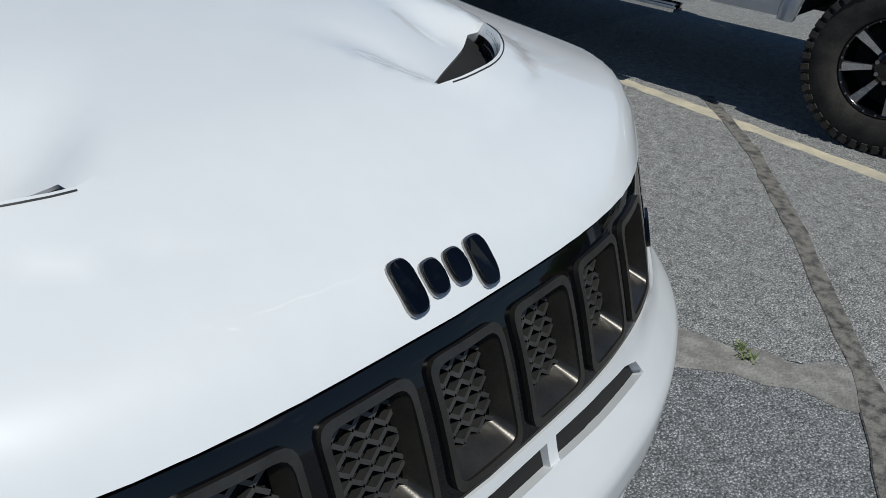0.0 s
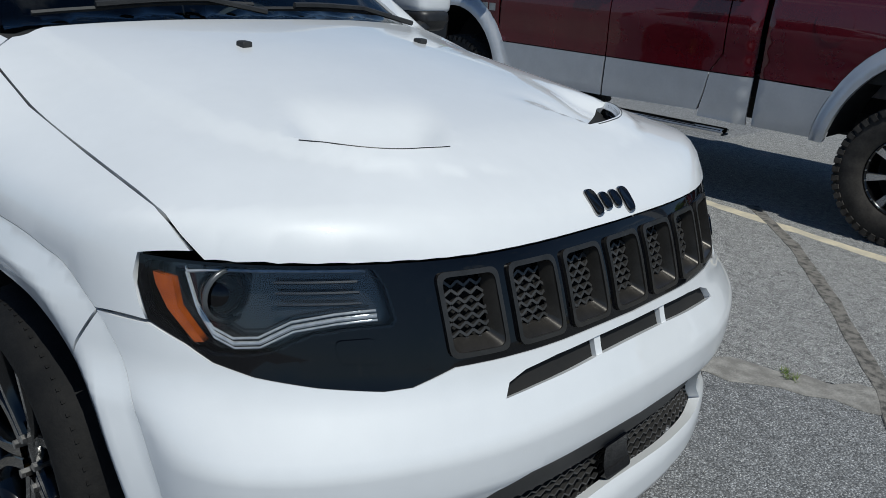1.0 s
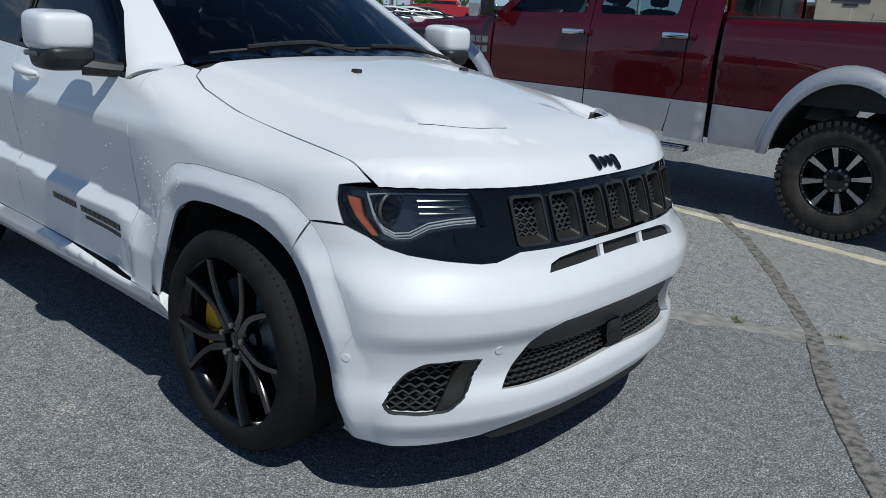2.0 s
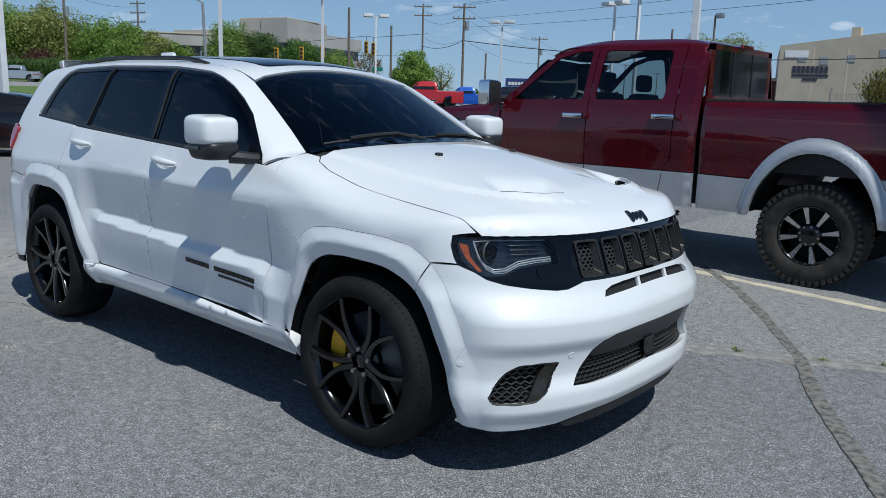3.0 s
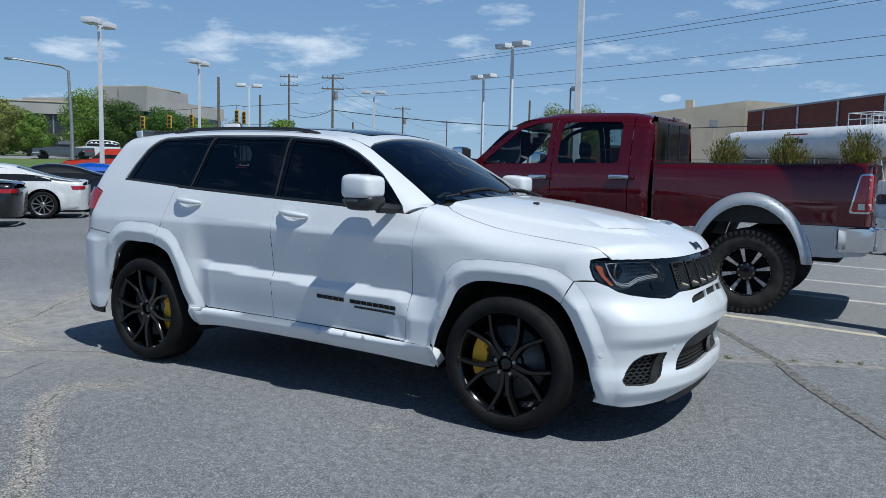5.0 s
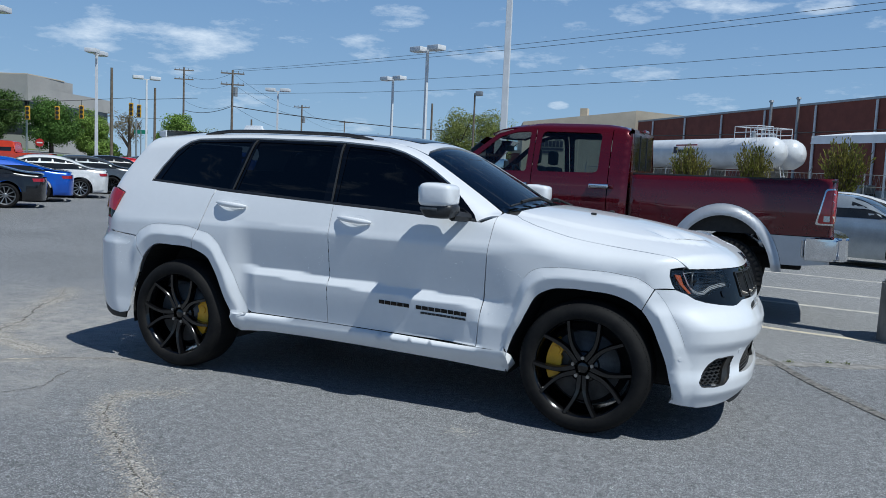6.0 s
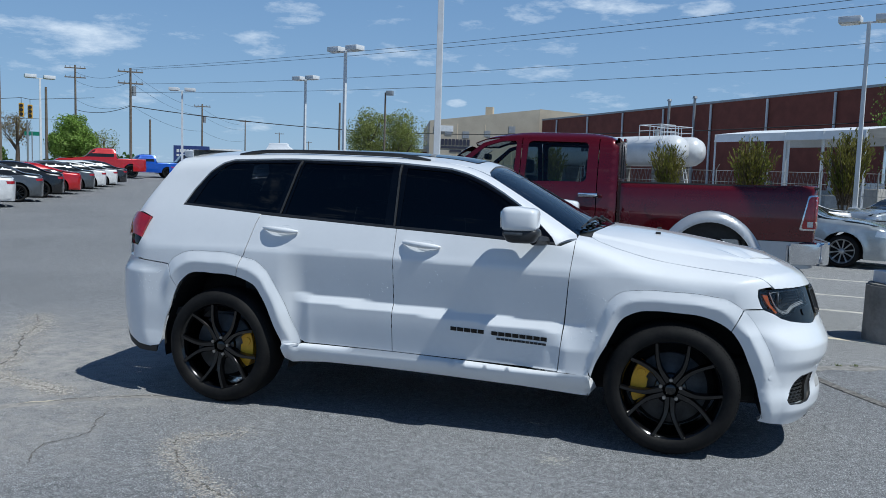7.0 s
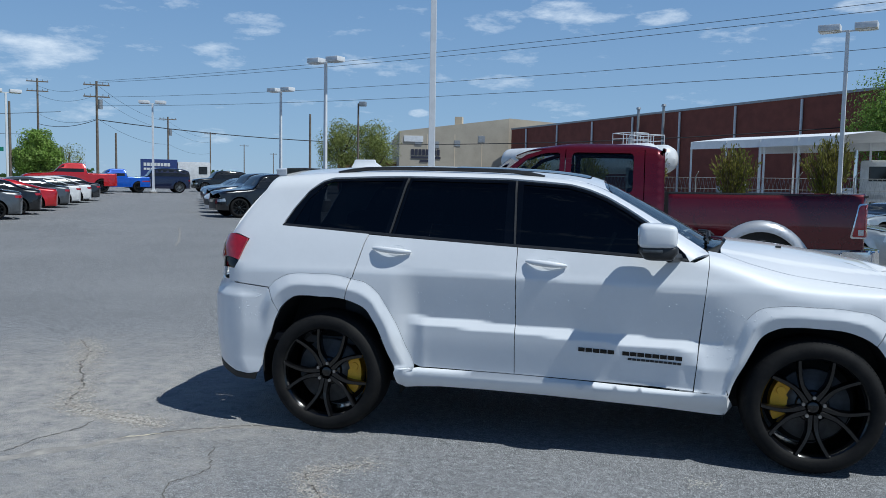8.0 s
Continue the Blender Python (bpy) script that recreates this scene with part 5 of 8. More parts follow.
# ---- plain road wheels for the other vehicles ----
def plain_wheel(parent, x, y, s, r, width, rim_r, spokes, rim_mat, blocks=0, twist=0.0, label="", spoke_w=0.022, hub_mat=None, tyre=None, inner=0.2, flare=1.35, hub=0.27):
    """A wheel whose outer face lies at y and looks to the side s."""
    m = Matrix.Translation((x, y, r)) @ Matrix.Diagonal((1, -s, 1, 1))
    place = lambda v: [tuple(m @ Vector(p)) for p in v]
    turn = (lambda f: f) if s < 0 else (lambda f: [q[::-1] for q in f])
    e = r - rim_r
    v, f = lathe([(rim_r, 0.03), (rim_r + e * 0.1, 0.006), (rim_r + e * 0.45, 0.0), (rim_r + e * 0.8, 0.012), (r - 0.01, 0.03), (r, 0.06), (r, width - 0.05), (r - 0.03, width - 0.01), (rim_r, width)], 40)
    wheel = put("wheel", place(v), turn(f), tyre or TYRE, parent, label)
    if blocks:
        bm = bmesh.new()
        for k in range(blocks):
            a = k * math.tau / blocks
            for y0, y1, da in ((0.004, 0.075, 0.0), (0.085, 0.15, 0.5), (0.16, 0.225, 0.0), (0.235, 0.31, 0.5)):
                box(bm, -r * 2.2 / blocks, r * 2.2 / blocks, y0, y1, r - 0.03, r + 0.004 - (0.012 if y0 < 0.01 else 0), 0, m @ Matrix.Rotation(a + da * math.tau / blocks, 4, "Y"))
            box(bm, -r * 1.5 / blocks, r * 1.5 / blocks, -0.004, 0.02, r - 0.050, r - 0.012, 0, m @ Matrix.Rotation(a, 4, "Y"))
        tagged(part("tread", bm, tyre or TYRE, wheel), kind="stuff")
    v, f = lathe([(rim_r, 0.03), (rim_r + 0.006, 0.018), (rim_r - 0.006, 0.02), (rim_r - 0.016, 0.05), (rim_r - 0.03, width * 0.8)], 40)
    put("rim", place(v), turn(f), hub_mat or rim_mat, wheel)
    v, f = lathe([(0.0, width * 0.62), (rim_r * 0.98, width * 0.62)], 24)
    put("brake", place(v), turn(f), DARK, wheel)
    bm = bmesh.new()
    for k in range(spokes):
        a = math.tau * (k + 0.25) / spokes
        c, sn = math.cos(a), math.sin(a)
        rows = []
        for rr, w, yy in ((rim_r * inner, spoke_w * 0.8, 0.05), (rim_r * 0.6, spoke_w, 0.045), (rim_r * 0.985, spoke_w * flare, 0.03)):
            ca, sa = math.cos(a + twist * rr), math.sin(a + twist * rr)
            rows.append([bm.verts.new(m @ Vector((rr * ca - sa * o, q, rr * sa + ca * o))) for o, q in ((-w, yy + 0.03), (-w * 0.75, yy), (w * 0.75, yy), (w, yy + 0.03))])
        for p, q in zip(rows, rows[1:]):
            for i in range(3):
                bm.faces.new((p[i], p[i + 1], q[i + 1], q[i]))
    part("spokes", bm, rim_mat, wheel)
    v, f = lathe([(0.0, 0.03), (rim_r * hub * 0.6, 0.03), (rim_r * hub * 0.9, 0.042), (rim_r * hub, 0.09)], 20)
    put("hub_cap", place(v), turn(f), hub_mat or rim_mat, wheel)
    return wheel


# ---- dark red crew-cab pickup ----
T_REAR, T_FRONT, T_HUB = 1.86, -1.93, 0.445
t_tuck = curve((0.4, 0.06), (0.55, 0.02), (0.65, 0.0), (0.95, 0.0), (1.2, -0.012), (1.36, 0.0), (1.5, 0.028), (1.56, 0.045), (1.75, 0.10), (2.0, 0.19), (2.1, 0.25))
t_top = curve((-3.1, 1.15), (-2.9, 1.33), (-2.6, 1.41), (-1.85, 1.49), (-1.65, 1.52), (-1.0, 2.0), (-0.7, 2.10), (-0.2, 2.15), (0.4, 2.145), (0.70, 2.11), (0.82, 2.02))


def truck_f(x, a, z):
    a = np.abs(a)
    arch = 0
    for wx in (T_REAR, T_FRONT):
        r = np.hypot((x - wx) / 0.64, (z - T_HUB) / 0.83)
        arch = arch + 0.05 * ease((1.0 - r) / 0.12)
    w = 1.0 - t_tuck(z) + arch - 0.02 * ease((x - 0.72) / 0.05) * ease((0.86 - x) / 0.05)
    bed = 1.565 + 0.014 * (x - 0.8)
    top = np.where(x > 0.815, bed, t_top(x) - 0.05 * a ** 3)
    ends = smax(x - (2.99 - 0.05 * a ** 6), -x - (2.97 - 0.3 * a ** 3), 0.02)
    return smax(smax(a - w, z - top, 0.06), ends, 0.05)


T = Shell(truck_f)
truck = thing("pickup_truck", pose(0, 4.93, 0), "dark red crew-cab pickup with silver lower panels and off-road tyres", "truck")


def oval(wx, k, a0, a1, n=22):
    return [(wx + 0.64 * k * math.cos(radians(a0 + (a1 - a0) * i / n)), T_HUB + 0.83 * k * math.sin(radians(a0 + (a1 - a0) * i / n))) for i in range(n + 1)]


for side in (-1, 1):
    T.panel("bed_side", "side", [(0.84, 0.897)] + oval(T_REAR, 1.0, 147.5, 39) + [(2.97, 0.966), (2.975, 1.15), (2.96, 1.58), (0.84, 1.55)], RED, truck, side=side, step=0.06)
    T.panel("bed_sill", "side", [(0.84, 0.889)] + oval(T_REAR, 1.0, 148.3, 171, 6) + [(0.84, 0.575)], SILVER, truck, side=side, step=0.06)
    T.panel("bed_sill", "side", [(2.955, 0.958)] + oval(T_REAR, 1.0, 38.3, 14, 8) + [(2.6, 0.645), (2.70, 0.65), (2.955, 0.68)], SILVER, truck, side=side, step=0.06)
    for wx in (T_REAR, T_FRONT):
        T.panel("wheel_arch_flare", "side", oval(wx, 0.995, 8, 172) + oval(wx, 0.84, 170, 10), SILVER, truck, side=side, off=0.004, step=0.03, thick=0.05)
        bm = bmesh.new()
        ring = oval(wx, 0.85, 12, 168)
        u = [bm.verts.new((x, side * 0.97, z)) for x, z in ring]
        v = [bm.verts.new((x, side * 0.5, z)) for x, z in ring]
        for i in range(len(u) - 1):
            bm.faces.new((u[i], u[i + 1], v[i + 1], v[i]))
        part("wheel_housing", bm, DARK, truck)
    T.panel("front_fender", "side", [(-1.46, 0.6), (-1.46, 1.49), (-1.75, 1.46), (-2.6, 1.35), (-2.88, 1.2), (-2.85, 0.7), (-2.6, 0.65)] + oval(T_FRONT, 1.0, 12, 168)[::-1] + [(-1.52, 0.6)], RED, truck, side=side, step=0.07)
    front_door = T.panel("front_door", "side", [(-1.45, 0.897), (-0.375, 0.897), (-0.375, 2.07), (-0.62, 2.06), (-0.85, 1.99), (-1.42, 1.53)], RED, truck, side=side, step=0.06, holes=[rounded([(-1.30, 1.52), (-0.445, 1.54), (-0.435, 2.025), (-0.62, 2.015), (-0.82, 1.95)], 0.04)])
    rear_door = T.panel("rear_door", "side", [(-0.365, 0.897), (0.48, 0.897), (0.555, 1.02), (0.555, 2.07), (-0.365, 2.075)], RED, truck, side=side, step=0.06, holes=[rounded([(-0.31, 1.54), (0.43, 1.55), (0.435, 2.02), (-0.29, 2.028)], 0.06)])
    T.panel("cab_corner", "side", [(0.49, 0.897), (0.79, 0.897), (0.79, 2.01), (0.74, 2.055), (0.565, 2.07), (0.565, 1.02)], RED, truck, side=side, step=0.05)
    T.panel("cab_sill", "side", [(-1.44, 0.889), (-0.378, 0.889), (-0.378, 0.60), (-1.44, 0.60)], SILVER, truck, side=side, step=0.07)
    T.panel("cab_sill", "side", [(-0.362, 0.889), (0.479, 0.889), (0.46, 0.74), (0.43, 0.62), (-0.362, 0.60)], SILVER, truck, side=side, step=0.07)
    T.panel("cab_sill", "side", [(0.488, 0.889), (0.79, 0.889), (0.79, 0.57), (0.438, 0.58), (0.469, 0.74)], SILVER, truck, side=side, step=0.07)
    T.panel("door_window", "side", rounded([(-1.31, 1.515), (-0.44, 1.535), (-0.43, 2.03), (-0.62, 2.02), (-0.82, 1.955)], 0.04), PANE, truck, side=side, off=-0.012, step=0.1, thick=0)
    T.panel("door_window", "side", rounded([(-0.32, 1.535), (0.44, 1.545), (0.445, 2.027), (-0.30, 2.035)], 0.06), TINT, truck, side=side, off=-0.012, step=0.1, thick=0)
    bm = bmesh.new()
    box(bm, -1.25, 0.7, side * 0.98, side * 1.1, 0.485, 0.535, 0.02)
    part("running_board", bm, CHROME if side < 0 else TRIM, truck, smooth=True)
    for x0, z0 in ((-0.63, 1.352), (0.35, 1.372)):
        bm = bmesh.new()
        box(bm, x0, x0 + 0.23, side * 0.985, side * 1.04, z0, z0 + 0.05, 0.012)
        part("door_handle", bm, CHROME, truck, smooth=True)
        bm = bmesh.new()
        box(bm, x0 + 0.232, x0 + 0.285, side * 0.98, side * 1.025, z0 - 0.004, z0 + 0.054, 0.014)
        part("lock_cap", bm, RED, truck, smooth=True)
    T.panel("fuel_door", "side", [(1.245 + 0.115 * math.cos(k * 0.2618), 1.285 + 0.115 * math.sin(k * 0.2618)) for k in range(24)], RED, truck, side=side, off=0.005, step=0.05, thick=0.012)
    lamp = T.panel("tail_lamp", "side", rounded([(2.80, 1.11), (2.968, 1.11), (2.968, 1.465), (2.872, 1.455)], 0.03), REDLENS, truck, side=side, off=0.016, step=0.04, thick=0.03)
    T.panel("lamp_frame", "side", rounded([(2.78, 1.092), (2.975, 1.092), (2.975, 1.482), (2.862, 1.474)], 0.03), CHROME, lamp, side=side, off=0.008, step=0.04, thick=0.02)
    T.panel("reverse_lamp", "side", [(2.86, 1.13), (2.955, 1.13), (2.955, 1.19), (2.86, 1.19)], CLEARBAR, lamp, side=side, off=0.019, step=0.05, thick=0.004)
    bm = bmesh.new()
    box(bm, -1.56, -1.40, side * 1.06, side * 1.27, 1.45, 1.72, 0.04)
    mirror_t = part("tow_mirror", bm, CHROME, truck, smooth=True)
    bm = bmesh.new()
    box(bm, -1.43, -1.385, side * 1.075, side * 1.255, 1.47, 1.70, 0.02)
    part("mirror_rim", bm, SATIN, mirror_t, smooth=True)
    bm = bmesh.new()
    tube(bm, [(-1.42, side * 0.92, 1.53), (-1.46, side * 1.1, 1.53)], 0.035, 8)
    part("mirror_arm", bm, SATIN, mirror_t, smooth=True)
    bm = bmesh.new()
    for k, (x0, x1) in enumerate(((-1.72, -1.66), (-1.645, -1.585), (-1.57, -1.50))):
        box(bm, x0, x1, side * 0.995, side * 1.012, 1.22, 1.28)
        box(bm, x0, x1, side * 0.995, side * 1.012, 1.13, 1.19)
    part("fender_badge", bm, STEEL, truck)
    for wx in (T_REAR, T_FRONT):
        w = plain_wheel(truck, wx, side * 1.02, side, T_HUB, 0.32, 0.250, 8, MACHINED, blocks=46, label="off-road tyre on a black and machined wheel", spoke_w=0.020, hub_mat=RIM, tyre=TYRE_DUSTY, inner=0.36, flare=1.5, hub=0.44)
        for k in range(8):
            a = (k + 0.75) * math.tau / 8
            bm = bmesh.new()
            cyl(bm, (wx + 0.078 * math.cos(a), side * 0.995, T_HUB + 0.078 * math.sin(a)), (wx + 0.078 * math.cos(a), side * 0.965, T_HUB + 0.078 * math.sin(a)), 0.011, 0.011, 6)
            part("lug_nut", bm, STEEL, w)
        bm = bmesh.new()
        for k in range(24):
            a = k * math.tau / 24
            bmesh.ops.create_uvsphere(bm, u_segments=5, v_segments=4, radius=0.006, matrix=Matrix.Translation((wx + 0.243 * math.cos(a), side * (1.02 - 0.020), T_HUB + 0.243 * math.sin(a))))
        tagged(part("rim_bolts", bm, STEEL, w), kind="stuff")
T.panel("roof", "top", [(-0.98, -0.70), (-0.7, -0.765), (0.0, -0.79), (0.70, -0.77), (0.76, -0.7), (0.78, 0), (0.76, 0.7), (0.70, 0.77), (0.0, 0.79), (-0.7, 0.765), (-0.98, 0.70), (-1.04, 0.4), (-1.06, 0), (-1.04, -0.4)], RED, truck, step=0.1)
T.panel("windscreen", "top", [(-1.62, -0.72), (-1.06, -0.70), (-1.10, 0), (-1.06, 0.70), (-1.62, 0.72), (-1.70, 0)], PANE, truck, step=0.1, thick=0)
T.panel("hood", "top", [(-1.70, -0.84), (-2.55, -0.80), (-2.8, -0.6), (-2.88, 0), (-2.8, 0.6), (-2.55, 0.80), (-1.70, 0.84), (-1.74, 0)], RED, truck, step=0.1)
T.panel("nose", "tail", [(-1.0, 0.65), (1.0, 0.65), (1.0, 1.3), (-1.0, 1.3)], SATIN, truck, step=0.1)
bm = bmesh.new()
box(bm, 0.775, 0.80, -0.86, 0.86, 0.9, 1.60)
box(bm, 0.765, 0.79, -0.80, -0.70, 1.55, 2.07)
box(bm, 0.765, 0.79, 0.70, 0.80, 1.55, 2.07)
box(bm, 0.765, 0.79, -0.80, 0.80, 2.02, 2.08)
part("cab_back", bm, RED, truck)
bm = bmesh.new()
box(bm, 0.786, 0.792, -0.70, 0.70, 1.59, 2.025)
part("rear_window", bm, BACKGLASS, truck, "rear window with a sliding pane")
for y0 in (-0.25, 0.25):
    bm = bmesh.new()
    box(bm, 0.79, 0.80, y0 - 0.012, y0 + 0.012, 1.59, 2.025)
    part("slider_frame", bm, SATIN, truck)
bm = bmesh.new()
box(bm, 0.80, 0.83, -0.15, 0.15, 2.065, 2.105, 0.01)
part("brake_lamp", bm, REDLENS, truck)
bm = bmesh.new()
box(bm, 2.955, 2.985, -0.78, 0.78, 0.86, 1.585, 0.012)
part("tailgate", bm, RED, truck, smooth=True)
bm = bmesh.new()
plan = rounded([(2.66, -1.022), (3.02, -1.022), (3.13, -0.90), (3.15, 0.0), (3.13, 0.90), (3.02, 1.022), (2.66, 1.022), (2.66, 0.93), (2.94, 0.88), (3.0, 0.0), (2.94, -0.88), (2.66, -0.93)], 0.05, 4)
prism(bm, plan, 0.715, 0.945, lambda u, v, w: (u, v, w + (0.02 if w > 0.8 and u > 3.0 else 0)))
bmesh.ops.bevel(bm, geom=[e for e in bm.edges if abs(e.verts[0].co.z - e.verts[1].co.z) < 0.03], offset=0.025, segments=3, affect="EDGES")
part("rear_bumper", bm, CHROME, truck, "chrome rear bumper", smooth=True)
bm = bmesh.new()
box(bm, 0.85, 2.95, -0.90, -0.86, 1.0, 1.57)
box(bm, 0.85, 2.95, 0.86, 0.90, 1.0, 1.57)
box(bm, 0.85, 2.95, -0.9, 0.9, 0.95, 1.0)
part("bed_liner", bm, TRIM, truck)
for s in (-1, 1):
    bm = bmesh.new()
    box(bm, 0.84, 2.97, s * 0.90, s * 0.945, 1.545, 1.568, 0.006)
    part("bed_rail_cap", bm, TRIM, truck, smooth=True)
bm = bmesh.new()
box(bm, -2.6, 2.7, -0.5, 0.5, 0.55, 0.72, 0.03)
cyl(bm, (T_REAR, -0.8, 0.42), (T_REAR, 0.8, 0.42), 0.06)
cyl(bm, (T_FRONT, -0.8, 0.42), (T_FRONT, 0.8, 0.42), 0.06)
part("chassis", bm, DARK, truck)
bm = bmesh.new()
box(bm, -1.4, 0.75, -0.9, 0.9, 0.75, 0.9)
box(bm, -1.6, -1.2, -0.85, 0.85, 0.9, 1.46, 0.06)
part("cabin_floor", bm, INTERIOR, truck)
for x, y in ((-0.55, -0.42), (-0.55, 0.42), (0.35, -0.42), (0.35, 0.42)):
    bm = bmesh.new()
    box(bm, x - 0.35, x + 0.1, y - 0.27, y + 0.27, 0.9, 1.12, 0.05)
    box(bm, x, x + 0.16, y - 0.27, y + 0.27, 1.05, 1.62, 0.07)
    box(bm, x + 0.02, x + 0.12, y - 0.13, y + 0.13, 1.64, 1.83, 0.045)
    part("seat", bm, INTERIOR, truck, smooth=True)
bm = bmesh.new()
bmesh.ops.create_circle(bm, segments=20, radius=0.19, matrix=pose(-0.95, 0.42, 1.45, 0, 65, 0))
loop = [v.co.copy() for v in bm.verts]
bm.clear()
tube(bm, loop + loop[:1], 0.016, 6)
part("steering_wheel", bm, INTERIOR, truck, smooth=True)
bm = bmesh.new()
box(bm, -1.0, -0.95, -0.14, 0.14, 1.80, 1.88, 0.02)
part("rear_view_mirror", bm, SATIN, truck, smooth=True)

# ---- ground ----
def asphalt(name, dark, light, patch, dust=False):
    """Worn asphalt: aggregate specks, broad wear, stains."""
    m = bpy.data.materials.new(name)
    m.use_nodes = True
    n, l = m.node_tree.nodes, m.node_tree.links
    b = n["Principled BSDF"]
    co = n.new("ShaderNodeTexCoord")

    def noise_at(scale, detail=4, rough=0.6):
        t = n.new("ShaderNodeTexNoise")
        t.inputs["Scale"].default_value, t.inputs["Detail"].default_value, t.inputs["Roughness"].default_value = scale, detail, rough
        l.new(co.outputs["Object"], t.inputs["Vector"])
        return t.outputs["Fac"]

    def blend(fac, lo, hi, a, bb):
        r, mx = n.new("ShaderNodeMapRange"), n.new("ShaderNodeMix")
        r.inputs["From Min"].default_value, r.inputs["From Max"].default_value = lo, hi
        l.new(fac, r.inputs["Value"])
        mx.data_type = "RGBA"
        l.new(r.outputs["Result"], mx.inputs["Factor"])
        for sock, val in (("A", a), ("B", bb)):
            if isinstance(val, tuple):
                mx.inputs[sock].default_value = (*val, 1)
            else:
                l.new(val, mx.inputs[sock])
        return mx.outputs["Result"]

    base = blend(noise_at(0.35, 6), 0.40, 0.66, dark, light)
    speck = n.new("ShaderNodeTexVoronoi")
    speck.inputs["Scale"].default_value = 120
    l.new(co.outputs["Object"], speck.inputs["Vector"])
    grain = blend(speck.outputs["Distance"], 0.05, 0.5, tuple(min(1, c * 2.5) for c in light), tuple(c * 0.42 for c in dark))
    mixed = blend(noise_at(210, 2), 0.42, 0.60, grain, base)
    pits = blend(noise_at(78, 3, 0.6), 0.575, 0.62, mixed, tuple(c * 0.38 for c in dark))
    chips = blend(noise_at(110, 3, 0.7), 0.615, 0.65, pits, patch)
    worn = blend(noise_at(2.3, 7, 0.72), 0.56, 0.72, chips, grain)
    stain = blend(noise_at(0.8, 6, 0.72), 0.60, 0.74, worn, tuple(c * 0.70 for c in dark))
    patchy, times = n.new("ShaderNodeMapRange"), n.new("ShaderNodeVectorMath")
    patchy.inputs["From Min"].default_value, patchy.inputs["From Max"].default_value = 0.32, 0.68
    patchy.inputs["To Min"].default_value, patchy.inputs["To Max"].default_value = 0.58, 1.42
    l.new(noise_at(19, 9, 0.78), patchy.inputs["Value"])
    times.operation = "SCALE"
    l.new(stain, times.inputs[0])
    l.new(patchy.outputs["Result"], times.inputs["Scale"])
    stain = times.outputs["Vector"]
    if dust:
        far, smear = n.new("ShaderNodeVectorMath"), n.new("ShaderNodeMath")
        far.operation, smear.operation = "DISTANCE", "MULTIPLY_ADD"
        far.inputs[1].default_value = (-3.9, -1.0, 0)
        l.new(co.outputs["Object"], far.inputs[0])
        l.new(noise_at(1.7, 7, 0.7), smear.inputs[0])
        smear.inputs[1].default_value = 3.2
        l.new(far.outputs["Value"], smear.inputs[2])
        dusty = blend(noise_at(140, 4, 0.7), 0.42, 0.6, (0.30, 0.283, 0.262), (0.47, 0.442, 0.405))
        dusty = blend(noise_at(6, 8, 0.75), 0.40, 0.66, dusty, stain)
        stain = blend(smear.outputs[0], 2.5, 4.6, dusty, stain)
    l.new(stain, b.inputs["Base Color"])
    b.inputs["Roughness"].default_value = 0.88
    bp = n.new("ShaderNodeBump")
    bp.inputs["Strength"].default_value, bp.inputs["Distance"].default_value = 0.75, 0.009
    l.new(speck.outputs["Distance"], bp.inputs["Height"])
    l.new(bp.outputs["Normal"], b.inputs["Normal"])
    return m


ASPHALT = asphalt("worn_asphalt", (0.215, 0.218, 0.223), (0.305, 0.308, 0.312), (0.62, 0.61, 0.59), True)
SLAB = asphalt("old_light_asphalt", (0.29, 0.29, 0.285), (0.37, 0.365, 0.355), (0.50, 0.49, 0.46))
SEAL = mat("crack_sealer", (0.055, 0.052, 0.048), 0.85, second=(0.21, 0.195, 0.175), scale=26, detail=8, mixed=0.35, bump=0.7, bump_scale=90)
JOINT = mat("concrete_strip", (0.34, 0.325, 0.30), 0.88, second=(0.20, 0.19, 0.175), scale=14, detail=8, mixed=0.4, bump=0.7, bump_scale=110)
LINE = mat("worn_line_paint", (0.62, 0.58, 0.50), 0.75, second=(0.36, 0.34, 0.30), scale=6, detail=8, bump=0.25, bump_scale=90)
YLINE = mat("faded_line_paint", (0.66, 0.58, 0.42), 0.75, second=(0.42, 0.38, 0.31), scale=6, detail=8, bump=0.25, bump_scale=90)
DUSTY = mat("packed_dust", (0.37, 0.345, 0.31), 0.95, second=(0.235, 0.222, 0.205), scale=7, detail=9, mixed=0.3, bump=0.4, bump_scale=120)
DIRT = mat("dry_crumbs", (0.40, 0.36, 0.32), 0.9, second=(0.20, 0.18, 0.155), scale=20, bump=0.4, bump_scale=120)
def rise(x, y):
    """Height of the land: level by the cars, rising along the lot and up the bank."""
    along = 0.0135 * min(max(0.0, -0.555 * x + 0.832 * y - 18), 60)
    d, e = -0.87 * x + 0.49 * y, 0.49 * x + 0.87 * y
    return along + min(max(0.0, d - 46) * 0.022, 3.4) * min(max(0.0, (30 - e) / 12), 1.0)


steps = lambda lo, hi: [-1500, -700, -350] + [lo + 4 * k for k in range((hi - lo) // 4 + 1)] + [350, 700, 1500]
gx, gy = steps(-200, 60), steps(-60, 160)
verts = [(x, y, rise(x, y)) for y in gy for x in gx]
nx = len(gx)
faces = [(j * nx + i, j * nx + i + 1, (j + 1) * nx + i + 1, (j + 1) * nx + i) for j in range(len(gy) - 1) for i in range(nx - 1)]
tagged(put("ground", verts, faces, ASPHALT), "grey worn asphalt parking lot", "ground", kind="structure")


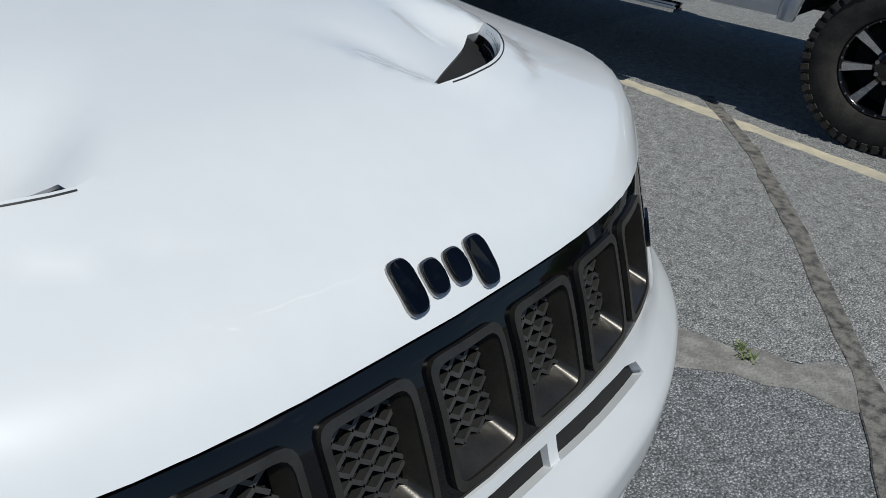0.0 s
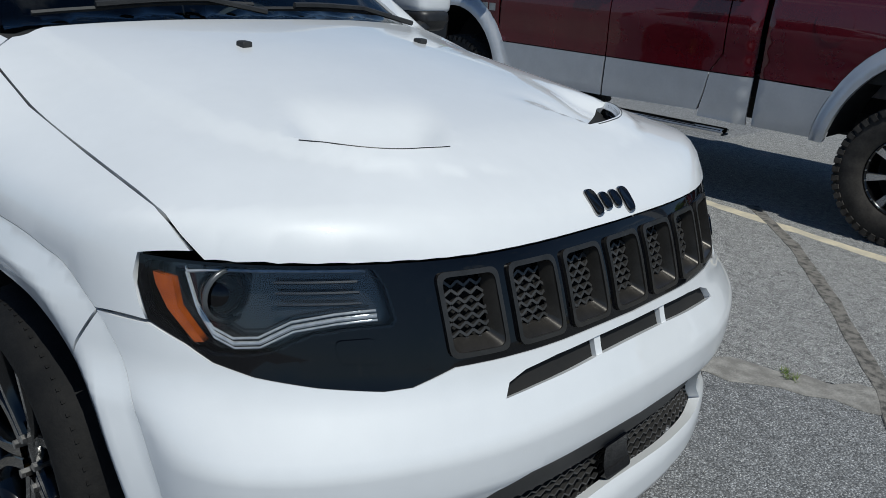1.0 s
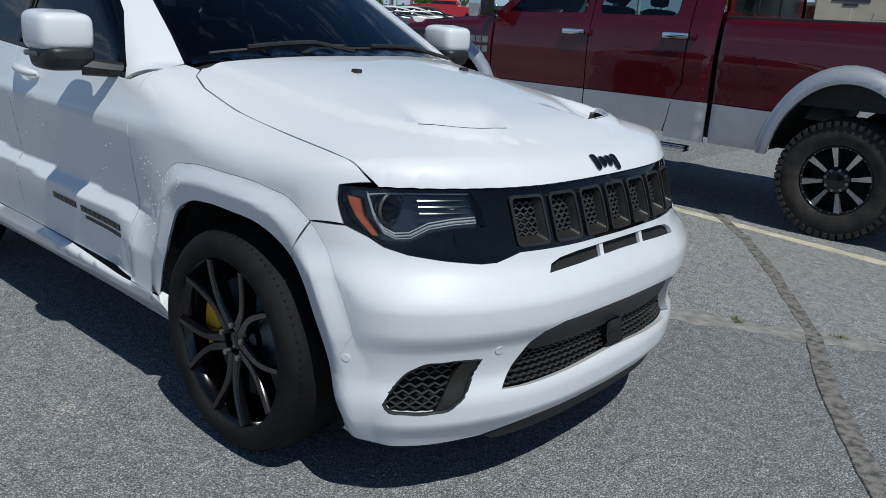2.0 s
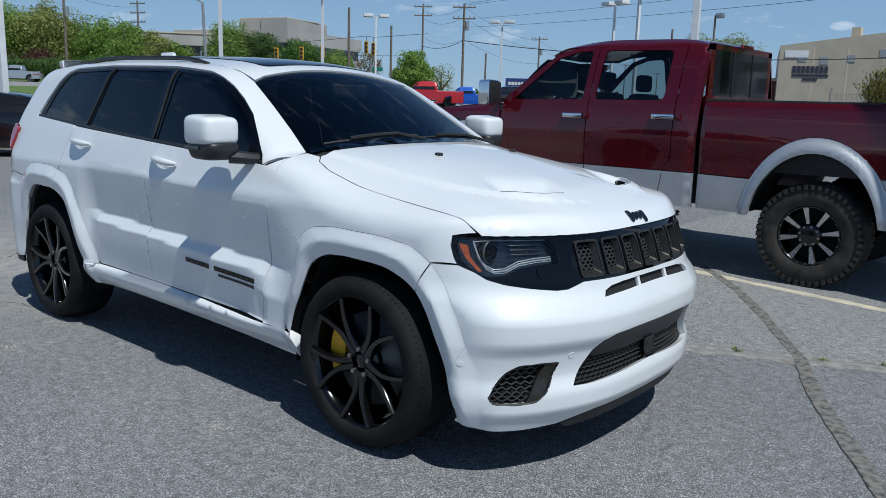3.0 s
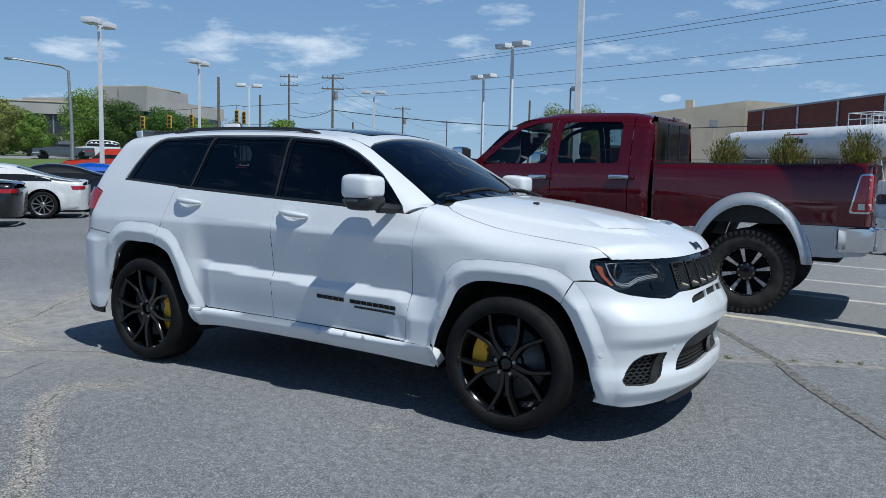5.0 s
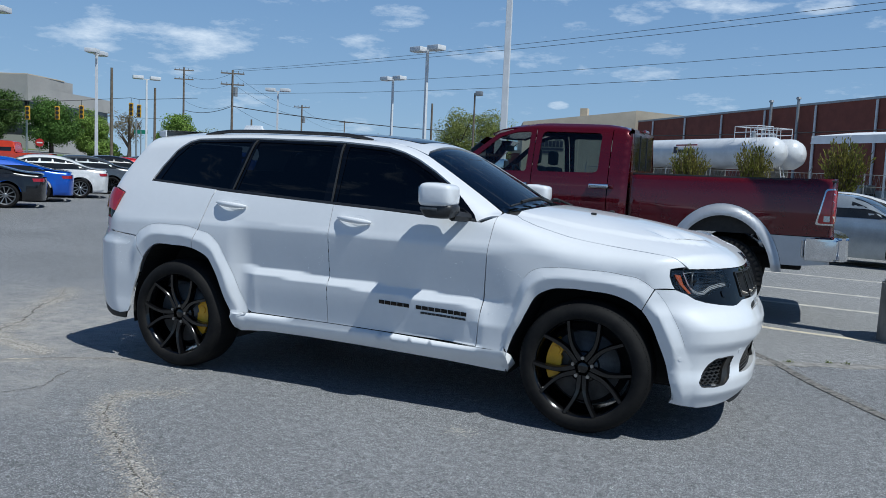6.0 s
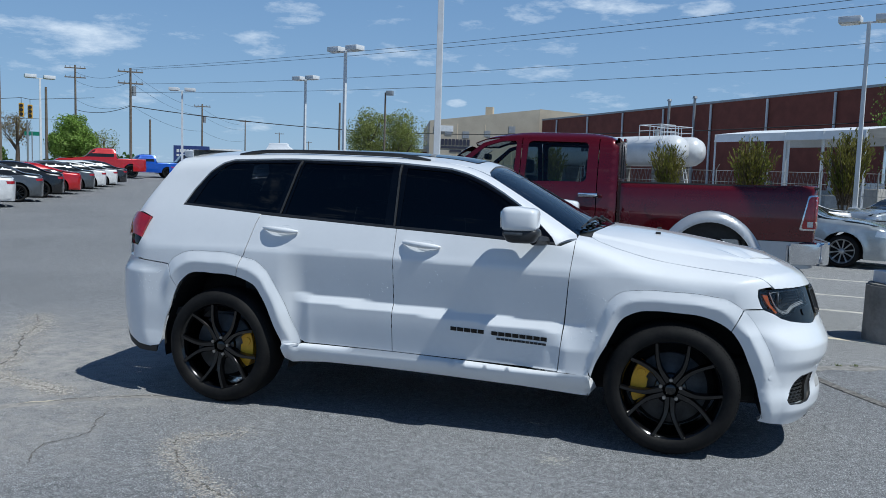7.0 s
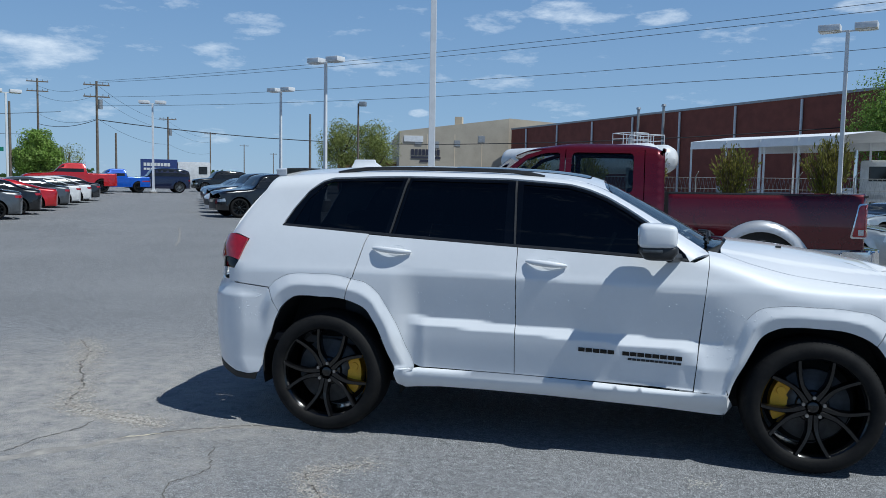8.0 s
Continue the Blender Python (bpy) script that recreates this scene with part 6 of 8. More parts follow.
def strip(name, pts, width, material, z, label, category, wobble=0.0, seed=1, raise_by=0.004):
    """A thin band along points on the ground."""
    rnd = random.Random(seed)
    line = []
    for p, q in zip(pts, pts[1:]):
        k = max(1, int(math.dist(p, q) / 0.09)) if wobble and p[1] < 10 else 4
        line += [(p[0] + (q[0] - p[0]) * i / k, p[1] + (q[1] - p[1]) * i / k) for i in range(k)]
    line.append(pts[-1])
    bm = bmesh.new()
    rows = []
    for i, p in enumerate(line):
        a, b = line[max(i - 1, 0)], line[min(i + 1, len(line) - 1)]
        d = Vector((b[0] - a[0], b[1] - a[1], 0)).normalized()
        nrm = Vector((-d.y, d.x, 0))
        sh = rnd.uniform(-wobble, wobble)
        w = width * (1 + min(wobble * 45, 0.35) * rnd.uniform(-1, 1)) / 2
        c = Vector((p[0], p[1], z + rise(*p))) + nrm * sh
        rows.append([bm.verts.new(c + nrm * (w + 0.004) - Vector((0, 0, raise_by))), bm.verts.new(c + nrm * w), bm.verts.new(c - nrm * w), bm.verts.new(c - nrm * (w + 0.004) - Vector((0, 0, raise_by)))])
    for a, b in zip(rows, rows[1:]):
        for k in range(3):
            bm.faces.new((a[k], a[k + 1], b[k + 1], b[k]))
    return tagged(part(name, bm, material), label, category, kind="structure")


# lighter slab beyond the joint, joint, sealed crack, painted lines
bm = bmesh.new()
slab = [(-0.4, 0.61), (2.13, 1.70), (2.94, 2.05), (6.0, 3.35), (26, 12), (26, 16), (-0.4, 16)]
f = bm.faces.new([bm.verts.new((x, y, 0.004)) for x, y in slab])
tagged(part("pavement", bm, SLAB), "lighter old asphalt beyond a joint", "pavement", kind="structure")
strip("trim_joint", [(-0.4, 0.53), (2.13, 1.62), (2.94, 1.97), (6.0, 3.28), (12, 5.85)], 0.17, JOINT, 0.0055, "pale concrete joint strip with weeds", "joint", 0.008, 3)
strip("trim_crack", [(0.9, 4.1), (1.45, 3.45), (1.95, 2.7), (2.25, 2.2), (2.5, 1.78), (2.75, 1.2), (3.05, 0.65), (3.4, 0.02), (3.9, -0.9), (4.6, -2.0)], 0.075, SEAL, 0.0072, "dark sealed crack in asphalt", "crack", 0.003, 5)
strip("trim_line", [(-3.0, 4.55), (1.0, 3.82), (2.68, 3.52), (4.4, 3.2)], 0.10, YLINE, 0.0064, "worn pale parking line", "line", 0.006, 7)
for k, (x0, y0, x1, y1) in enumerate(((0.5, 7.62, 5.5, 6.85), (0.9, 9.9, 5.9, 9.0), (3.0, 12.6, 9.5, 11.5), (4.0, 15.4, 10, 14.4), (1.2, 5.9, 4.6, 5.35))):
    strip("trim_line", [(x0, y0), (x1, y1)], 0.10, LINE, 0.0064, "worn white parking line", "line", 0.004, 20 + k)


def fissure(pts, width, material, seed, label, z=0.0026):
    """A ragged break in the asphalt that wanders and opens and closes."""
    rnd = random.Random(seed)
    line = []
    for p, q in zip(pts, pts[1:]):
        k = max(2, int(math.dist(p, q) / 0.022))
        line += [(p[0] + (q[0] - p[0]) * i / k, p[1] + (q[1] - p[1]) * i / k) for i in range(k)]
    line.append(pts[-1])
    verts, faces, drift = [], [], 0.0
    for i, p in enumerate(line):
        a, b = line[max(i - 1, 0)], line[min(i + 1, len(line) - 1)]
        d = Vector((b[0] - a[0], b[1] - a[1])).normalized()
        drift = drift * 0.86 + rnd.uniform(-0.012, 0.012)
        w = width * rnd.uniform(0.15, 1.0) * min(1, i / 6, (len(line) - 1 - i) / 6)
        c = Vector(p) + Vector((-d.y, d.x)) * drift
        n = Vector((-d.y, d.x)) * (w / 2 + 0.0006)
        verts += [(c.x + n.x, c.y + n.y, z), (c.x - n.x, c.y - n.y, z)]
        if i:
            faces.append((2 * i - 2, 2 * i - 1, 2 * i + 1, 2 * i))
    return tagged(put("trim_crack", verts, faces, material, smooth=False), label, "crack", kind="structure")


GAP = mat("open_crack", (0.06, 0.056, 0.05), 0.95, second=(0.16, 0.147, 0.13), scale=40, bump=0.5, bump_scale=140)
CRACK_A = [(-4.9, 1.2), (-4.42, 0.73), (-4.2, 0.28), (-3.66, -0.4), (-3.43, -0.85), (-3.12, -1.0), (-2.81, -1.04), (-2.55, -1.12)]
CRACK_B = [(-0.95, -1.42), (-1.29, -1.68), (-1.08, -1.97), (-0.82, -2.18), (-0.52, -2.40), (-0.2, -2.62), (0.04, -2.83), (0.25, -3.1)]
fissure(CRACK_A, 0.03, GAP, 9, "crumbled crack in asphalt")
fissure([(-3.02, -1.1), (-3.0, -1.3), (-3.09, -1.59), (-3.11, -1.83), (-3.3, -2.1)], 0.012, GAP, 10, "thin crack in asphalt")
fissure([(-2.0, -1.35), (-1.8, -1.75), (-1.9, -2.0), (-1.72, -2.3)], 0.009, GAP, 12, "thin crack in asphalt")
fissure([(-2.62, -1.4), (-2.3, -1.16), (-2.04, -0.98), (-1.74, -0.90), (-1.45, -0.86)], 0.014, GAP, 13, "thin crack along a pale joint")
fissure(CRACK_B, 0.022, GAP, 14, "crumbled crack in asphalt")
strip("trim_line", [(-4.2, -2.9), (-3.6, -2.42), (-3.02, -1.93), (-2.59, -1.46), (-2.24, -1.14), (-2.04, -0.99), (-1.74, -0.93), (-1.5, -0.9)], 0.085, DUSTY, 0.0018, "pale crumbling joint", "joint", 0.022, 11, 0.0014)
fissure([(-2.62, -1.46), (-2.5, -1.36), (-2.4, -1.28)], 0.045, YLINE, 15, "scrap of old line paint", 0.0034)
for k in range(7):
    y0 = 12 + 11 * k
    strip("trim_line", [(-10.5 - 5.2 * k, y0), (-14 - 6.5 * k, y0 + 6)], 0.05, JOINT, 0.008, "thin pale crack in asphalt", "crack", 0.05, 30 + k)


def grit(name, cx, cy, spread_x, spread_y, count, size, material, seed, label):
    rnd = random.Random(seed)
    verts, faces = [], []
    for _ in range(count):
        x, y, s = cx + rnd.gauss(0, spread_x), cy + rnd.gauss(0, spread_y), size * rnd.uniform(0.4, 1.3)
        k = len(verts)
        verts += [(x + s * math.cos(a), y + s * math.sin(a) * rnd.uniform(0.6, 1), 0.002) for a in (0, 2.1, 4.2)] + [(x, y, s * 0.7)]
        faces += [(k, k + 1, k + 3), (k + 1, k + 2, k + 3), (k + 2, k, k + 3)]
    return tagged(put(name, verts, faces, material, smooth=False), label, "gravel", kind="stuff")


CHIPS = mat("pale_stone_chips", (0.55, 0.52, 0.47), 0.85, second=(0.30, 0.28, 0.25), scale=30)
seed = 50
for path, spread, count, size in ((CRACK_A, 0.05, 520, 0.0085), (CRACK_B, 0.032, 480, 0.0075)):
    for p, q in zip(path, path[1:]):
        for u in (0.17, 0.5, 0.83):
            seed += 1
            for material, share in ((DIRT, 0.5), (CHIPS, 0.5)):
                grit("loose_gravel", p[0] + (q[0] - p[0]) * u, p[1] + (q[1] - p[1]) * u, spread + abs(q[0] - p[0]) * 0.1, spread + abs(q[1] - p[1]) * 0.1, int(count * share / 2), size, material, seed * 2 + (material is DIRT), "loose gravel crumbs along a crack")
grit("loose_gravel", -2.15, -1.25, 0.42, 0.28, 420, 0.007, CHIPS, 2, "loose gravel crumbs on asphalt")
grit("loose_gravel", -1.35, -0.95, 0.12, 0.07, 260, 0.006, CHIPS, 3, "pale crumbs on asphalt")
grit("loose_gravel", -1.6, -2.0, 1.0, 0.5, 900, 0.005, CHIPS, 4, "scattered grit on asphalt")
grit("loose_gravel", 0.84, -1.24, 0.05, 0.04, 160, 0.006, LINE, 6, "pale crumbs on asphalt")
grit("loose_gravel", 1.0, -2.5, 3.0, 1.6, 4500, 0.0038, CHIPS, 8, "scattered grit on asphalt")
grit("loose_gravel", 3.4, 0.2, 1.0, 1.3, 1500, 0.0032, CHIPS, 9, "scattered grit on asphalt")
grit("loose_gravel", -3.0, -2.0, 1.4, 1.4, 2500, 0.0045, CHIPS, 10, "scattered grit on asphalt")
grit("loose_gravel", 0.5, -2.8, 2.6, 1.4, 2500, 0.0042, SEAL, 12, "scattered dark grit on asphalt")

WEED = mat("weed_green", (0.10, 0.16, 0.03), 0.6, second=(0.20, 0.22, 0.06), scale=30)


def weed(x, y, seed):
    rnd = random.Random(seed)
    verts, faces = [], []
    for _ in range(26):
        a, r, h = rnd.uniform(0, 6.28), rnd.uniform(0.008, 0.03), rnd.uniform(0.008, 0.03)
        px, py, w = x + rnd.gauss(0, 0.02), y + rnd.gauss(0, 0.012), 0.003
        k = len(verts)
        verts += [(px - w * math.sin(a), py + w * math.cos(a), 0.008), (px + w * math.sin(a), py - w * math.cos(a), 0.008), (px + r * math.cos(a), py + r * math.sin(a), 0.008 + h)]
        faces.append((k, k + 1, k + 2))
    return tagged(put("weed", verts, faces, WEED, smooth=False), "small green weed in a pavement joint", "weed")


for k, (x, y) in enumerate(((2.13, 1.69), (2.16, 1.66), (2.9, 2.03), (3.05, 2.07), (2.6, 1.86), (3.4, 2.22))):
    weed(x, y, 40 + k)

# ---- lamp posts, poles, wires ----
POLE_WHITE = mat("white_pole_paint", (0.74, 0.75, 0.76), 0.45, second=(0.64, 0.65, 0.66), scale=3)
CONCRETE = mat("weathered_concrete", (0.30, 0.28, 0.25), 0.9, second=(0.17, 0.16, 0.14), scale=3, detail=7, bump=0.5, bump_scale=40)
WOOD_POLE = mat("weathered_pole_wood", (0.13, 0.10, 0.075), 0.9, second=(0.20, 0.165, 0.13), scale=5, bump=0.3)
GREYMETAL = mat("galvanised_steel", (0.40, 0.41, 0.42), 0.5, 0.6, second=(0.30, 0.31, 0.32), scale=6)
CABLE = mat("black_cable", (0.02, 0.02, 0.022), 0.7)
LAMPGLASS = mat("lamp_glass", (0.55, 0.57, 0.58), 0.2, second=(0.45, 0.47, 0.48), scale=8)


def lamp_post(x, y, h, heads=2, face=0.0, base=0.75, width=0.16, radius=0.3):
    post = thing("lamp_post", pose(x, y, 0, 0, 0, face), "tall white lamp post with box heads on a concrete base", "lamp post", "lot lamp posts")
    bm = bmesh.new()
    cyl(bm, (0, 0, -0.01), (0, 0, base), radius, radius * 0.98, 28)
    bmesh.ops.bevel(bm, geom=[e for e in bm.edges if abs(e.verts[0].co.z - base) < 0.01 and abs(e.verts[1].co.z - base) < 0.01], offset=0.02, segments=2, affect="EDGES")
    part("base", bm, CONCRETE, post, smooth=True)
    bm = bmesh.new()
    box(bm, -width * 1.15, width * 1.15, -width * 1.15, width * 1.15, base, base + width * 0.7, 0.01)
    part("base_cover", bm, POLE_WHITE, post)
    bm = bmesh.new()
    box(bm, -width / 2, width / 2, -width / 2, width / 2, base, h, 0.012)
    for v in bm.verts:
        if v.co.z > h - 0.5:
            v.co.x *= 0.75
            v.co.y *= 0.75
    part("pole", bm, POLE_WHITE, post)
    if heads:
        bm = bmesh.new()
        box(bm, -0.55, 0.55, -0.03, 0.03, h - 0.06, h, 0.01)
        part("arm", bm, POLE_WHITE, post)
    for s in [-1, 1][:heads]:
        bm = bmesh.new()
        box(bm, s * 0.24, s * 0.98, -0.3, 0.3, h - 0.02, h + 0.21, 0.02)
        head = part("lamp_head", bm, POLE_WHITE, post, smooth=True)
        bm = bmesh.new()
        box(bm, s * 0.34, s * 0.92, -0.24, 0.24, h - 0.045, h - 0.015)
        part("lens", bm, LAMPGLASS, head)
    return post


for x, y, face in ((-14.4, 31.8, -20), (-22.0, 43.2, -20), (-35.8, 50.0, 20), (-28.7, 18.9, 114), (-35.0, 30.5, 114), (-42.0, 42.0, 50), (7.95, 26.8, -20)):
    lamp_post(x, y, 7.55, 2, face)
lamp_post(-5.53, 18.05, 10.4, 2, 10, width=0.2)
lamp_post(-17.3, 4.96, 8.3, 2, 10)
lamp_post(3.77, 3.58, 9.0, 2, 20, base=0.60, width=0.18, radius=0.355)


def utility_pole(x, y, h, arms=1, face=30, r=0.14, z0=0.0, can=False):
    pole = thing("utility_pole", pose(x, y, z0, 0, 0, face), "weathered wooden utility pole with crossarms", "utility pole", "utility poles")
    bm = bmesh.new()
    cyl(bm, (0, 0, -0.05), (0, 0, h), r, r * 0.7, 10)
    part("post", bm, WOOD_POLE, pole, smooth=True)
    for k in range(arms):
        z = h - 0.35 - 1.1 * k
        bm = bmesh.new()
        box(bm, -1.15, 1.15, -0.05, 0.05, z - 0.06, z + 0.06)
        arm = part("crossarm", bm, WOOD_POLE, pole)
        bm = bmesh.new()
        for t in (-1.05, -0.55, 0.55, 1.05):
            cyl(bm, (t, 0, z + 0.06), (t, 0, z + 0.24), 0.035, 0.05, 6)
        part("insulators", bm, GREYMETAL, arm)
    if can:
        bm = bmesh.new()
        cyl(bm, (0.32, 0, h - 2.6), (0.32, 0, h - 1.7), 0.2, 0.2, 12)
        part("transformer", bm, GREYMETAL, pole, smooth=True)
    return pole


for x, y, h, arms, face, can in ((-49.2, 61.5, 10.9, 2, 35, True), (-67.0, 75.0, 13.2, 2, 35, False), (-73.1, 32.2, 10.6, 1, 20, True), (-92.0, 50.0, 12.3, 3, 20, False), (-63.3, 96.0, 10.6, 1, 40, True), (-82.9, 142.5, 11.6, 1, 40, False),
                                 (-99.8, 190.1, 11.6, 1, 40, False), (-110, 229.7, 11, 1, 40, False), (-50.75, 47.25, 9.2, 0, 0, False), (-55.0, 57.0, 8.6, 0, 0, False), (-34.2, 77.4, 9.2, 0, 0, False), (-57.4, 75.9, 7.0, 0, 0, False)):
    utility_pole(x, y, h, arms, face, 0.15, 0.0, can)


def wire(pts, sag, r=0.014, label="thin black overhead wire"):
    bm = bmesh.new()
    line = []
    for p, q in zip(pts, pts[1:]):
        p, q = Vector(p), Vector(q)
        line += [p.lerp(q, k / 12) - Vector((0, 0, sag * 4 * (k / 12) * (1 - k / 12))) for k in range(12)]
    line.append(Vector(pts[-1]))
    tube(bm, line, r, 4)
    return tagged(part("overhead_wire", bm, CABLE), label, "wire", "overhead wires")


R1, R2 = (-49.2, 61.5), (62.0, 9.0)
for z0, z1, sag, r in ((10.9, 11.2, 1.2, 0.013), (10.75, 10.9, 1.3, 0.013), (9.4, 9.4, 1.5, 0.012), (8.6, 8.4, 1.5, 0.013)):
    wire([(*R1, z0), (*R2, z1)], sag, r)
wire([(*R1, 7.3), (-14, 76.0, 6.0), (40, 52.0, 8.6)], 0.8, 0.04, "thick black overhead cable")
wire([(*R1, 7.3), (-67.0, 75.0, 8.0)], 0.5, 0.03)
for z in (10.6, 9.6, 7.4):
    wire([(-67.0, 75.0, z + 1.8), (*R1, z), (-63.3, 96.0, z - 0.6), (-82.9, 142.5, z)], 0.7, 0.014)
wire([(-73.1, 32.2, 10.2), (-92.0, 50.0, 11.6)], 0.5, 0.016)
wire([(-73.1, 32.2, 9.5), (-60, -10, 9.5)], 0.6, 0.03)
wire([(-67.0, 75.0, 6.8), (-75, 40, 6.2)], 0.4, 0.02)

# street light on a bent steel arm
sl = thing("street_lamp", pose(-46.0, 29.4, 0), "grey steel street lamp with a long bent arm", "street lamp")
bm = bmesh.new()
tube(bm, [(0, 0, 0), (0, 0, 4), (-0.05, -0.1, 7.5), (-0.3, -0.5, 7.75), (-1.86, -2.9, 8.05)], [0.13, 0.11, 0.09, 0.07, 0.05], 8)
part("pole", bm, GREYMETAL, sl, smooth=True)
bm = bmesh.new()
box(bm, -2.3, -1.8, -3.15, -2.75, 7.98, 8.12, 0.04)
part("lamp_head", bm, GREYMETAL, sl, smooth=True)
fl = thing("flood_lamp_post", pose(-22.9, 61.0, 0), "thin wooden post with a flood lamp", "lamp post")
bm = bmesh.new()
cyl(bm, (0, 0, 0), (0, 0, 8.6), 0.1, 0.08, 8)
part("post", bm, WOOD_POLE, fl, smooth=True)
bm = bmesh.new()
box(bm, 0.1, 0.7, -0.2, 0.2, 8.35, 8.75, 0.05)
part("lamp_head", bm, GREYMETAL, fl, smooth=True)

# traffic lights and signs
SIGNAL = mat("signal_yellow", (0.72, 0.38, 0.01), 0.4, second=(0.62, 0.32, 0.01), scale=9)
GREEN_SIGN = mat("green_sign", (0.02, 0.22, 0.14), 0.4, second=(0.02, 0.18, 0.12), scale=5)
RED_SIGN = mat("red_sign", (0.50, 0.02, 0.02), 0.4, second=(0.4, 0.02, 0.02), scale=5)
LIGHTS = ((-55.0, 42.5, 4.95), (-53.6, 44.2, 5.1), (-52.35, 45.55, 5.3), (-49.65, 48.35, 5.8), (-49.2, 48.8, 5.7))
for x, y, z in LIGHTS:
    sig = thing("traffic_light", pose(x, y, z, 0, 0, 40), "yellow traffic light hanging from a cable", "traffic light", "traffic lights")
    bm = bmesh.new()
    box(bm, -0.18, 0.18, -0.12, 0.12, -0.55, 0.55, 0.03)
    part("housing", bm, SIGNAL, sig)
    for k in (-0.35, 0.0, 0.35):
        bm = bmesh.new()
        cyl(bm, (0, -0.125, k), (0, -0.2, k), 0.13, 0.14, 12)
        part("visor", bm, SATIN, sig)
    bm = bmesh.new()
    cyl(bm, (0, 0, 0.55), (0, 0, 1.0), 0.02)
    part("hanger", bm, CABLE, sig)
wire([(-58.5, 38.0, 5.7)] + [(x, y, z + 0.99) for x, y, z in LIGHTS] + [(-46, 52.5, 7.2)], 0.0, 0.02)
for x, y, h in ((-55.6, 42.9, 4.4), (-49.4, 48.7, 5.0)):
    bm = bmesh.new()
    cyl(bm, (x, y, 0), (x, y, h), 0.09, 0.07, 8)
    tagged(part("signal_post", bm, GREYMETAL, smooth=True), "slim grey signal post by the road", "post")
sg = thing("stop_sign", pose(-50.6, 39.9, 0, 0, 0, 40), "red octagonal road sign on a steel post", "sign")
bm = bmesh.new()
cyl(bm, (0, 0, 0), (0, 0, 2.2), 0.04)
part("post", bm, GREYMETAL, sg)
bm = bmesh.new()
cyl(bm, (0, -0.03, 2.5), (0, -0.05, 2.5), 0.32, 0.32, 8)
part("plate", bm, RED_SIGN, sg)
bm = bmesh.new()
box(bm, -0.2, 0.2, -0.06, -0.052, 2.45, 2.55)
part("lettering_bar", bm, POLE_WHITE, sg)
st = thing("street_sign", pose(-52.2, 52.2, 0, 0, 0, 30), "green street name sign on a post", "sign")
bm = bmesh.new()
cyl(bm, (0, 0, 0), (0, 0, 4.2), 0.05)
part("post", bm, GREYMETAL, st)
bm = bmesh.new()
box(bm, -0.6, 0.6, -0.02, 0.02, 3.9, 4.25)
part("plate", bm, GREEN_SIGN, st)

# ---- buildings, banks, trees ----
TAN = mat("tan_metal_wall", (0.44, 0.39, 0.31), 0.7, second=(0.38, 0.335, 0.265), scale=0.6, bump=0.1, bump_scale=8)
TAN_LIGHT = mat("pale_roof_metal", (0.62, 0.52, 0.38), 0.6, second=(0.54, 0.45, 0.33), scale=0.8)
BRICK = mat("red_brown_brick", (0.215, 0.066, 0.046), 0.85, second=(0.165, 0.050, 0.036), scale=1.3, detail=8, bump=0.3, bump_scale=14)
OFFICE = mat("office_concrete", (0.42, 0.40, 0.37), 0.8, second=(0.36, 0.345, 0.32), scale=0.4, bump=0.1, bump_scale=6)
OFFICE_GLASS = mat("dark_office_glass", (0.03, 0.035, 0.04), 0.15, second=(0.05, 0.055, 0.06), scale=0.5)
GRASS = mat("spring_grass", (0.085, 0.145, 0.026), 0.9, second=(0.13, 0.18, 0.045), scale=0.5, detail=8, bump=0.6, bump_scale=12)
DRY = mat("dry_grass", (0.30, 0.24, 0.12), 0.9, second=(0.20, 0.19, 0.08), scale=0.8, detail=8, bump=0.6, bump_scale=14)
BARK = mat("bark", (0.085, 0.065, 0.05), 0.9, second=(0.13, 0.10, 0.08), scale=6, bump=0.4)
TANK = mat("white_tank_paint", (0.74, 0.75, 0.76), 0.35, second=(0.62, 0.63, 0.64), scale=1.2, coat=0.2)
SHED = mat("white_shed_metal", (0.82, 0.83, 0.84), 0.5, second=(0.72, 0.73, 0.74), scale=1.5)
INK = mat("dark_sign_paint", (0.03, 0.03, 0.05), 0.5)
MAROON = mat("maroon_sign_paint", (0.25, 0.02, 0.05), 0.5)


def leaf_mat(name, a, b):
    m = mat(name, a, 0.6, second=b, scale=1.2, detail=2, spec=0.25)
    n, l = m.node_tree.nodes, m.node_tree.links
    info, hsv, rng = n.new("ShaderNodeNewGeometry"), n.new("ShaderNodeHueSaturation"), n.new("ShaderNodeMapRange")
    rng.inputs["To Min"].default_value, rng.inputs["To Max"].default_value = 0.6, 1.45
    bs = n["Principled BSDF"]
    old = bs.inputs["Base Color"].links[0].from_socket
    l.new(info.outputs["Random Per Island"], rng.inputs["Value"])
    l.new(rng.outputs["Result"], hsv.inputs["Value"])
    l.new(old, hsv.inputs["Color"])
    l.new(hsv.outputs["Color"], bs.inputs["Base Color"])
    thin, both = n.new("ShaderNodeBsdfTranslucent"), n.new("ShaderNodeMixShader")
    both.inputs["Fac"].default_value = 0.38
    l.new(hsv.outputs["Color"], thin.inputs["Color"])
    l.new(bs.outputs[0], both.inputs[1])
    l.new(thin.outputs[0], both.inputs[2])
    l.new(both.outputs[0], n["Material Output"].inputs["Surface"])
    return m


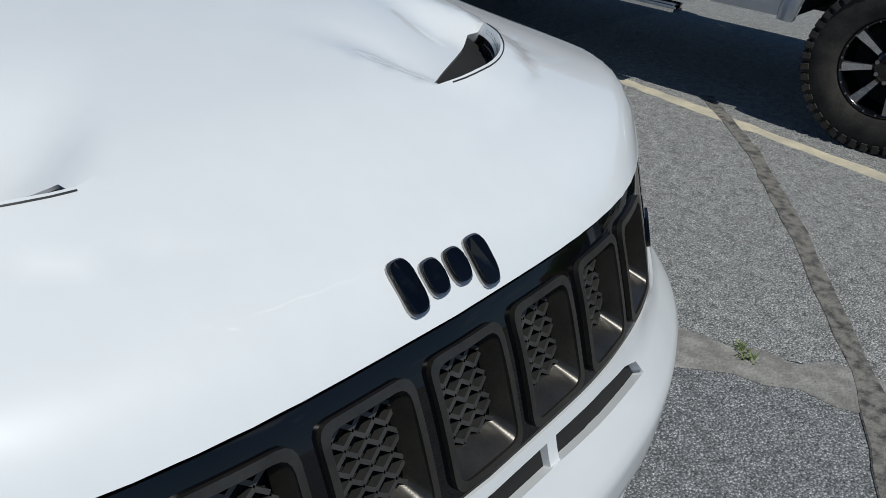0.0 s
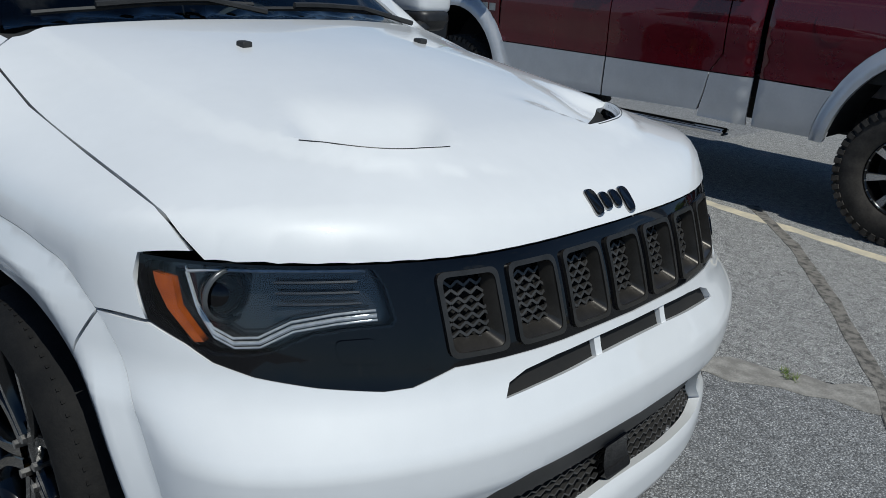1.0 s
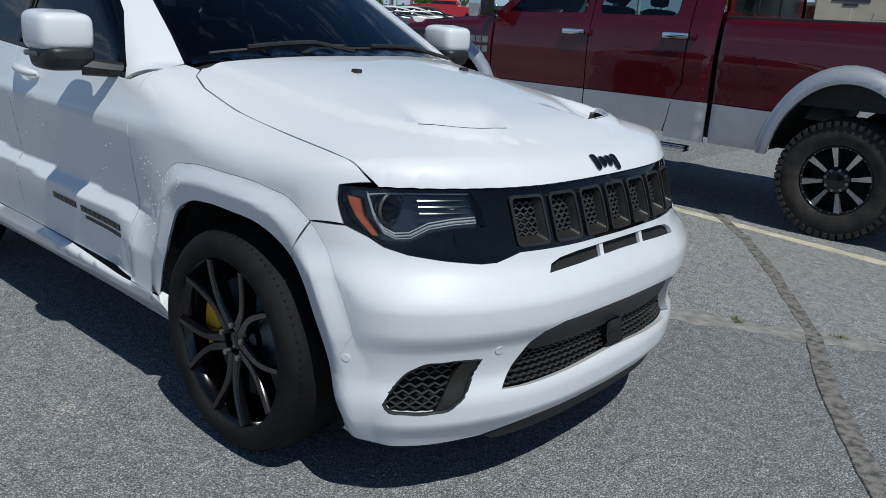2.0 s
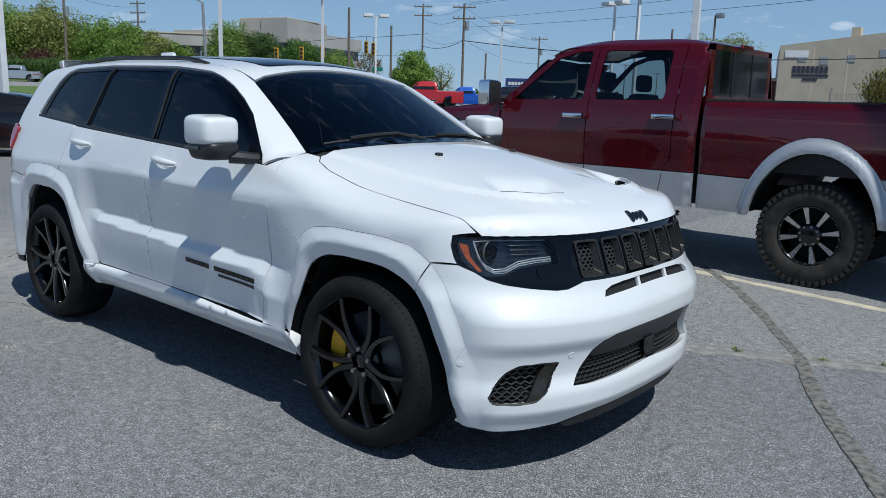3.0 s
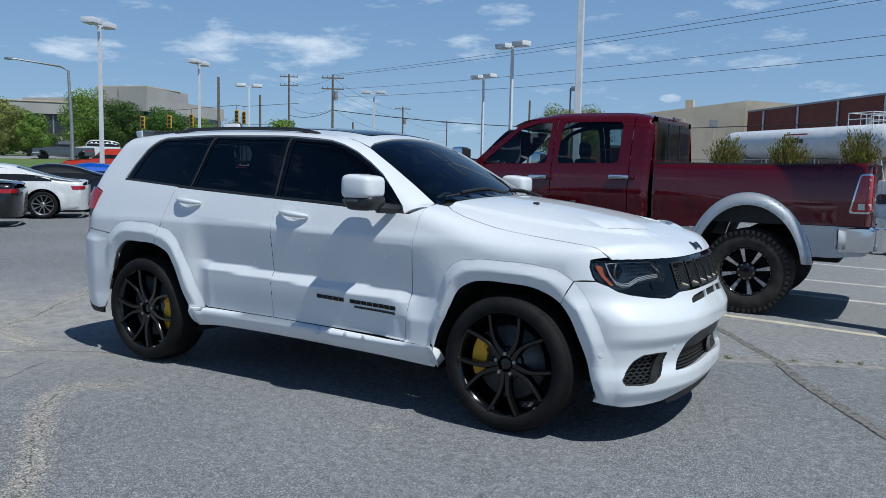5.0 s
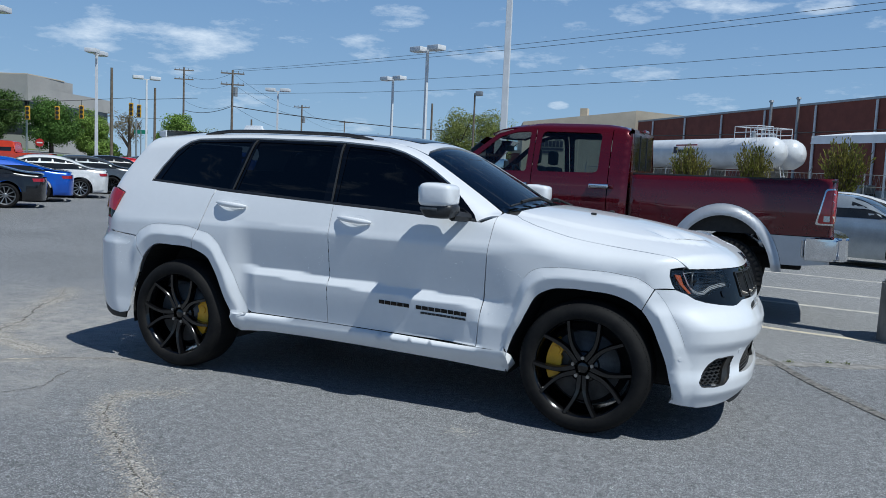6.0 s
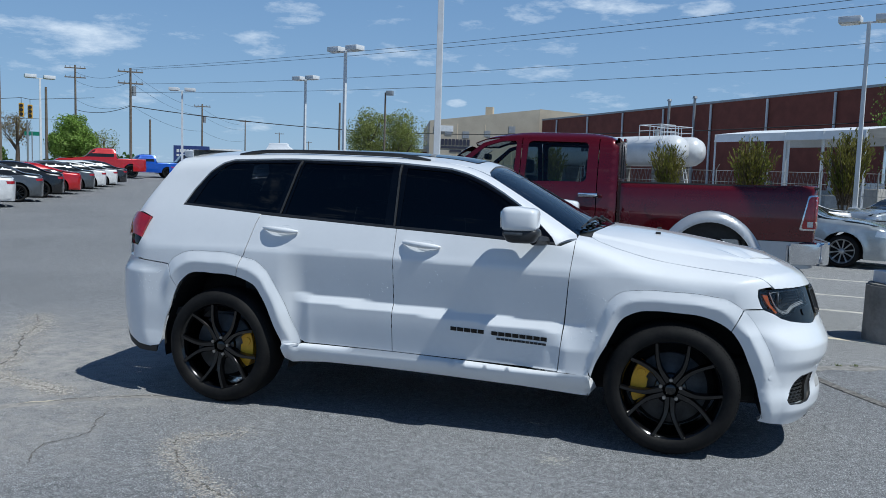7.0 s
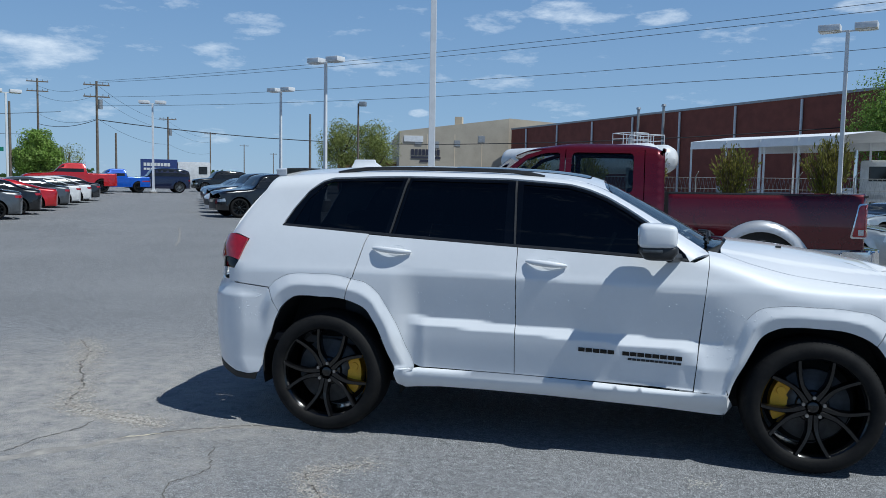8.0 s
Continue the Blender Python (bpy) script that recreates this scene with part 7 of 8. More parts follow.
LEAF = leaf_mat("fresh_leaves", (0.17, 0.27, 0.045), (0.24, 0.34, 0.08))
LEAF_MID = leaf_mat("green_leaves", (0.08, 0.16, 0.03), (0.12, 0.21, 0.045))
LEAF_BROWN = leaf_mat("brownish_young_leaves", (0.20, 0.15, 0.07), (0.24, 0.19, 0.09))
LEAF_DARK = leaf_mat("dark_leaves", (0.065, 0.12, 0.028), (0.10, 0.16, 0.04))
LEAF_SPRING = leaf_mat("young_leaves", (0.22, 0.26, 0.07), (0.28, 0.30, 0.10))
LEAF_PLUM = leaf_mat("plum_leaves", (0.07, 0.022, 0.028), (0.10, 0.03, 0.035))
LEAF_BUSH = leaf_mat("shrub_leaves", (0.15, 0.165, 0.035), (0.22, 0.19, 0.05))

LEAF_MESHES = {}


def foliage(key, seed, w, h, z0, lumps, leaves, leaf, material):
    """Many small leaf faces gathered into uneven clumps."""
    if key in LEAF_MESHES:
        return LEAF_MESHES[key]
    rng = np.random.RandomState(seed)
    unit = lambda v: v / (np.linalg.norm(v, axis=1)[:, None] + 1e-9)
    d = unit(rng.normal(size=(lumps, 3)))
    k = rng.uniform(0.3, 0.84, (lumps, 1))
    centre = d * k * np.array([w / 2, w / 2, h / 2]) + np.array([0, 0, z0 + h / 2])
    radius = rng.uniform(0.13, 0.27, lumps) * w
    pick = rng.randint(lumps, size=leaves)
    d = unit(rng.normal(size=(leaves, 3)))
    p = centre[pick] + d * (radius[pick] * rng.uniform(0.5, 1.08, leaves) ** 0.7)[:, None] * np.array([1, 1, 0.8])
    u = unit(np.cross(d, rng.normal(size=(leaves, 3))))
    v = unit(np.cross(d + rng.normal(size=(leaves, 3)) * 0.6, u))
    s = (leaf * rng.uniform(0.6, 1.35, leaves))[:, None]
    verts = np.stack([p - u * s * 0.5, p + v * s * 0.35, p + u * s * 0.6, p - v * s * 0.35], axis=1).reshape(-1, 3)
    me = bpy.data.meshes.new("crown")
    me.from_pydata(verts.tolist(), [], np.arange(leaves * 4).reshape(-1, 4).tolist())
    me.materials.append(material)
    LEAF_MESHES[key] = me
    return me


def tree(x, y, h, w, material, key, seed, label, z0=0.0, trunk=0.25, leaf=0.4, leaves=2600, lumps=26, low=0.22, name="tree", category="tree"):
    t = thing(name, pose(x, y, z0, 0, 0, seed * 47 % 360), label, category)
    rnd = random.Random(seed)
    bm = bmesh.new()
    tube(bm, [(0, 0, -0.1), (rnd.uniform(-0.1, 0.1), 0, h * 0.25), (0, rnd.uniform(-0.1, 0.1), h * 0.5), (0, 0, h * 0.8)], [trunk, trunk * 0.75, trunk * 0.5, trunk * 0.15], 8)
    for k in range(6):
        a = k * 1.05 + rnd.uniform(-0.3, 0.3)
        tube(bm, [(0, 0, h * (0.22 + 0.05 * k)), (w * 0.2 * math.cos(a), w * 0.2 * math.sin(a), h * (0.4 + 0.05 * k)), (w * 0.38 * math.cos(a), w * 0.38 * math.sin(a), h * (0.52 + 0.06 * k))], [trunk * 0.45, trunk * 0.28, trunk * 0.08], 5)
    part("trunk", bm, BARK, t, smooth=True)
    c = new("crown", foliage(key, seed, w, h * (1 - low), h * low, lumps, leaves, leaf, material))
    c.parent = t
    return t


# bank of grass rising to the left, with the road along its foot
def draped(name, d0, d1, e0, e1, material, lift, label, category, nd=24, ne=10):
    """A sheet on the bank between two distances and two places along it."""
    verts, faces = [], []
    for i in range(nd + 1):
        for k in range(ne + 1):
            d, e = d0 + (d1 - d0) * i / nd, e0 + (e1 - e0) * k / ne
            x, y = -0.87 * d + 0.49 * e, 0.49 * d + 0.87 * e
            verts.append((x, y, rise(x, y) + lift))
    for i in range(nd):
        for k in range(ne):
            a = i * (ne + 1) + k
            faces.append((a, a + 1, a + ne + 2, a + ne + 1))
    return tagged(put(name, verts, faces, material), label, category, kind="structure")


draped("ground_bank", 101, 250, -160, 22, GRASS, 0.12, "green grass bank rising behind the road", "grass", 48, 46)
draped("road_side", 82, 101, -160, 22, SLAB, 0.10, "grey road along the grass bank", "road", 8, 46)
draped("ground_verge", 50, 81.8, -160, 18, GRASS, 0.12, "green grass verge along the road", "grass", 12, 46)

for k, (x, y, top, w, m, key) in enumerate(((-78.3, 53.8, 9.9, 6.2, LEAF, "t1"), (-76.3, 56.1, 9.0, 5.2, LEAF_DARK, "t2"), (-69.5, 57.5, 8.0, 5.4, LEAF_MID, "t2"), (-72.2, 65.1, 7.1, 4.6, LEAF, "t3"), (-53.8, 59.2, 6.4, 4.4, LEAF, "t1"), (-84.0, 44.3, 9.3, 5.2, LEAF, "t1"), (-82.4, 46.3, 8.2, 4.6, LEAF_SPRING, "t3"), (-81.3, 48.6, 7.4, 4.0, LEAF, "t2"))):
    z = rise(x, y)
    tree(x, y, top - z, w, m, key + str(k), k + 1 if k < 5 else k + 20, "rounded leafy green tree on the grass bank", z, leaf=0.18, leaves=24000, lumps=70, low=0.03)
tree(-63.7, 62.6, 6.2, 4.0, LEAF_BROWN, "t6", 73, "small tree with thin brownish young leaves", rise(-63.7, 62.6), leaf=0.13, leaves=2600, lumps=30)
tree(-54.8, 64.7, 4.4, 4.0, LEAF_SPRING, "t7", 74, "small tree with sparse young leaves", rise(-54.8, 64.7), leaf=0.12, leaves=2000, lumps=30)
for k in range(14):
    a = (k // 2) / 6
    x, y = -152.8 + 18.9 * a - (k % 2) * 16, 20 + 46 * a - (k % 2) * 2
    m, key = ((LEAF, "h1"), (LEAF_SPRING, "h2"), (LEAF, "h3"))[k % 3]
    tree(x, y, 11.0 + (k * 7 % 5) * 0.5 + (k % 2) * 1.2, 12 + (k % 4), m, key, 30 + k, "tall fresh green tree on the wooded hill", rise(x, y), leaf=0.34, leaves=15000, lumps=70, low=0.04)
for k, (x, y, top, w, m, key) in enumerate(((-126.8, 53.0, 7.2, 8.0, LEAF_PLUM, "p1"), (-131, 46.8, 7.1, 7.5, LEAF_PLUM, "p1"), (-104.8, 45.2, 5.2, 5.2, LEAF_DARK, "b1"), (-107, 41, 5.1, 5.4, LEAF_DARK, "b1"), (-109.9, 35.8, 5.4, 6.2, LEAF_DARK, "b1"), (-114.6, 47.7, 6.3, 7, LEAF_DARK, "b1"), (-110.7, 28.3, 5.1, 6, LEAF_DARK, "b1"), (-99.5, 43.6, 5.6, 5.6, LEAF_DARK, "b1"), (-96.6, 46.4, 5.4, 5.2, LEAF_MID, "b3"), (-94.4, 49.4, 5.6, 5.4, LEAF_DARK, "b1"), (-92.4, 52.6, 5.0, 5.0, LEAF_MID, "b3"), (-90.6, 56.0, 4.8, 4.8, LEAF_DARK, "b1"), (-66.5, 61.7, 3.2, 3.4, LEAF, "b2"))):
    z = rise(x, y)
    tree(x, y, top - z, w, m, key, 60 + k, "rounded dense shrub on the grass bank", z, trunk=0.1, leaf=0.2, leaves=9000, lumps=50, low=0.0, name="shrub", category="shrub")
for x, y, top, w, key in ((-26.3, 66.0, 7.7, 5.2, "t8"), (-23.4, 67.0, 6.6, 4.0, "t8")):
    tree(x, y, top - rise(x, y), w, LEAF_SPRING, key, int(top * 10), "tree with pale young leaves", rise(x, y), leaf=0.13, leaves=12000, lumps=60)
for k, (x, y, h) in enumerate(((18.0, 50.6, 10.0), (22.5, 49.5, 10.6), (27, 48, 10.8), (32, 45, 11))):
    tree(x, y, h, 8.2, LEAF, "t9", 80 + k, "tall leafy green tree by the warehouse", leaf=0.16, leaves=32000, lumps=100, low=0.04)
rng = np.random.RandomState(5)
verts, faces = [], []
for _ in range(14000):
    a = radians(rng.uniform(92, 150))
    r = rng.uniform(400, 440)
    x, y = r * math.cos(a), r * math.sin(a)
    z = 0.6 + abs(rng.normal()) * (1.3 + 0.6 * math.sin(a * 37) + 0.5 * math.sin(a * 91))
    s, k = rng.uniform(0.5, 1.1), len(verts)
    verts += [(x - s, y - s * 0.3, z - s * 0.5), (x + s, y + s * 0.3, z - s * 0.3), (x + s * 0.5, y, z + s), (x - s * 0.6, y, z + s * 0.7)]
    faces.append((k, k + 1, k + 2, k + 3))
tagged(put("backdrop_woods", verts, faces, LEAF_DARK, smooth=False), "low line of distant woods on the horizon", "woods", kind="stuff")

BUSHES = [(-4.3, 33.7, 0.98), (-1.6, 33.5, 1.0), (1.25, 33.0, 1.04), (4.7, 31.0, 1.08), (8.0, 29.0, 1.16), (11.4, 27.2, 1.1), (14.6, 25.4, 1.1)]


def bush(x, y, r, seed):
    """An open shrub of many upright twigs with small leaves."""
    b = thing("bush", pose(x, y, 0, 0, 0, seed * 61), "open shrub with upright yellow-green twigs", "bush", "shrubs along the lot edge")
    if "twig" not in LEAF_MESHES:
        rng = np.random.RandomState(9)
        verts, faces, tw = [], [], bmesh.new()
        for _ in range(150):
            a, lean = rng.uniform(0, 6.28), rng.uniform(0.05, 0.62)
            ln = rng.uniform(1.3, 1.85) * (1 - 0.25 * lean)
            d = np.array([math.cos(a) * lean, math.sin(a) * lean, 1.0])
            d /= np.linalg.norm(d)
            p0 = np.array([rng.uniform(-0.15, 0.15), rng.uniform(-0.15, 0.15), 0.5])
            tube(tw, [tuple(p0 + d * 0.05), tuple(p0 + d * ln)], [0.012, 0.004], 3)
            for _ in range(26):
                q = p0 + d * ln * rng.uniform(0.22, 1.02) + rng.normal(size=3) * 0.05
                u, v = rng.normal(size=3), rng.normal(size=3)
                u = d * 0.8 + u / np.linalg.norm(u) * 0.5
                v = np.cross(u, v)
                v /= np.linalg.norm(v)
                s = rng.uniform(0.04, 0.085)
                k = len(verts)
                verts += [tuple(q), tuple(q + u * s + v * s * 0.35), tuple(q + u * s * 2), tuple(q + u * s - v * s * 0.35)]
                faces.append((k, k + 1, k + 2, k + 3))
        for k in range(5):
            a = k * 1.26
            tube(tw, [(0.05 * math.cos(a), 0.05 * math.sin(a), -0.02), (0.16 * math.cos(a), 0.16 * math.sin(a), 0.6)], [0.04, 0.025], 5)
        me = bpy.data.meshes.new("twig")
        tw.to_mesh(me)
        tw.free()
        me.materials.append(BARK)
        lm = bpy.data.meshes.new("leaves")
        lm.from_pydata(verts, [], faces)
        lm.materials.append(LEAF_BUSH)
        LEAF_MESHES["twig"] = (me, lm)
    for name, me in zip(("branch", "foliage"), LEAF_MESHES["twig"]):
        o = new(name, me)
        o.parent = b
        o.scale = (r * 1.12, r * 1.12, r * 1.42)
    return b


for k, (x, y, r) in enumerate(BUSHES):
    bush(x, y, r, k + 1)

# dry verge on the far side of the lot, with posts and chain fence
verts = [(-12, 28.0, 0.03), (40, 16.5, 0.03), (46, 25, 0.25), (-8, 40.5, 0.25)]
tagged(put("ground_dry_verge", verts, [(0, 1, 2, 3)], DRY, smooth=False), "dry brown grass verge", "grass", kind="structure")
fence = thing("chain_fence", pose(0, 0, 0), "grey chain-link fence with steel posts", "fence")
fx = lambda t: (-8 + 44 * t, 40.2 - 12.0 * t)
for k in range(20):
    x, y = fx(k / 19)
    bm = bmesh.new()
    cyl(bm, (x, y, 0), (x, y, 2.3), 0.035, 0.035, 6)
    cyl(bm, (x, y, 2.3), (x + 0.12, y - 0.2, 2.55), 0.02, 0.02, 5)
    part("post", bm, GREYMETAL, fence)
bm = bmesh.new()
for z in (0.1, 0.6, 1.2, 1.7, 2.25):
    tube(bm, [(*fx(0), z), (*fx(1), z)], 0.012, 4)
for k in range(240):
    x, y = fx(k / 240)
    x2, y2 = fx((k + 2) / 240)
    tube(bm, [(x, y, 0.1), (x2, y2, 2.25)], 0.006, 3)
    tube(bm, [(x2, y2, 0.1), (x, y, 2.25)], 0.006, 3)
tagged(part("wire_net", bm, GREYMETAL, fence), kind="stuff")
for k in range(9):
    x, y = 6.5 + 2.6 * k, 21.6 - 0.45 * k
    if k == 0:
        rail = thing("post_rail", pose(0, 0, 0), "low dark post and cable rail", "rail")
    bm = bmesh.new()
    cyl(bm, (x, y, 0), (x, y, 0.75), 0.06, 0.06, 8)
    part("post", bm, WOOD_POLE, rail)
bm = bmesh.new()
tube(bm, [(6.5, 21.6, 0.6), (27.3, 18.0, 0.6)], 0.02, 5)
part("cable", bm, CABLE, rail)


def slab_wall(bm, p, q, z0, z1, thick):
    p, q = Vector((*p, 0)), Vector((*q, 0))
    d = (q - p).normalized()
    n = Vector((-d.y, d.x, 0)) * thick
    lo = [bm.verts.new(v + Vector((0, 0, z0))) for v in (p, q, q + n, p + n)]
    hi = [bm.verts.new(v + Vector((0, 0, z1))) for v in (p, q, q + n, p + n)]
    bm.faces.new(lo[::-1])
    bm.faces.new(hi)
    for i in range(4):
        bm.faces.new((lo[i], lo[(i + 1) % 4], hi[(i + 1) % 4], hi[i]))


# long brick warehouse with a tan front building
ware = thing("warehouse", pose(0, 0, 0), "long red-brown brick warehouse with white wall pipes", "building")
W0, W1 = Vector((-15.6, 102.5)), Vector((30.0, 45.5))
wd = (W1 - W0).normalized()
wn2 = Vector((-wd.y, wd.x))
bm = bmesh.new()
slab_wall(bm, W0, W1, 0, 9.3, 30)
part("wall", bm, BRICK, ware)
bm = bmesh.new()
slab_wall(bm, W0 - wn2 * 0.08, W1 - wn2 * 0.08, 9.3, 9.5, 30)
part("coping", bm, GREYMETAL, ware)
for k in range(10):
    p = W0 + wd * (4 + k * 7.2)
    bm = bmesh.new()
    cyl(bm, (*(p - wn2 * 0.15), 0), (*(p - wn2 * 0.15), 9.2), 0.11, 0.11, 8)
    part("downpipe", bm, POLE_WHITE, ware)
for k in (3.15, 3.6):
    p = W0 + wd * (k * 8.6)
    bm = bmesh.new()
    cyl(bm, (*(p - wn2 * 0.6), 0), (*(p - wn2 * 0.6), 9.9), 0.14, 0.14, 10)
    cyl(bm, (*(p - wn2 * 0.6), 9.9), (*(p - wn2 * 0.6), 10.1), 0.26, 0.2, 10)
    part("flue", bm, GREYMETAL, ware)
tan = thing("tan_building", pose(0, 0, 0), "tan metal-clad building with dark wall lettering bars", "building")
A, B = Vector((-30.3, 99.0)), Vector((-16.2, 103.9))
verts = [(A.x, A.y, 0), (B.x, B.y, 0), (B.x, B.y, 10.9), (A.x, A.y, 8.9)]
ad = (B - A).normalized()
an = Vector((-ad.y, ad.x))
verts += [(x + an.x * 24, y + an.y * 24, z) for x, y, z in verts]
put("wall", verts, [(0, 1, 2, 3), (5, 4, 7, 6), (1, 5, 6, 2), (4, 0, 3, 7), (3, 2, 6, 7)], TAN, tan, smooth=False)
verts = [(B.x, B.y, 0), (B.x + 11, B.y + 2, 0), (B.x + 11, B.y + 2, 10.0), (B.x, B.y, 10.95)]
put("side_wall", verts, [(0, 1, 2, 3)], TAN_LIGHT, tan, smooth=False)
for t, z0, z1, w in ((0.14, 7.0, 7.9, 0.9), (0.3, 6.7, 7.6, 0.9), (0.5, 7.0, 7.8, 0.8), (0.72, 7.6, 8.5, 0.9)):
    p = A + (B - A) * t - an * 0.06
    bm = bmesh.new()
    slab_wall(bm, p, p + ad * w, z0, z1, 0.12)
    part("vent_louver", bm, GREYMETAL, tan)
for t in (0.25, 0.5, 0.75):
    p = A + (B - A) * t - an * 0.02
    bm = bmesh.new()
    slab_wall(bm, p, p + ad * 0.12, 0, 8.6, 0.1)
    part("wall_seam", bm, TAN_LIGHT, tan)
for k in range(8):
    p = A + ad * (1.6 + k * 0.5) - an * 0.08
    bm = bmesh.new()
    slab_wall(bm, p, p + ad * 0.38, 5.7, 6.5, 0.1)
    part("lettering_bar", bm, INK, tan)
for z0, w in ((5.25, 4.0), (4.8, 1.6)):
    p = A + ad * (1.6 if w > 2 else 2.8) - an * 0.08
    bm = bmesh.new()
    slab_wall(bm, p, p + ad * w, z0, z0 + 0.28, 0.1)
    part("lettering_bar", bm, INK, tan)
bm = bmesh.new()
slab_wall(bm, A + ad * 0.6 - an * 0.1, A + ad * 3.2 - an * 0.1, 7.5, 8.3, 0.1)
part("sign_board", bm, POLE_WHITE, tan)
bm = bmesh.new()
box(bm, -23.8, -22.8, 104.0, 105.0, 9.4, 11.2)
part("roof_vent", bm, TAN_LIGHT, tan)
low = thing("low_brick_building", pose(0, 0, 0), "low red brick building with a pale roof", "building")
bm = bmesh.new()
slab_wall(bm, (-41, 104), (-29, 108), 0, 4.9, 12)
part("wall", bm, BRICK, low)
bm = bmesh.new()
slab_wall(bm, (-41.3, 103.7), (-28.8, 107.9), 4.9, 5.3, 12.5)
part("roof", bm, TAN_LIGHT, low)

# grey office block on the hill
office = thing("office_building", pose(0, 0, 0), "grey concrete office building with dark ribbon windows", "building")
MAIN = ((4.6, OFFICE, 0), (1.4, OFFICE_GLASS, 0.6), (1.5, OFFICE, 0), (1.5, OFFICE_GLASS, 0.6), (1.9, OFFICE, 0))
for p, q, th, z, floors in (((-88.0, 70.1), (-94.5, 90.5), 20, -0.5, MAIN), ((-92.4, 68.7), (-88.1, 70.0), 18, -0.5, MAIN), ((-92.3, 68.8), (-88.2, 70.2), 11, 10.4, ((1.5, OFFICE, 0),)), ((-88.4, 70.3), (-91.0, 78.4), 8, 10.4, ((1.5, OFFICE, 0), (0.12, TAN_LIGHT, -0.1))),
                            ((-99.8, 52.3), (-90.4, 65.8), 22, -0.5, ((5.2, OFFICE, 0), (2.9, OFFICE_GLASS, 0.5), (1.5, OFFICE, 0), (0.15, TAN_LIGHT, -0.1)))):
    for h, m, inset in floors:
        pv, qv = Vector(p), Vector(q)
        d = (qv - pv).normalized()
        n = Vector((-d.y, d.x))
        bm = bmesh.new()
        slab_wall(bm, pv + n * inset, qv + n * inset, z, z + h, th)
        part("window_band" if m is OFFICE_GLASS else "wall_band", bm, m, office)
        if m is OFFICE_GLASS:
            for k in range(1, int((qv - pv).length / 3.2)):
                bm = bmesh.new()
                c = pv + d * 3.2 * k + n * (inset - 0.12)
                slab_wall(bm, c, c + d * 0.18, z, z + h, 0.14)
                part("mullion", bm, GREYMETAL, office)
        z += h

# white gas tanks with rails
for dx, dy in ((1.9, 57.6), (3.2, 60.0)):
    tank = thing("gas_tank", pose(dx, dy, 0.75, 0, 0, -42), "white horizontal steel tank with a railed platform and ladder", "tank", "gas tanks")
    prof = [(0.0, 0.55), (0.5, 0.45), (0.9, 0.2), (1.12, -0.25), (1.15, -0.6), (1.15, -16.5), (1.12, -16.9), (0.6, -17.5), (0.0, -17.6)]
    v, f = lathe(prof, 32)
    put("shell", [(h, x, 3.25 + z) for x, h, z in v], f, TANK, tank)
    for x in (-1.6, -8.0, -14.5):
        bm = bmesh.new()
        box(bm, x - 0.2, x + 0.2, -0.9, 0.9, -0.5, 2.5)
        part("saddle", bm, CONCRETE, tank)
    bars = [((x, y, 4.1), (x, y, 5.2)) for x in (-3.4, -2.3, -1.2) for y in (-0.8, 0.8)] + [((-3.4, y, z), (-1.2, y, z)) for y in (-0.8, 0.8) for z in (4.75, 5.2)] + [((x, -0.8, 5.2), (x, 0.8, 5.2)) for x in (-3.4, -1.2)]
    for k, (p, q) in enumerate(bars):
        bm = bmesh.new()
        cyl(bm, p, q, 0.03, 0.03, 5)
        part("rail_post" if k < 6 else "platform_rail", bm, POLE_WHITE, tank)
    bm = bmesh.new()
    for y in (-1.3, -0.95):
        cyl(bm, (0.5, y, -0.5), (-1.0, y * 0.8, 4.3), 0.03, 0.03, 5)
    for k in range(9):
        t = k / 8
        cyl(bm, (0.5 - 1.5 * t, -1.3 + 0.26 * t, 4.3 * t), (0.5 - 1.5 * t, -0.95 + 0.19 * t, 4.3 * t), 0.02, 0.02, 4)
    part("ladder", bm, POLE_WHITE, tank)
    bm = bmesh.new()
    cyl(bm, (-2.3, 0, 4.3), (-2.3, 0, 4.9), 0.18, 0.15, 10)
    part("valve", bm, GREYMETAL, tank)
    bm = bmesh.new()
    for x0, x1, z0, z1 in ((-9.6, -9.2, 3.2, 3.75), (-9.1, -8.75, 3.2, 3.5), (-8.65, -8.3, 3.2, 3.5), (-8.2, -7.85, 3.2, 3.6), (-7.75, -7.4, 3.2, 3.5)):
        box(bm, x0, x1, -1.17, -1.12, z0, z1)
    part("lettering_bar", bm, INK, tank)
    bm = bmesh.new()
    box(bm, -9.4, -7.0, -1.13, -1.05, 3.82, 3.92)
    part("stripe", bm, MAROON, tank)

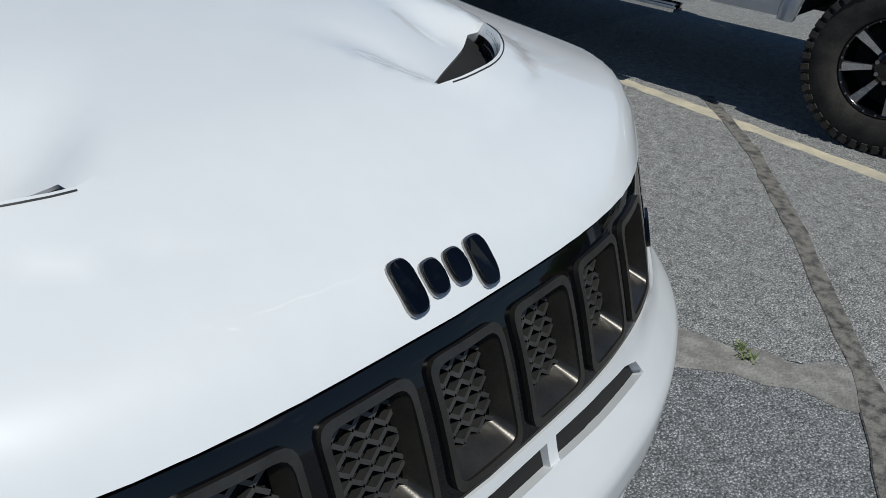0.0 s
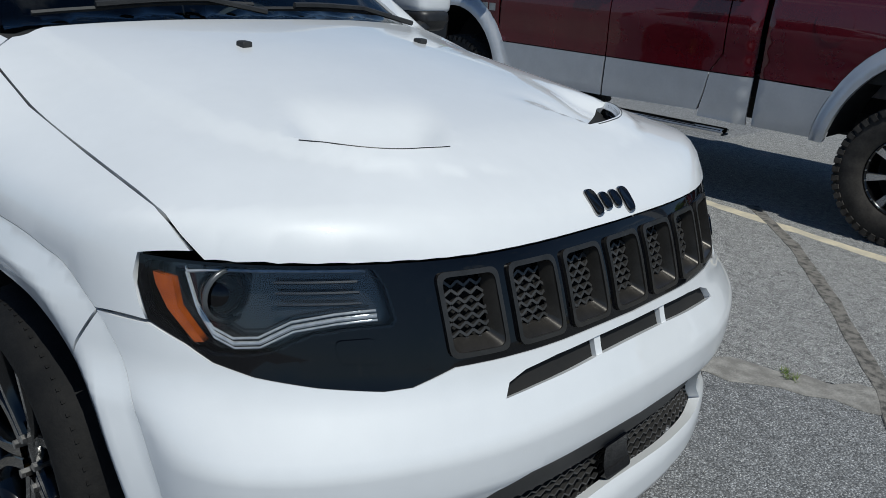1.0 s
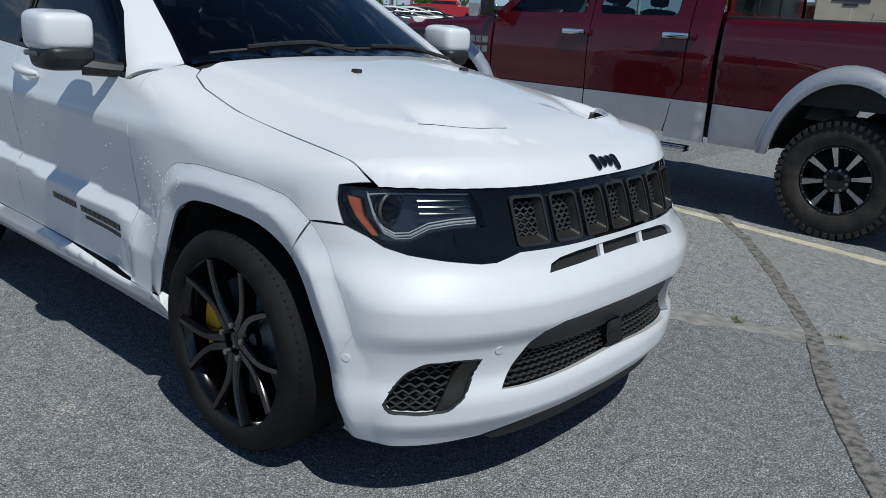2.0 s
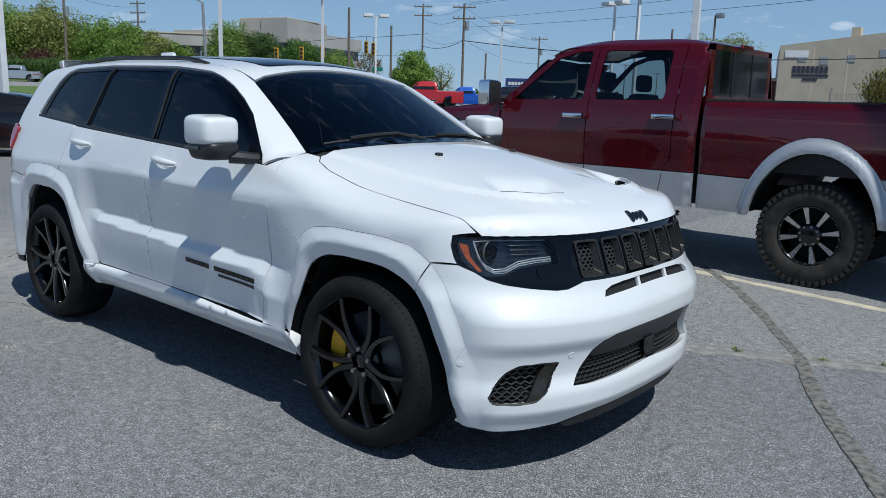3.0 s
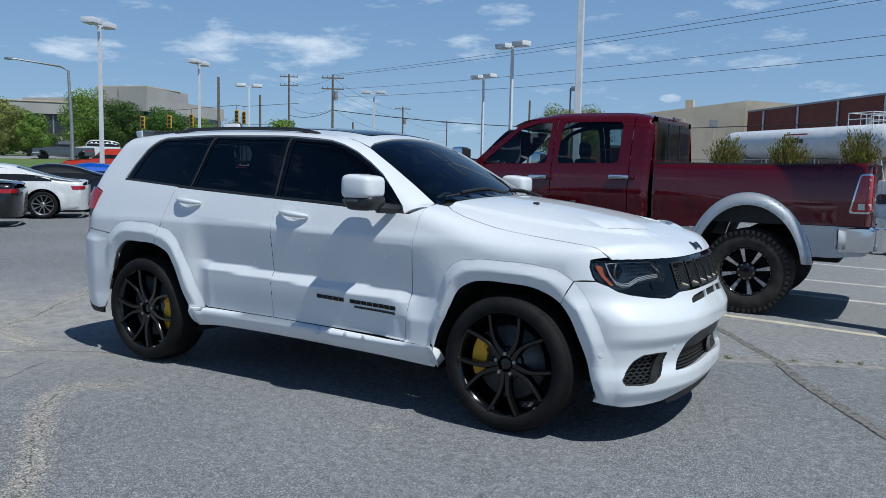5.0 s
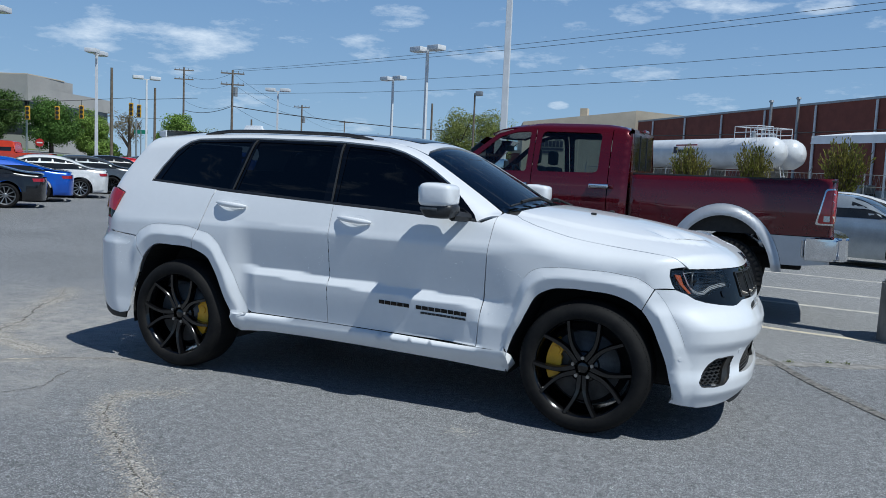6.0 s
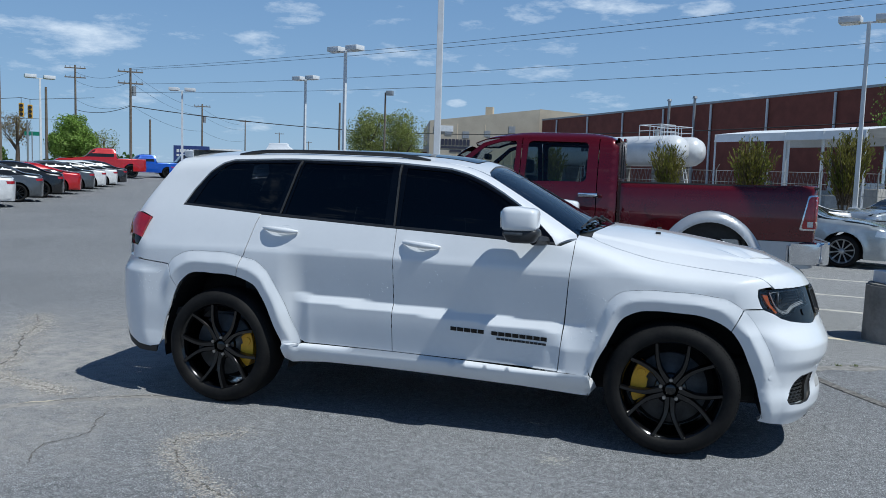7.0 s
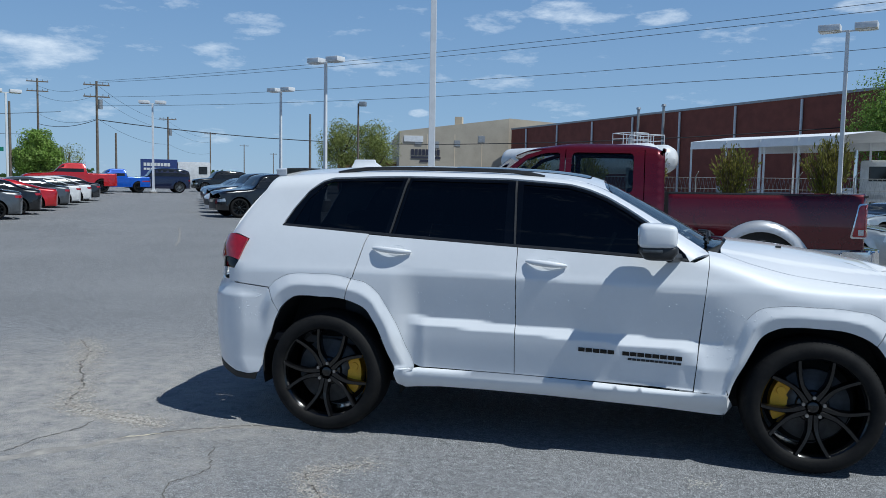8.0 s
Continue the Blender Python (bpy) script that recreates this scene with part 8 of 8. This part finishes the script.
# open white sheds
for x0, y0, x1, y1, z in ((3.8, 44.2, 7.4, 41.1, 4.55), (7.2, 41.1, 10.5, 38.0, 4.56)):
    shed = thing("carport_shed", pose(0, 0, 0), "open white metal carport with a shallow gabled roof", "shed", "open sheds")
    p, q = Vector((x0, y0, 0)), Vector((x1, y1, 0))
    d = (q - p).normalized()
    n = Vector((-d.y, d.x, 0)) * 7
    verts = []
    for e in (p, q):
        verts += [e - n * 0.02 + Vector((0, 0, z - 0.55)), e + Vector((0, 0, z - 0.1)), e + n * 0.5 + Vector((0, 0, z + 0.3)), e + n + Vector((0, 0, z - 0.1)), e + n * 1.02 + Vector((0, 0, z - 0.55))]
    put("roof", verts, [(i, i + 1, i + 6, i + 5) for i in range(4)], SHED, shed, smooth=False)
    for e in (p, q, (p + q) / 2):
        for s in (0.0, 1.0):
            bm = bmesh.new()
            c = e + n * s
            box(bm, c.x - 0.05, c.x + 0.05, c.y - 0.05, c.y + 0.05, 0, z - 0.1)
            part("post", bm, SHED, shed)
    rnd = random.Random(int(x0 * 10))
    for k in range(5):
        c = p + (q - p) * rnd.uniform(0.1, 0.9) + n * rnd.uniform(0.3, 0.8)
        w = rnd.uniform(0.6, 1.2)
        cr = thing("stored_crate", pose(c.x, c.y, 0, 0, 0, rnd.uniform(0, 90)), "stored metal crate under an open shed", "crate", "stored crates")
        bm = bmesh.new()
        box(bm, -w, w, -0.6, 0.6, 0, rnd.uniform(0.8, 1.9), 0.04)
        part("body", bm, (GREYMETAL, TANK, OFFICE, SATIN)[k % 4], cr)

# ---- parked cars ----
CAR_TOPS = {
    "coupe": ((-2.42, 0.86), (-2.3, 0.98), (-1.85, 1.03), (-1.2, 1.18), (-0.55, 1.36), (-0.1, 1.39), (0.25, 1.34), (0.95, 1.03), (1.6, 0.97), (2.2, 0.84), (2.42, 0.66)),
    "sedan": ((-2.36, 0.86), (-2.25, 1.0), (-1.75, 1.07), (-1.0, 1.37), (-0.4, 1.45), (0.1, 1.43), (0.45, 1.34), (1.05, 1.03), (1.7, 0.96), (2.22, 0.82), (2.38, 0.66)),
    "wagon": ((-2.32, 1.0), (-2.25, 1.35), (-2.1, 1.62), (-1.5, 1.78), (-0.5, 1.83), (0.1, 1.80), (0.4, 1.70), (0.85, 1.22), (1.7, 1.14), (2.15, 1.05), (2.3, 0.8)),
    "pickup": ((-2.9, 1.28), (-1.02, 1.30), (-0.98, 1.34), (-0.9, 1.84), (-0.5, 1.92), (0.1, 1.92), (0.45, 1.82), (1.05, 1.32), (2.3, 1.22), (2.75, 1.05), (2.85, 0.8)),
}
CAR_SPEC = {  # half width, belt height, wheel radius, axles, roof half width, clearance
    "coupe": (0.93, 0.93, 0.35, (-1.37, 1.36), 0.30, 0.2),
    "sedan": (0.91, 0.96, 0.335, (-1.40, 1.38), 0.26, 0.19),
    "wagon": (0.96, 1.18, 0.40, (-1.42, 1.42), 0.16, 0.3),
    "pickup": (1.0, 1.30, 0.44, (-1.85, 1.80), 0.20, 0.42),
}
GLASSDARK = mat("dark_car_glass", (0.012, 0.014, 0.016), 0.05, second=(0.02, 0.022, 0.024), scale=3)
FIRST = {}


def parked_car(kind, colour, x, y, heading, label, wheels=ALLOY, z=0.0, scale=1.0, spokes=10, category="car"):
    z = rise(x, y)
    m = pose(x, y, z, 0, 0, heading) @ Matrix.Scale(scale, 4)
    name = {"coupe": "coupe", "sedan": "sedan", "wagon": "parked_suv", "pickup": "parked_pickup"}[kind]
    if (kind, wheels.name) in FIRST:
        c = copy_thing(FIRST[(kind, wheels.name)], pose(x, y, z, 0, 0, heading))
        c.scale = (scale,) * 3
        c["label"] = label
    else:
        half, belt, wr, axles, lean, clear = CAR_SPEC[kind]
        top = curve(*CAR_TOPS[kind])
        tuck = curve((0.15, 0.08), (0.3, 0.015), (0.55, 0.0), (belt - 0.12, 0.02), (belt, 0.05), (belt + 0.5, 0.05 + lean))
        x0, x1 = CAR_TOPS[kind][0][0], CAR_TOPS[kind][-1][0]

        def f(px, a, pz):
            a = np.abs(a)
            arch = sum(0.03 * ease((wr + 0.17 - np.hypot(px - wx, pz - wr)) / 0.1) for wx in axles)
            w = half - tuck(pz) + arch - 0.04 * ease((np.abs(px) - 1.3) / 1.1)
            ends = smax(px - (x1 - 0.28 * (a / half) ** 3 - 0.06 * np.abs(pz - 0.55)), -px + (x0 + 0.22 * (a / half) ** 3 + 0.06 * np.abs(pz - 0.7)), 0.02)
            return smax(smax(a - w, pz - (top(px) - 0.05 * (a / half) ** 2), 0.12 if kind != "pickup" else 0.05), ends, 0.08)

        s = Shell(f)
        c = thing(name, m, label, category)
        FIRST[(kind, wheels.name)] = c
        w0 = wr + 0.06
        ring = lambda wx: arc(wx, wr, w0, 180, 0, 12)
        lowz = clear
        tops = [(px, float(top(np.array([px]))[0])) for px in np.linspace(x0 + 0.12, x1 - 0.12, 40)]
        for side in (-1, 1):
            edge = [(px, min(pz - 0.03, belt)) for px, pz in tops]
            pts = [(x0 + 0.2, lowz + 0.12)] + [(axles[0] - w0, lowz)] + ring(axles[0]) + [(axles[0] + w0, lowz), (axles[1] - w0, lowz)] + ring(axles[1]) + [(axles[1] + w0, lowz), (x1 - 0.22, lowz + 0.05)] + edge[::-1]
            s.panel("body_side", "side", pts, WHITE, c, side=side, step=0.11, thick=0.03)
            gx = [(px, pz - 0.10) for px, pz in tops if pz - 0.10 > belt + 0.03 and (kind != "pickup" or px > -0.9)]
            if len(gx) > 2:
                loop = [(gx[0][0] + 0.02, belt + 0.02)] + gx + [(gx[-1][0] + 0.12, belt + 0.02)]
                s.panel("side_window", "side", loop, GLASSDARK, c, side=side, step=0.12, off=-0.004, thick=0)
                up = [(px, pz - 0.015) for px, pz in tops if pz > belt + 0.04]
                s.panel("roof_side", "side", [(up[0][0], belt)] + up + [(up[-1][0], belt)], WHITE, c, side=side, step=0.12, off=-0.008, thick=0)
            for wx in axles:
                plain_wheel(c, wx, side * (half - 0.01), side, wr, 0.22, wr * 0.72, spokes, wheels, spoke_w=0.014)
            xr = x0 + 0.16
            zr = min(belt, 1.05) - 0.12
            s.panel("tail_light", "tail", [(side * -0.58, zr - 0.06), (side * -0.88, zr - 0.07), (side * -0.90, zr + 0.02), (side * -0.58, zr + 0.03)], REDLENS, c, step=0.05, off=0.006, thick=0.01)
            s.panel("head_light", "nose", [(side * -0.55, 0.62), (side * -0.95, 0.66), (side * -0.92, 0.78), (side * -0.55, 0.72)], CLEARBAR, c, step=0.06, off=0.006, thick=0.01)
        cut = half - 0.14
        zone = lambda a, b, w: [(a, -w), ((a + b) / 2, -w), (b, -w), (b, w), ((a + b) / 2, w), (a, w)]
        s.panel("top", "top", [(x0 + 0.1, -cut * 0.85), (x0 + 0.4, -cut), (x1 - 0.5, -cut), (x1 - 0.12, -cut * 0.75), (x1 - 0.05, 0), (x1 - 0.12, cut * 0.75), (x1 - 0.5, cut), (x0 + 0.4, cut), (x0 + 0.1, cut * 0.85), (x0 + 0.05, 0)], WHITE, c, step=0.10, thick=0)
        peak = max(p[1] for p in CAR_TOPS[kind])
        front = [px for px, pz in tops if px > 0 and belt + 0.06 < pz < peak - 0.06]
        back = [px for px, pz in tops if px < -0.5 and belt + 0.06 < pz < peak - 0.06 and (kind != "pickup" or px > -1.0)]
        for name2, zone_x in (("windscreen", front), ("back_window", back)):
            if len(zone_x) > 1:
                s.panel(name2, "top", zone(zone_x[0], zone_x[-1], half - 0.30), GLASSDARK, c, step=0.1, off=0.004, thick=0)
        s.panel("front_end", "nose", [(-1.02, lowz), (1.02, lowz), (1.02, 0.78), (-1.02, 0.78)], WHITE, c, step=0.1, thick=0)
        s.panel("grille", "nose", [(-0.42, 0.36), (0.42, 0.36), (0.42, 0.62), (-0.42, 0.62)], SATIN, c, step=0.1, off=0.006, thick=0)
        s.panel("rear_end", "tail", [(-1.02, lowz + 0.02), (1.02, lowz + 0.02), (1.02, min(belt, 1.2) - 0.08), (-1.02, min(belt, 1.2) - 0.08)], WHITE, c, step=0.1, thick=0)
        bm = bmesh.new()
        box(bm, x0 + 0.3, x1 - 0.3, -half + 0.25, half - 0.25, clear, clear + 0.2)
        part("underbody", bm, DARK, c)
        for wx in axles:
            for side in (-1, 1):
                bm = bmesh.new()
                lo = [bm.verts.new((px, side * (half - 0.05), pz)) for px, pz in arc(wx, wr, w0, -5, 185, 10)]
                hi = [bm.verts.new((px, side * 0.35, pz)) for px, pz in arc(wx, wr, w0, -5, 185, 10)]
                for i in range(10):
                    bm.faces.new((lo[i], lo[i + 1], hi[i + 1], hi[i]))
                part("wheel_housing", bm, DARK, c)
        for o in c.children:
            if o.name.split(".")[0] in ("body_side", "roof_side", "top", "front_end", "rear_end"):
                o.material_slots[0].link = "OBJECT"
    for o in c.children:
        if o.name.split(".")[0] in ("body_side", "roof_side", "top", "front_end", "rear_end"):
            o.material_slots[0].link = "OBJECT"
            o.material_slots[0].material = colour
    return c


P_WHITE = paint("car_white", (0.72, 0.72, 0.71), 0.0)
P_BLACK = paint("car_black", (0.008, 0.008, 0.009))
P_BLUE = paint("car_blue", (0.01, 0.09, 0.50))
P_GREY = paint("car_grey", (0.10, 0.11, 0.12), 0.4)
P_DARK = paint("car_charcoal", (0.035, 0.037, 0.042), 0.3)
P_RED = paint("car_red", (0.50, 0.012, 0.015))
P_ORANGE = paint("car_orange_red", (0.62, 0.05, 0.012))
P_SILVER = paint("car_silver", (0.42, 0.46, 0.48), 0.5)
P_NAVY = paint("car_navy", (0.008, 0.012, 0.045))


def from_wheel(wx, wy, heading, lx, ly):
    """The car's place from where one of its wheels stands."""
    c, s = math.cos(radians(heading)), math.sin(radians(heading))
    return wx - (c * lx - s * ly), wy - (s * lx + c * ly)


ROW = [("coupe", P_RED, -13.4, 1.0, "red coupe parked in a row", RIM), ("coupe", P_BLACK, -13.9, 4.6, "black coupe parked in a row", RIM), ("coupe", P_WHITE, -15.5, 7.4, "white coupe with silver mesh wheels parked in a row", ALLOY),
       ("coupe", P_BLACK, -17, 10.1, "black coupe with silver mesh wheels parked in a row", ALLOY), ("coupe", P_BLUE, -18.7, 12.6, "bright blue coupe parked in a row", ALLOY), ("sedan", P_WHITE, -19.7, 15.1, "white sedan parked in a row", ALLOY),
       ("sedan", P_GREY, -21.3, 18.1, "grey sedan parked in a row", RIM), ("sedan", P_BLACK, -22.9, 21.0, "black sedan parked in a row", RIM), ("coupe", P_RED, -24.4, 23.7, "red coupe with bright wheels parked in a row", ALLOY),
       ("sedan", P_GREY, -25.9, 26.5, "grey sedan parked in a row", ALLOY), ("sedan", P_WHITE, -27.3, 29.1, "white sedan parked in a row", ALLOY), ("sedan", P_WHITE, -28.7, 31.8, "white sedan parked in a row", ALLOY), ("sedan", P_DARK, -30.2, 34.6, "charcoal sedan parked in a row", ALLOY)]
for kind, col, wx, wy, label, wm in ROW:
    x, y = from_wheel(wx, wy, 230, -1.38, 0.92)
    tagged(parked_car(kind, col, x, y, 230, label, wm), group="cars in the near row")
for k, (kind, col, wx, wy, label) in enumerate((("wagon", P_BLACK, -15.1, 24.3, "black sport utility vehicle parked in a row"), ("sedan", P_WHITE, -16.9, 27.2, "white sedan parked in the far row"), ("wagon", P_DARK, -18.6, 30.2, "charcoal sport utility vehicle in a row"), ("sedan", P_BLACK, -20.4, 33.2, "black sedan parked in the far row"), ("sedan", P_DARK, -22.1, 36.1, "charcoal sedan parked in the far row"), ("sedan", P_GREY, -23.9, 39.0, "grey sedan parked in the far row"), ("sedan", P_DARK, -25.6, 42.0, "charcoal sedan parked in the far row"))):
    x, y = from_wheel(wx, wy, 226, 1.38, 0.92)
    tagged(parked_car(kind, col, x, y, 226, label, RIM), group="cars in the far row")
parked_car("pickup", P_RED, -38.0, 43.2, 224, "bright red off-road pickup at the lot's end", RIM, scale=1.08, category="truck")
parked_car("pickup", P_BLUE, -37.8, 47.8, 224, "blue pickup at the lot's end", RIM, scale=0.92, category="truck")
parked_car("wagon", P_NAVY, -36.6, 51.8, 222, "dark blue boxy off-road vehicle", ALLOY, scale=1.08)
parked_car("wagon", P_BLACK, -35.4, 59.6, 222, "black boxy off-road vehicle", ALLOY, scale=1.05)
parked_car("pickup", P_ORANGE, -38.2, 26.7, 217, "orange-red pickup standing by the road", RIM, category="truck")
parked_car("pickup", P_GREY, -69.6, 44.8, 232, "grey pickup on the road by the bank", RIM, category="truck")
parked_car("wagon", P_WHITE, -71.0, 49.2, 236, "white van on the road by the bank", ALLOY, scale=1.15, category="van")
parked_car("pickup", P_SILVER, -93.4, 35.6, 232, "silver pickup on the road by the bank", ALLOY, category="truck")
sx, sy = from_wheel(4.75, 11.7, -17, 1.38, -0.8)
parked_car("sedan", P_SILVER, sx, sy, -17, "pale silver-blue roadster with thin-spoke wheels", ALLOY, scale=0.98)
parked_car("coupe", P_SILVER, 8.7, 23.3, 215, "silver sports coupe parked across the lot", RIM, scale=0.95)
parked_car("pickup", P_NAVY, 10.4, 17.2, 255, "dark blue pickup with a chrome grille", RIM, category="truck")
parked_car("sedan", P_WHITE, 3.4, 16.4, 190, "white sedan parked behind the pickup", ALLOY)

# blue box truck and white step van at the lot's end
van = thing("box_truck", pose(-52.1, 78.0, 0.81, 0, 0, 33) @ Matrix.Scale(0.87, 4), "blue box truck with a white cab", "truck")
TRUCKBLUE = paint("box_blue", (0.015, 0.03, 0.16), 0.0)
bm = bmesh.new()
box(bm, -3.4, 1.2, -1.2, 1.2, 0.75, 3.75, 0.05)
part("cargo_box", bm, TRUCKBLUE, van)
bm = bmesh.new()
box(bm, 1.22, 5.4, -1.15, 1.15, 0.7, 3.5, 0.12)
part("cab", bm, P_WHITE, van, smooth=True)
bm = bmesh.new()
box(bm, 5.36, 5.43, -1.0, 1.0, 1.9, 3.0, 0.02)
part("windscreen", bm, GLASSDARK, van)
bm = bmesh.new()
box(bm, 3.9, 5.0, -1.18, -1.14, 1.9, 2.9, 0.01)
part("side_window", bm, GLASSDARK, van)
for z0, x0, n in ((2.85, -3.0, 8), (2.35, -3.0, 7)):
    for k in range(n):
        bm = bmesh.new()
        box(bm, x0 + k * 0.42, x0 + k * 0.42 + 0.33, -1.225, -1.195, z0, z0 + (0.42 if n == 8 else 0.26))
        part("lettering_bar", bm, P_WHITE, van)
for x in (-2.2, 4.2):
    for s in (-1, 1):
        plain_wheel(van, x, s * 1.15, s, 0.45, 0.28, 0.28, 6, ALLOY)
# white work truck by the sheds
wt = thing("work_truck", pose(14.6, 45.6, 0, 0, 0, -20) @ Matrix.Scale(1.2, 4), "white work truck cab beside the sheds", "truck")
bm = bmesh.new()
box(bm, -3.5, 0.2, -1.1, 1.1, 0.9, 1.3, 0.05)
box(bm, -0.9, 0.9, -1.1, 1.1, 0.9, 2.9, 0.15)
box(bm, 0.8, 2.4, -0.95, 0.95, 0.8, 1.8, 0.2)
part("body", bm, P_WHITE, wt, smooth=True)
bm = bmesh.new()
box(bm, -0.5, 0.5, -1.13, -1.09, 1.9, 2.6, 0.02)
part("side_window", bm, GLASSDARK, wt)
bm = bmesh.new()
cyl(bm, (-1.1, -0.8, 1.0), (-1.1, -0.8, 3.4), 0.09, 0.09, 10)
part("exhaust_pipe", bm, CHROME, wt)
for x in (-2.6, 1.5):
    for s in (-1, 1):
        plain_wheel(wt, x, s * 1.1, s, 0.5, 0.3, 0.3, 6, ALLOY)
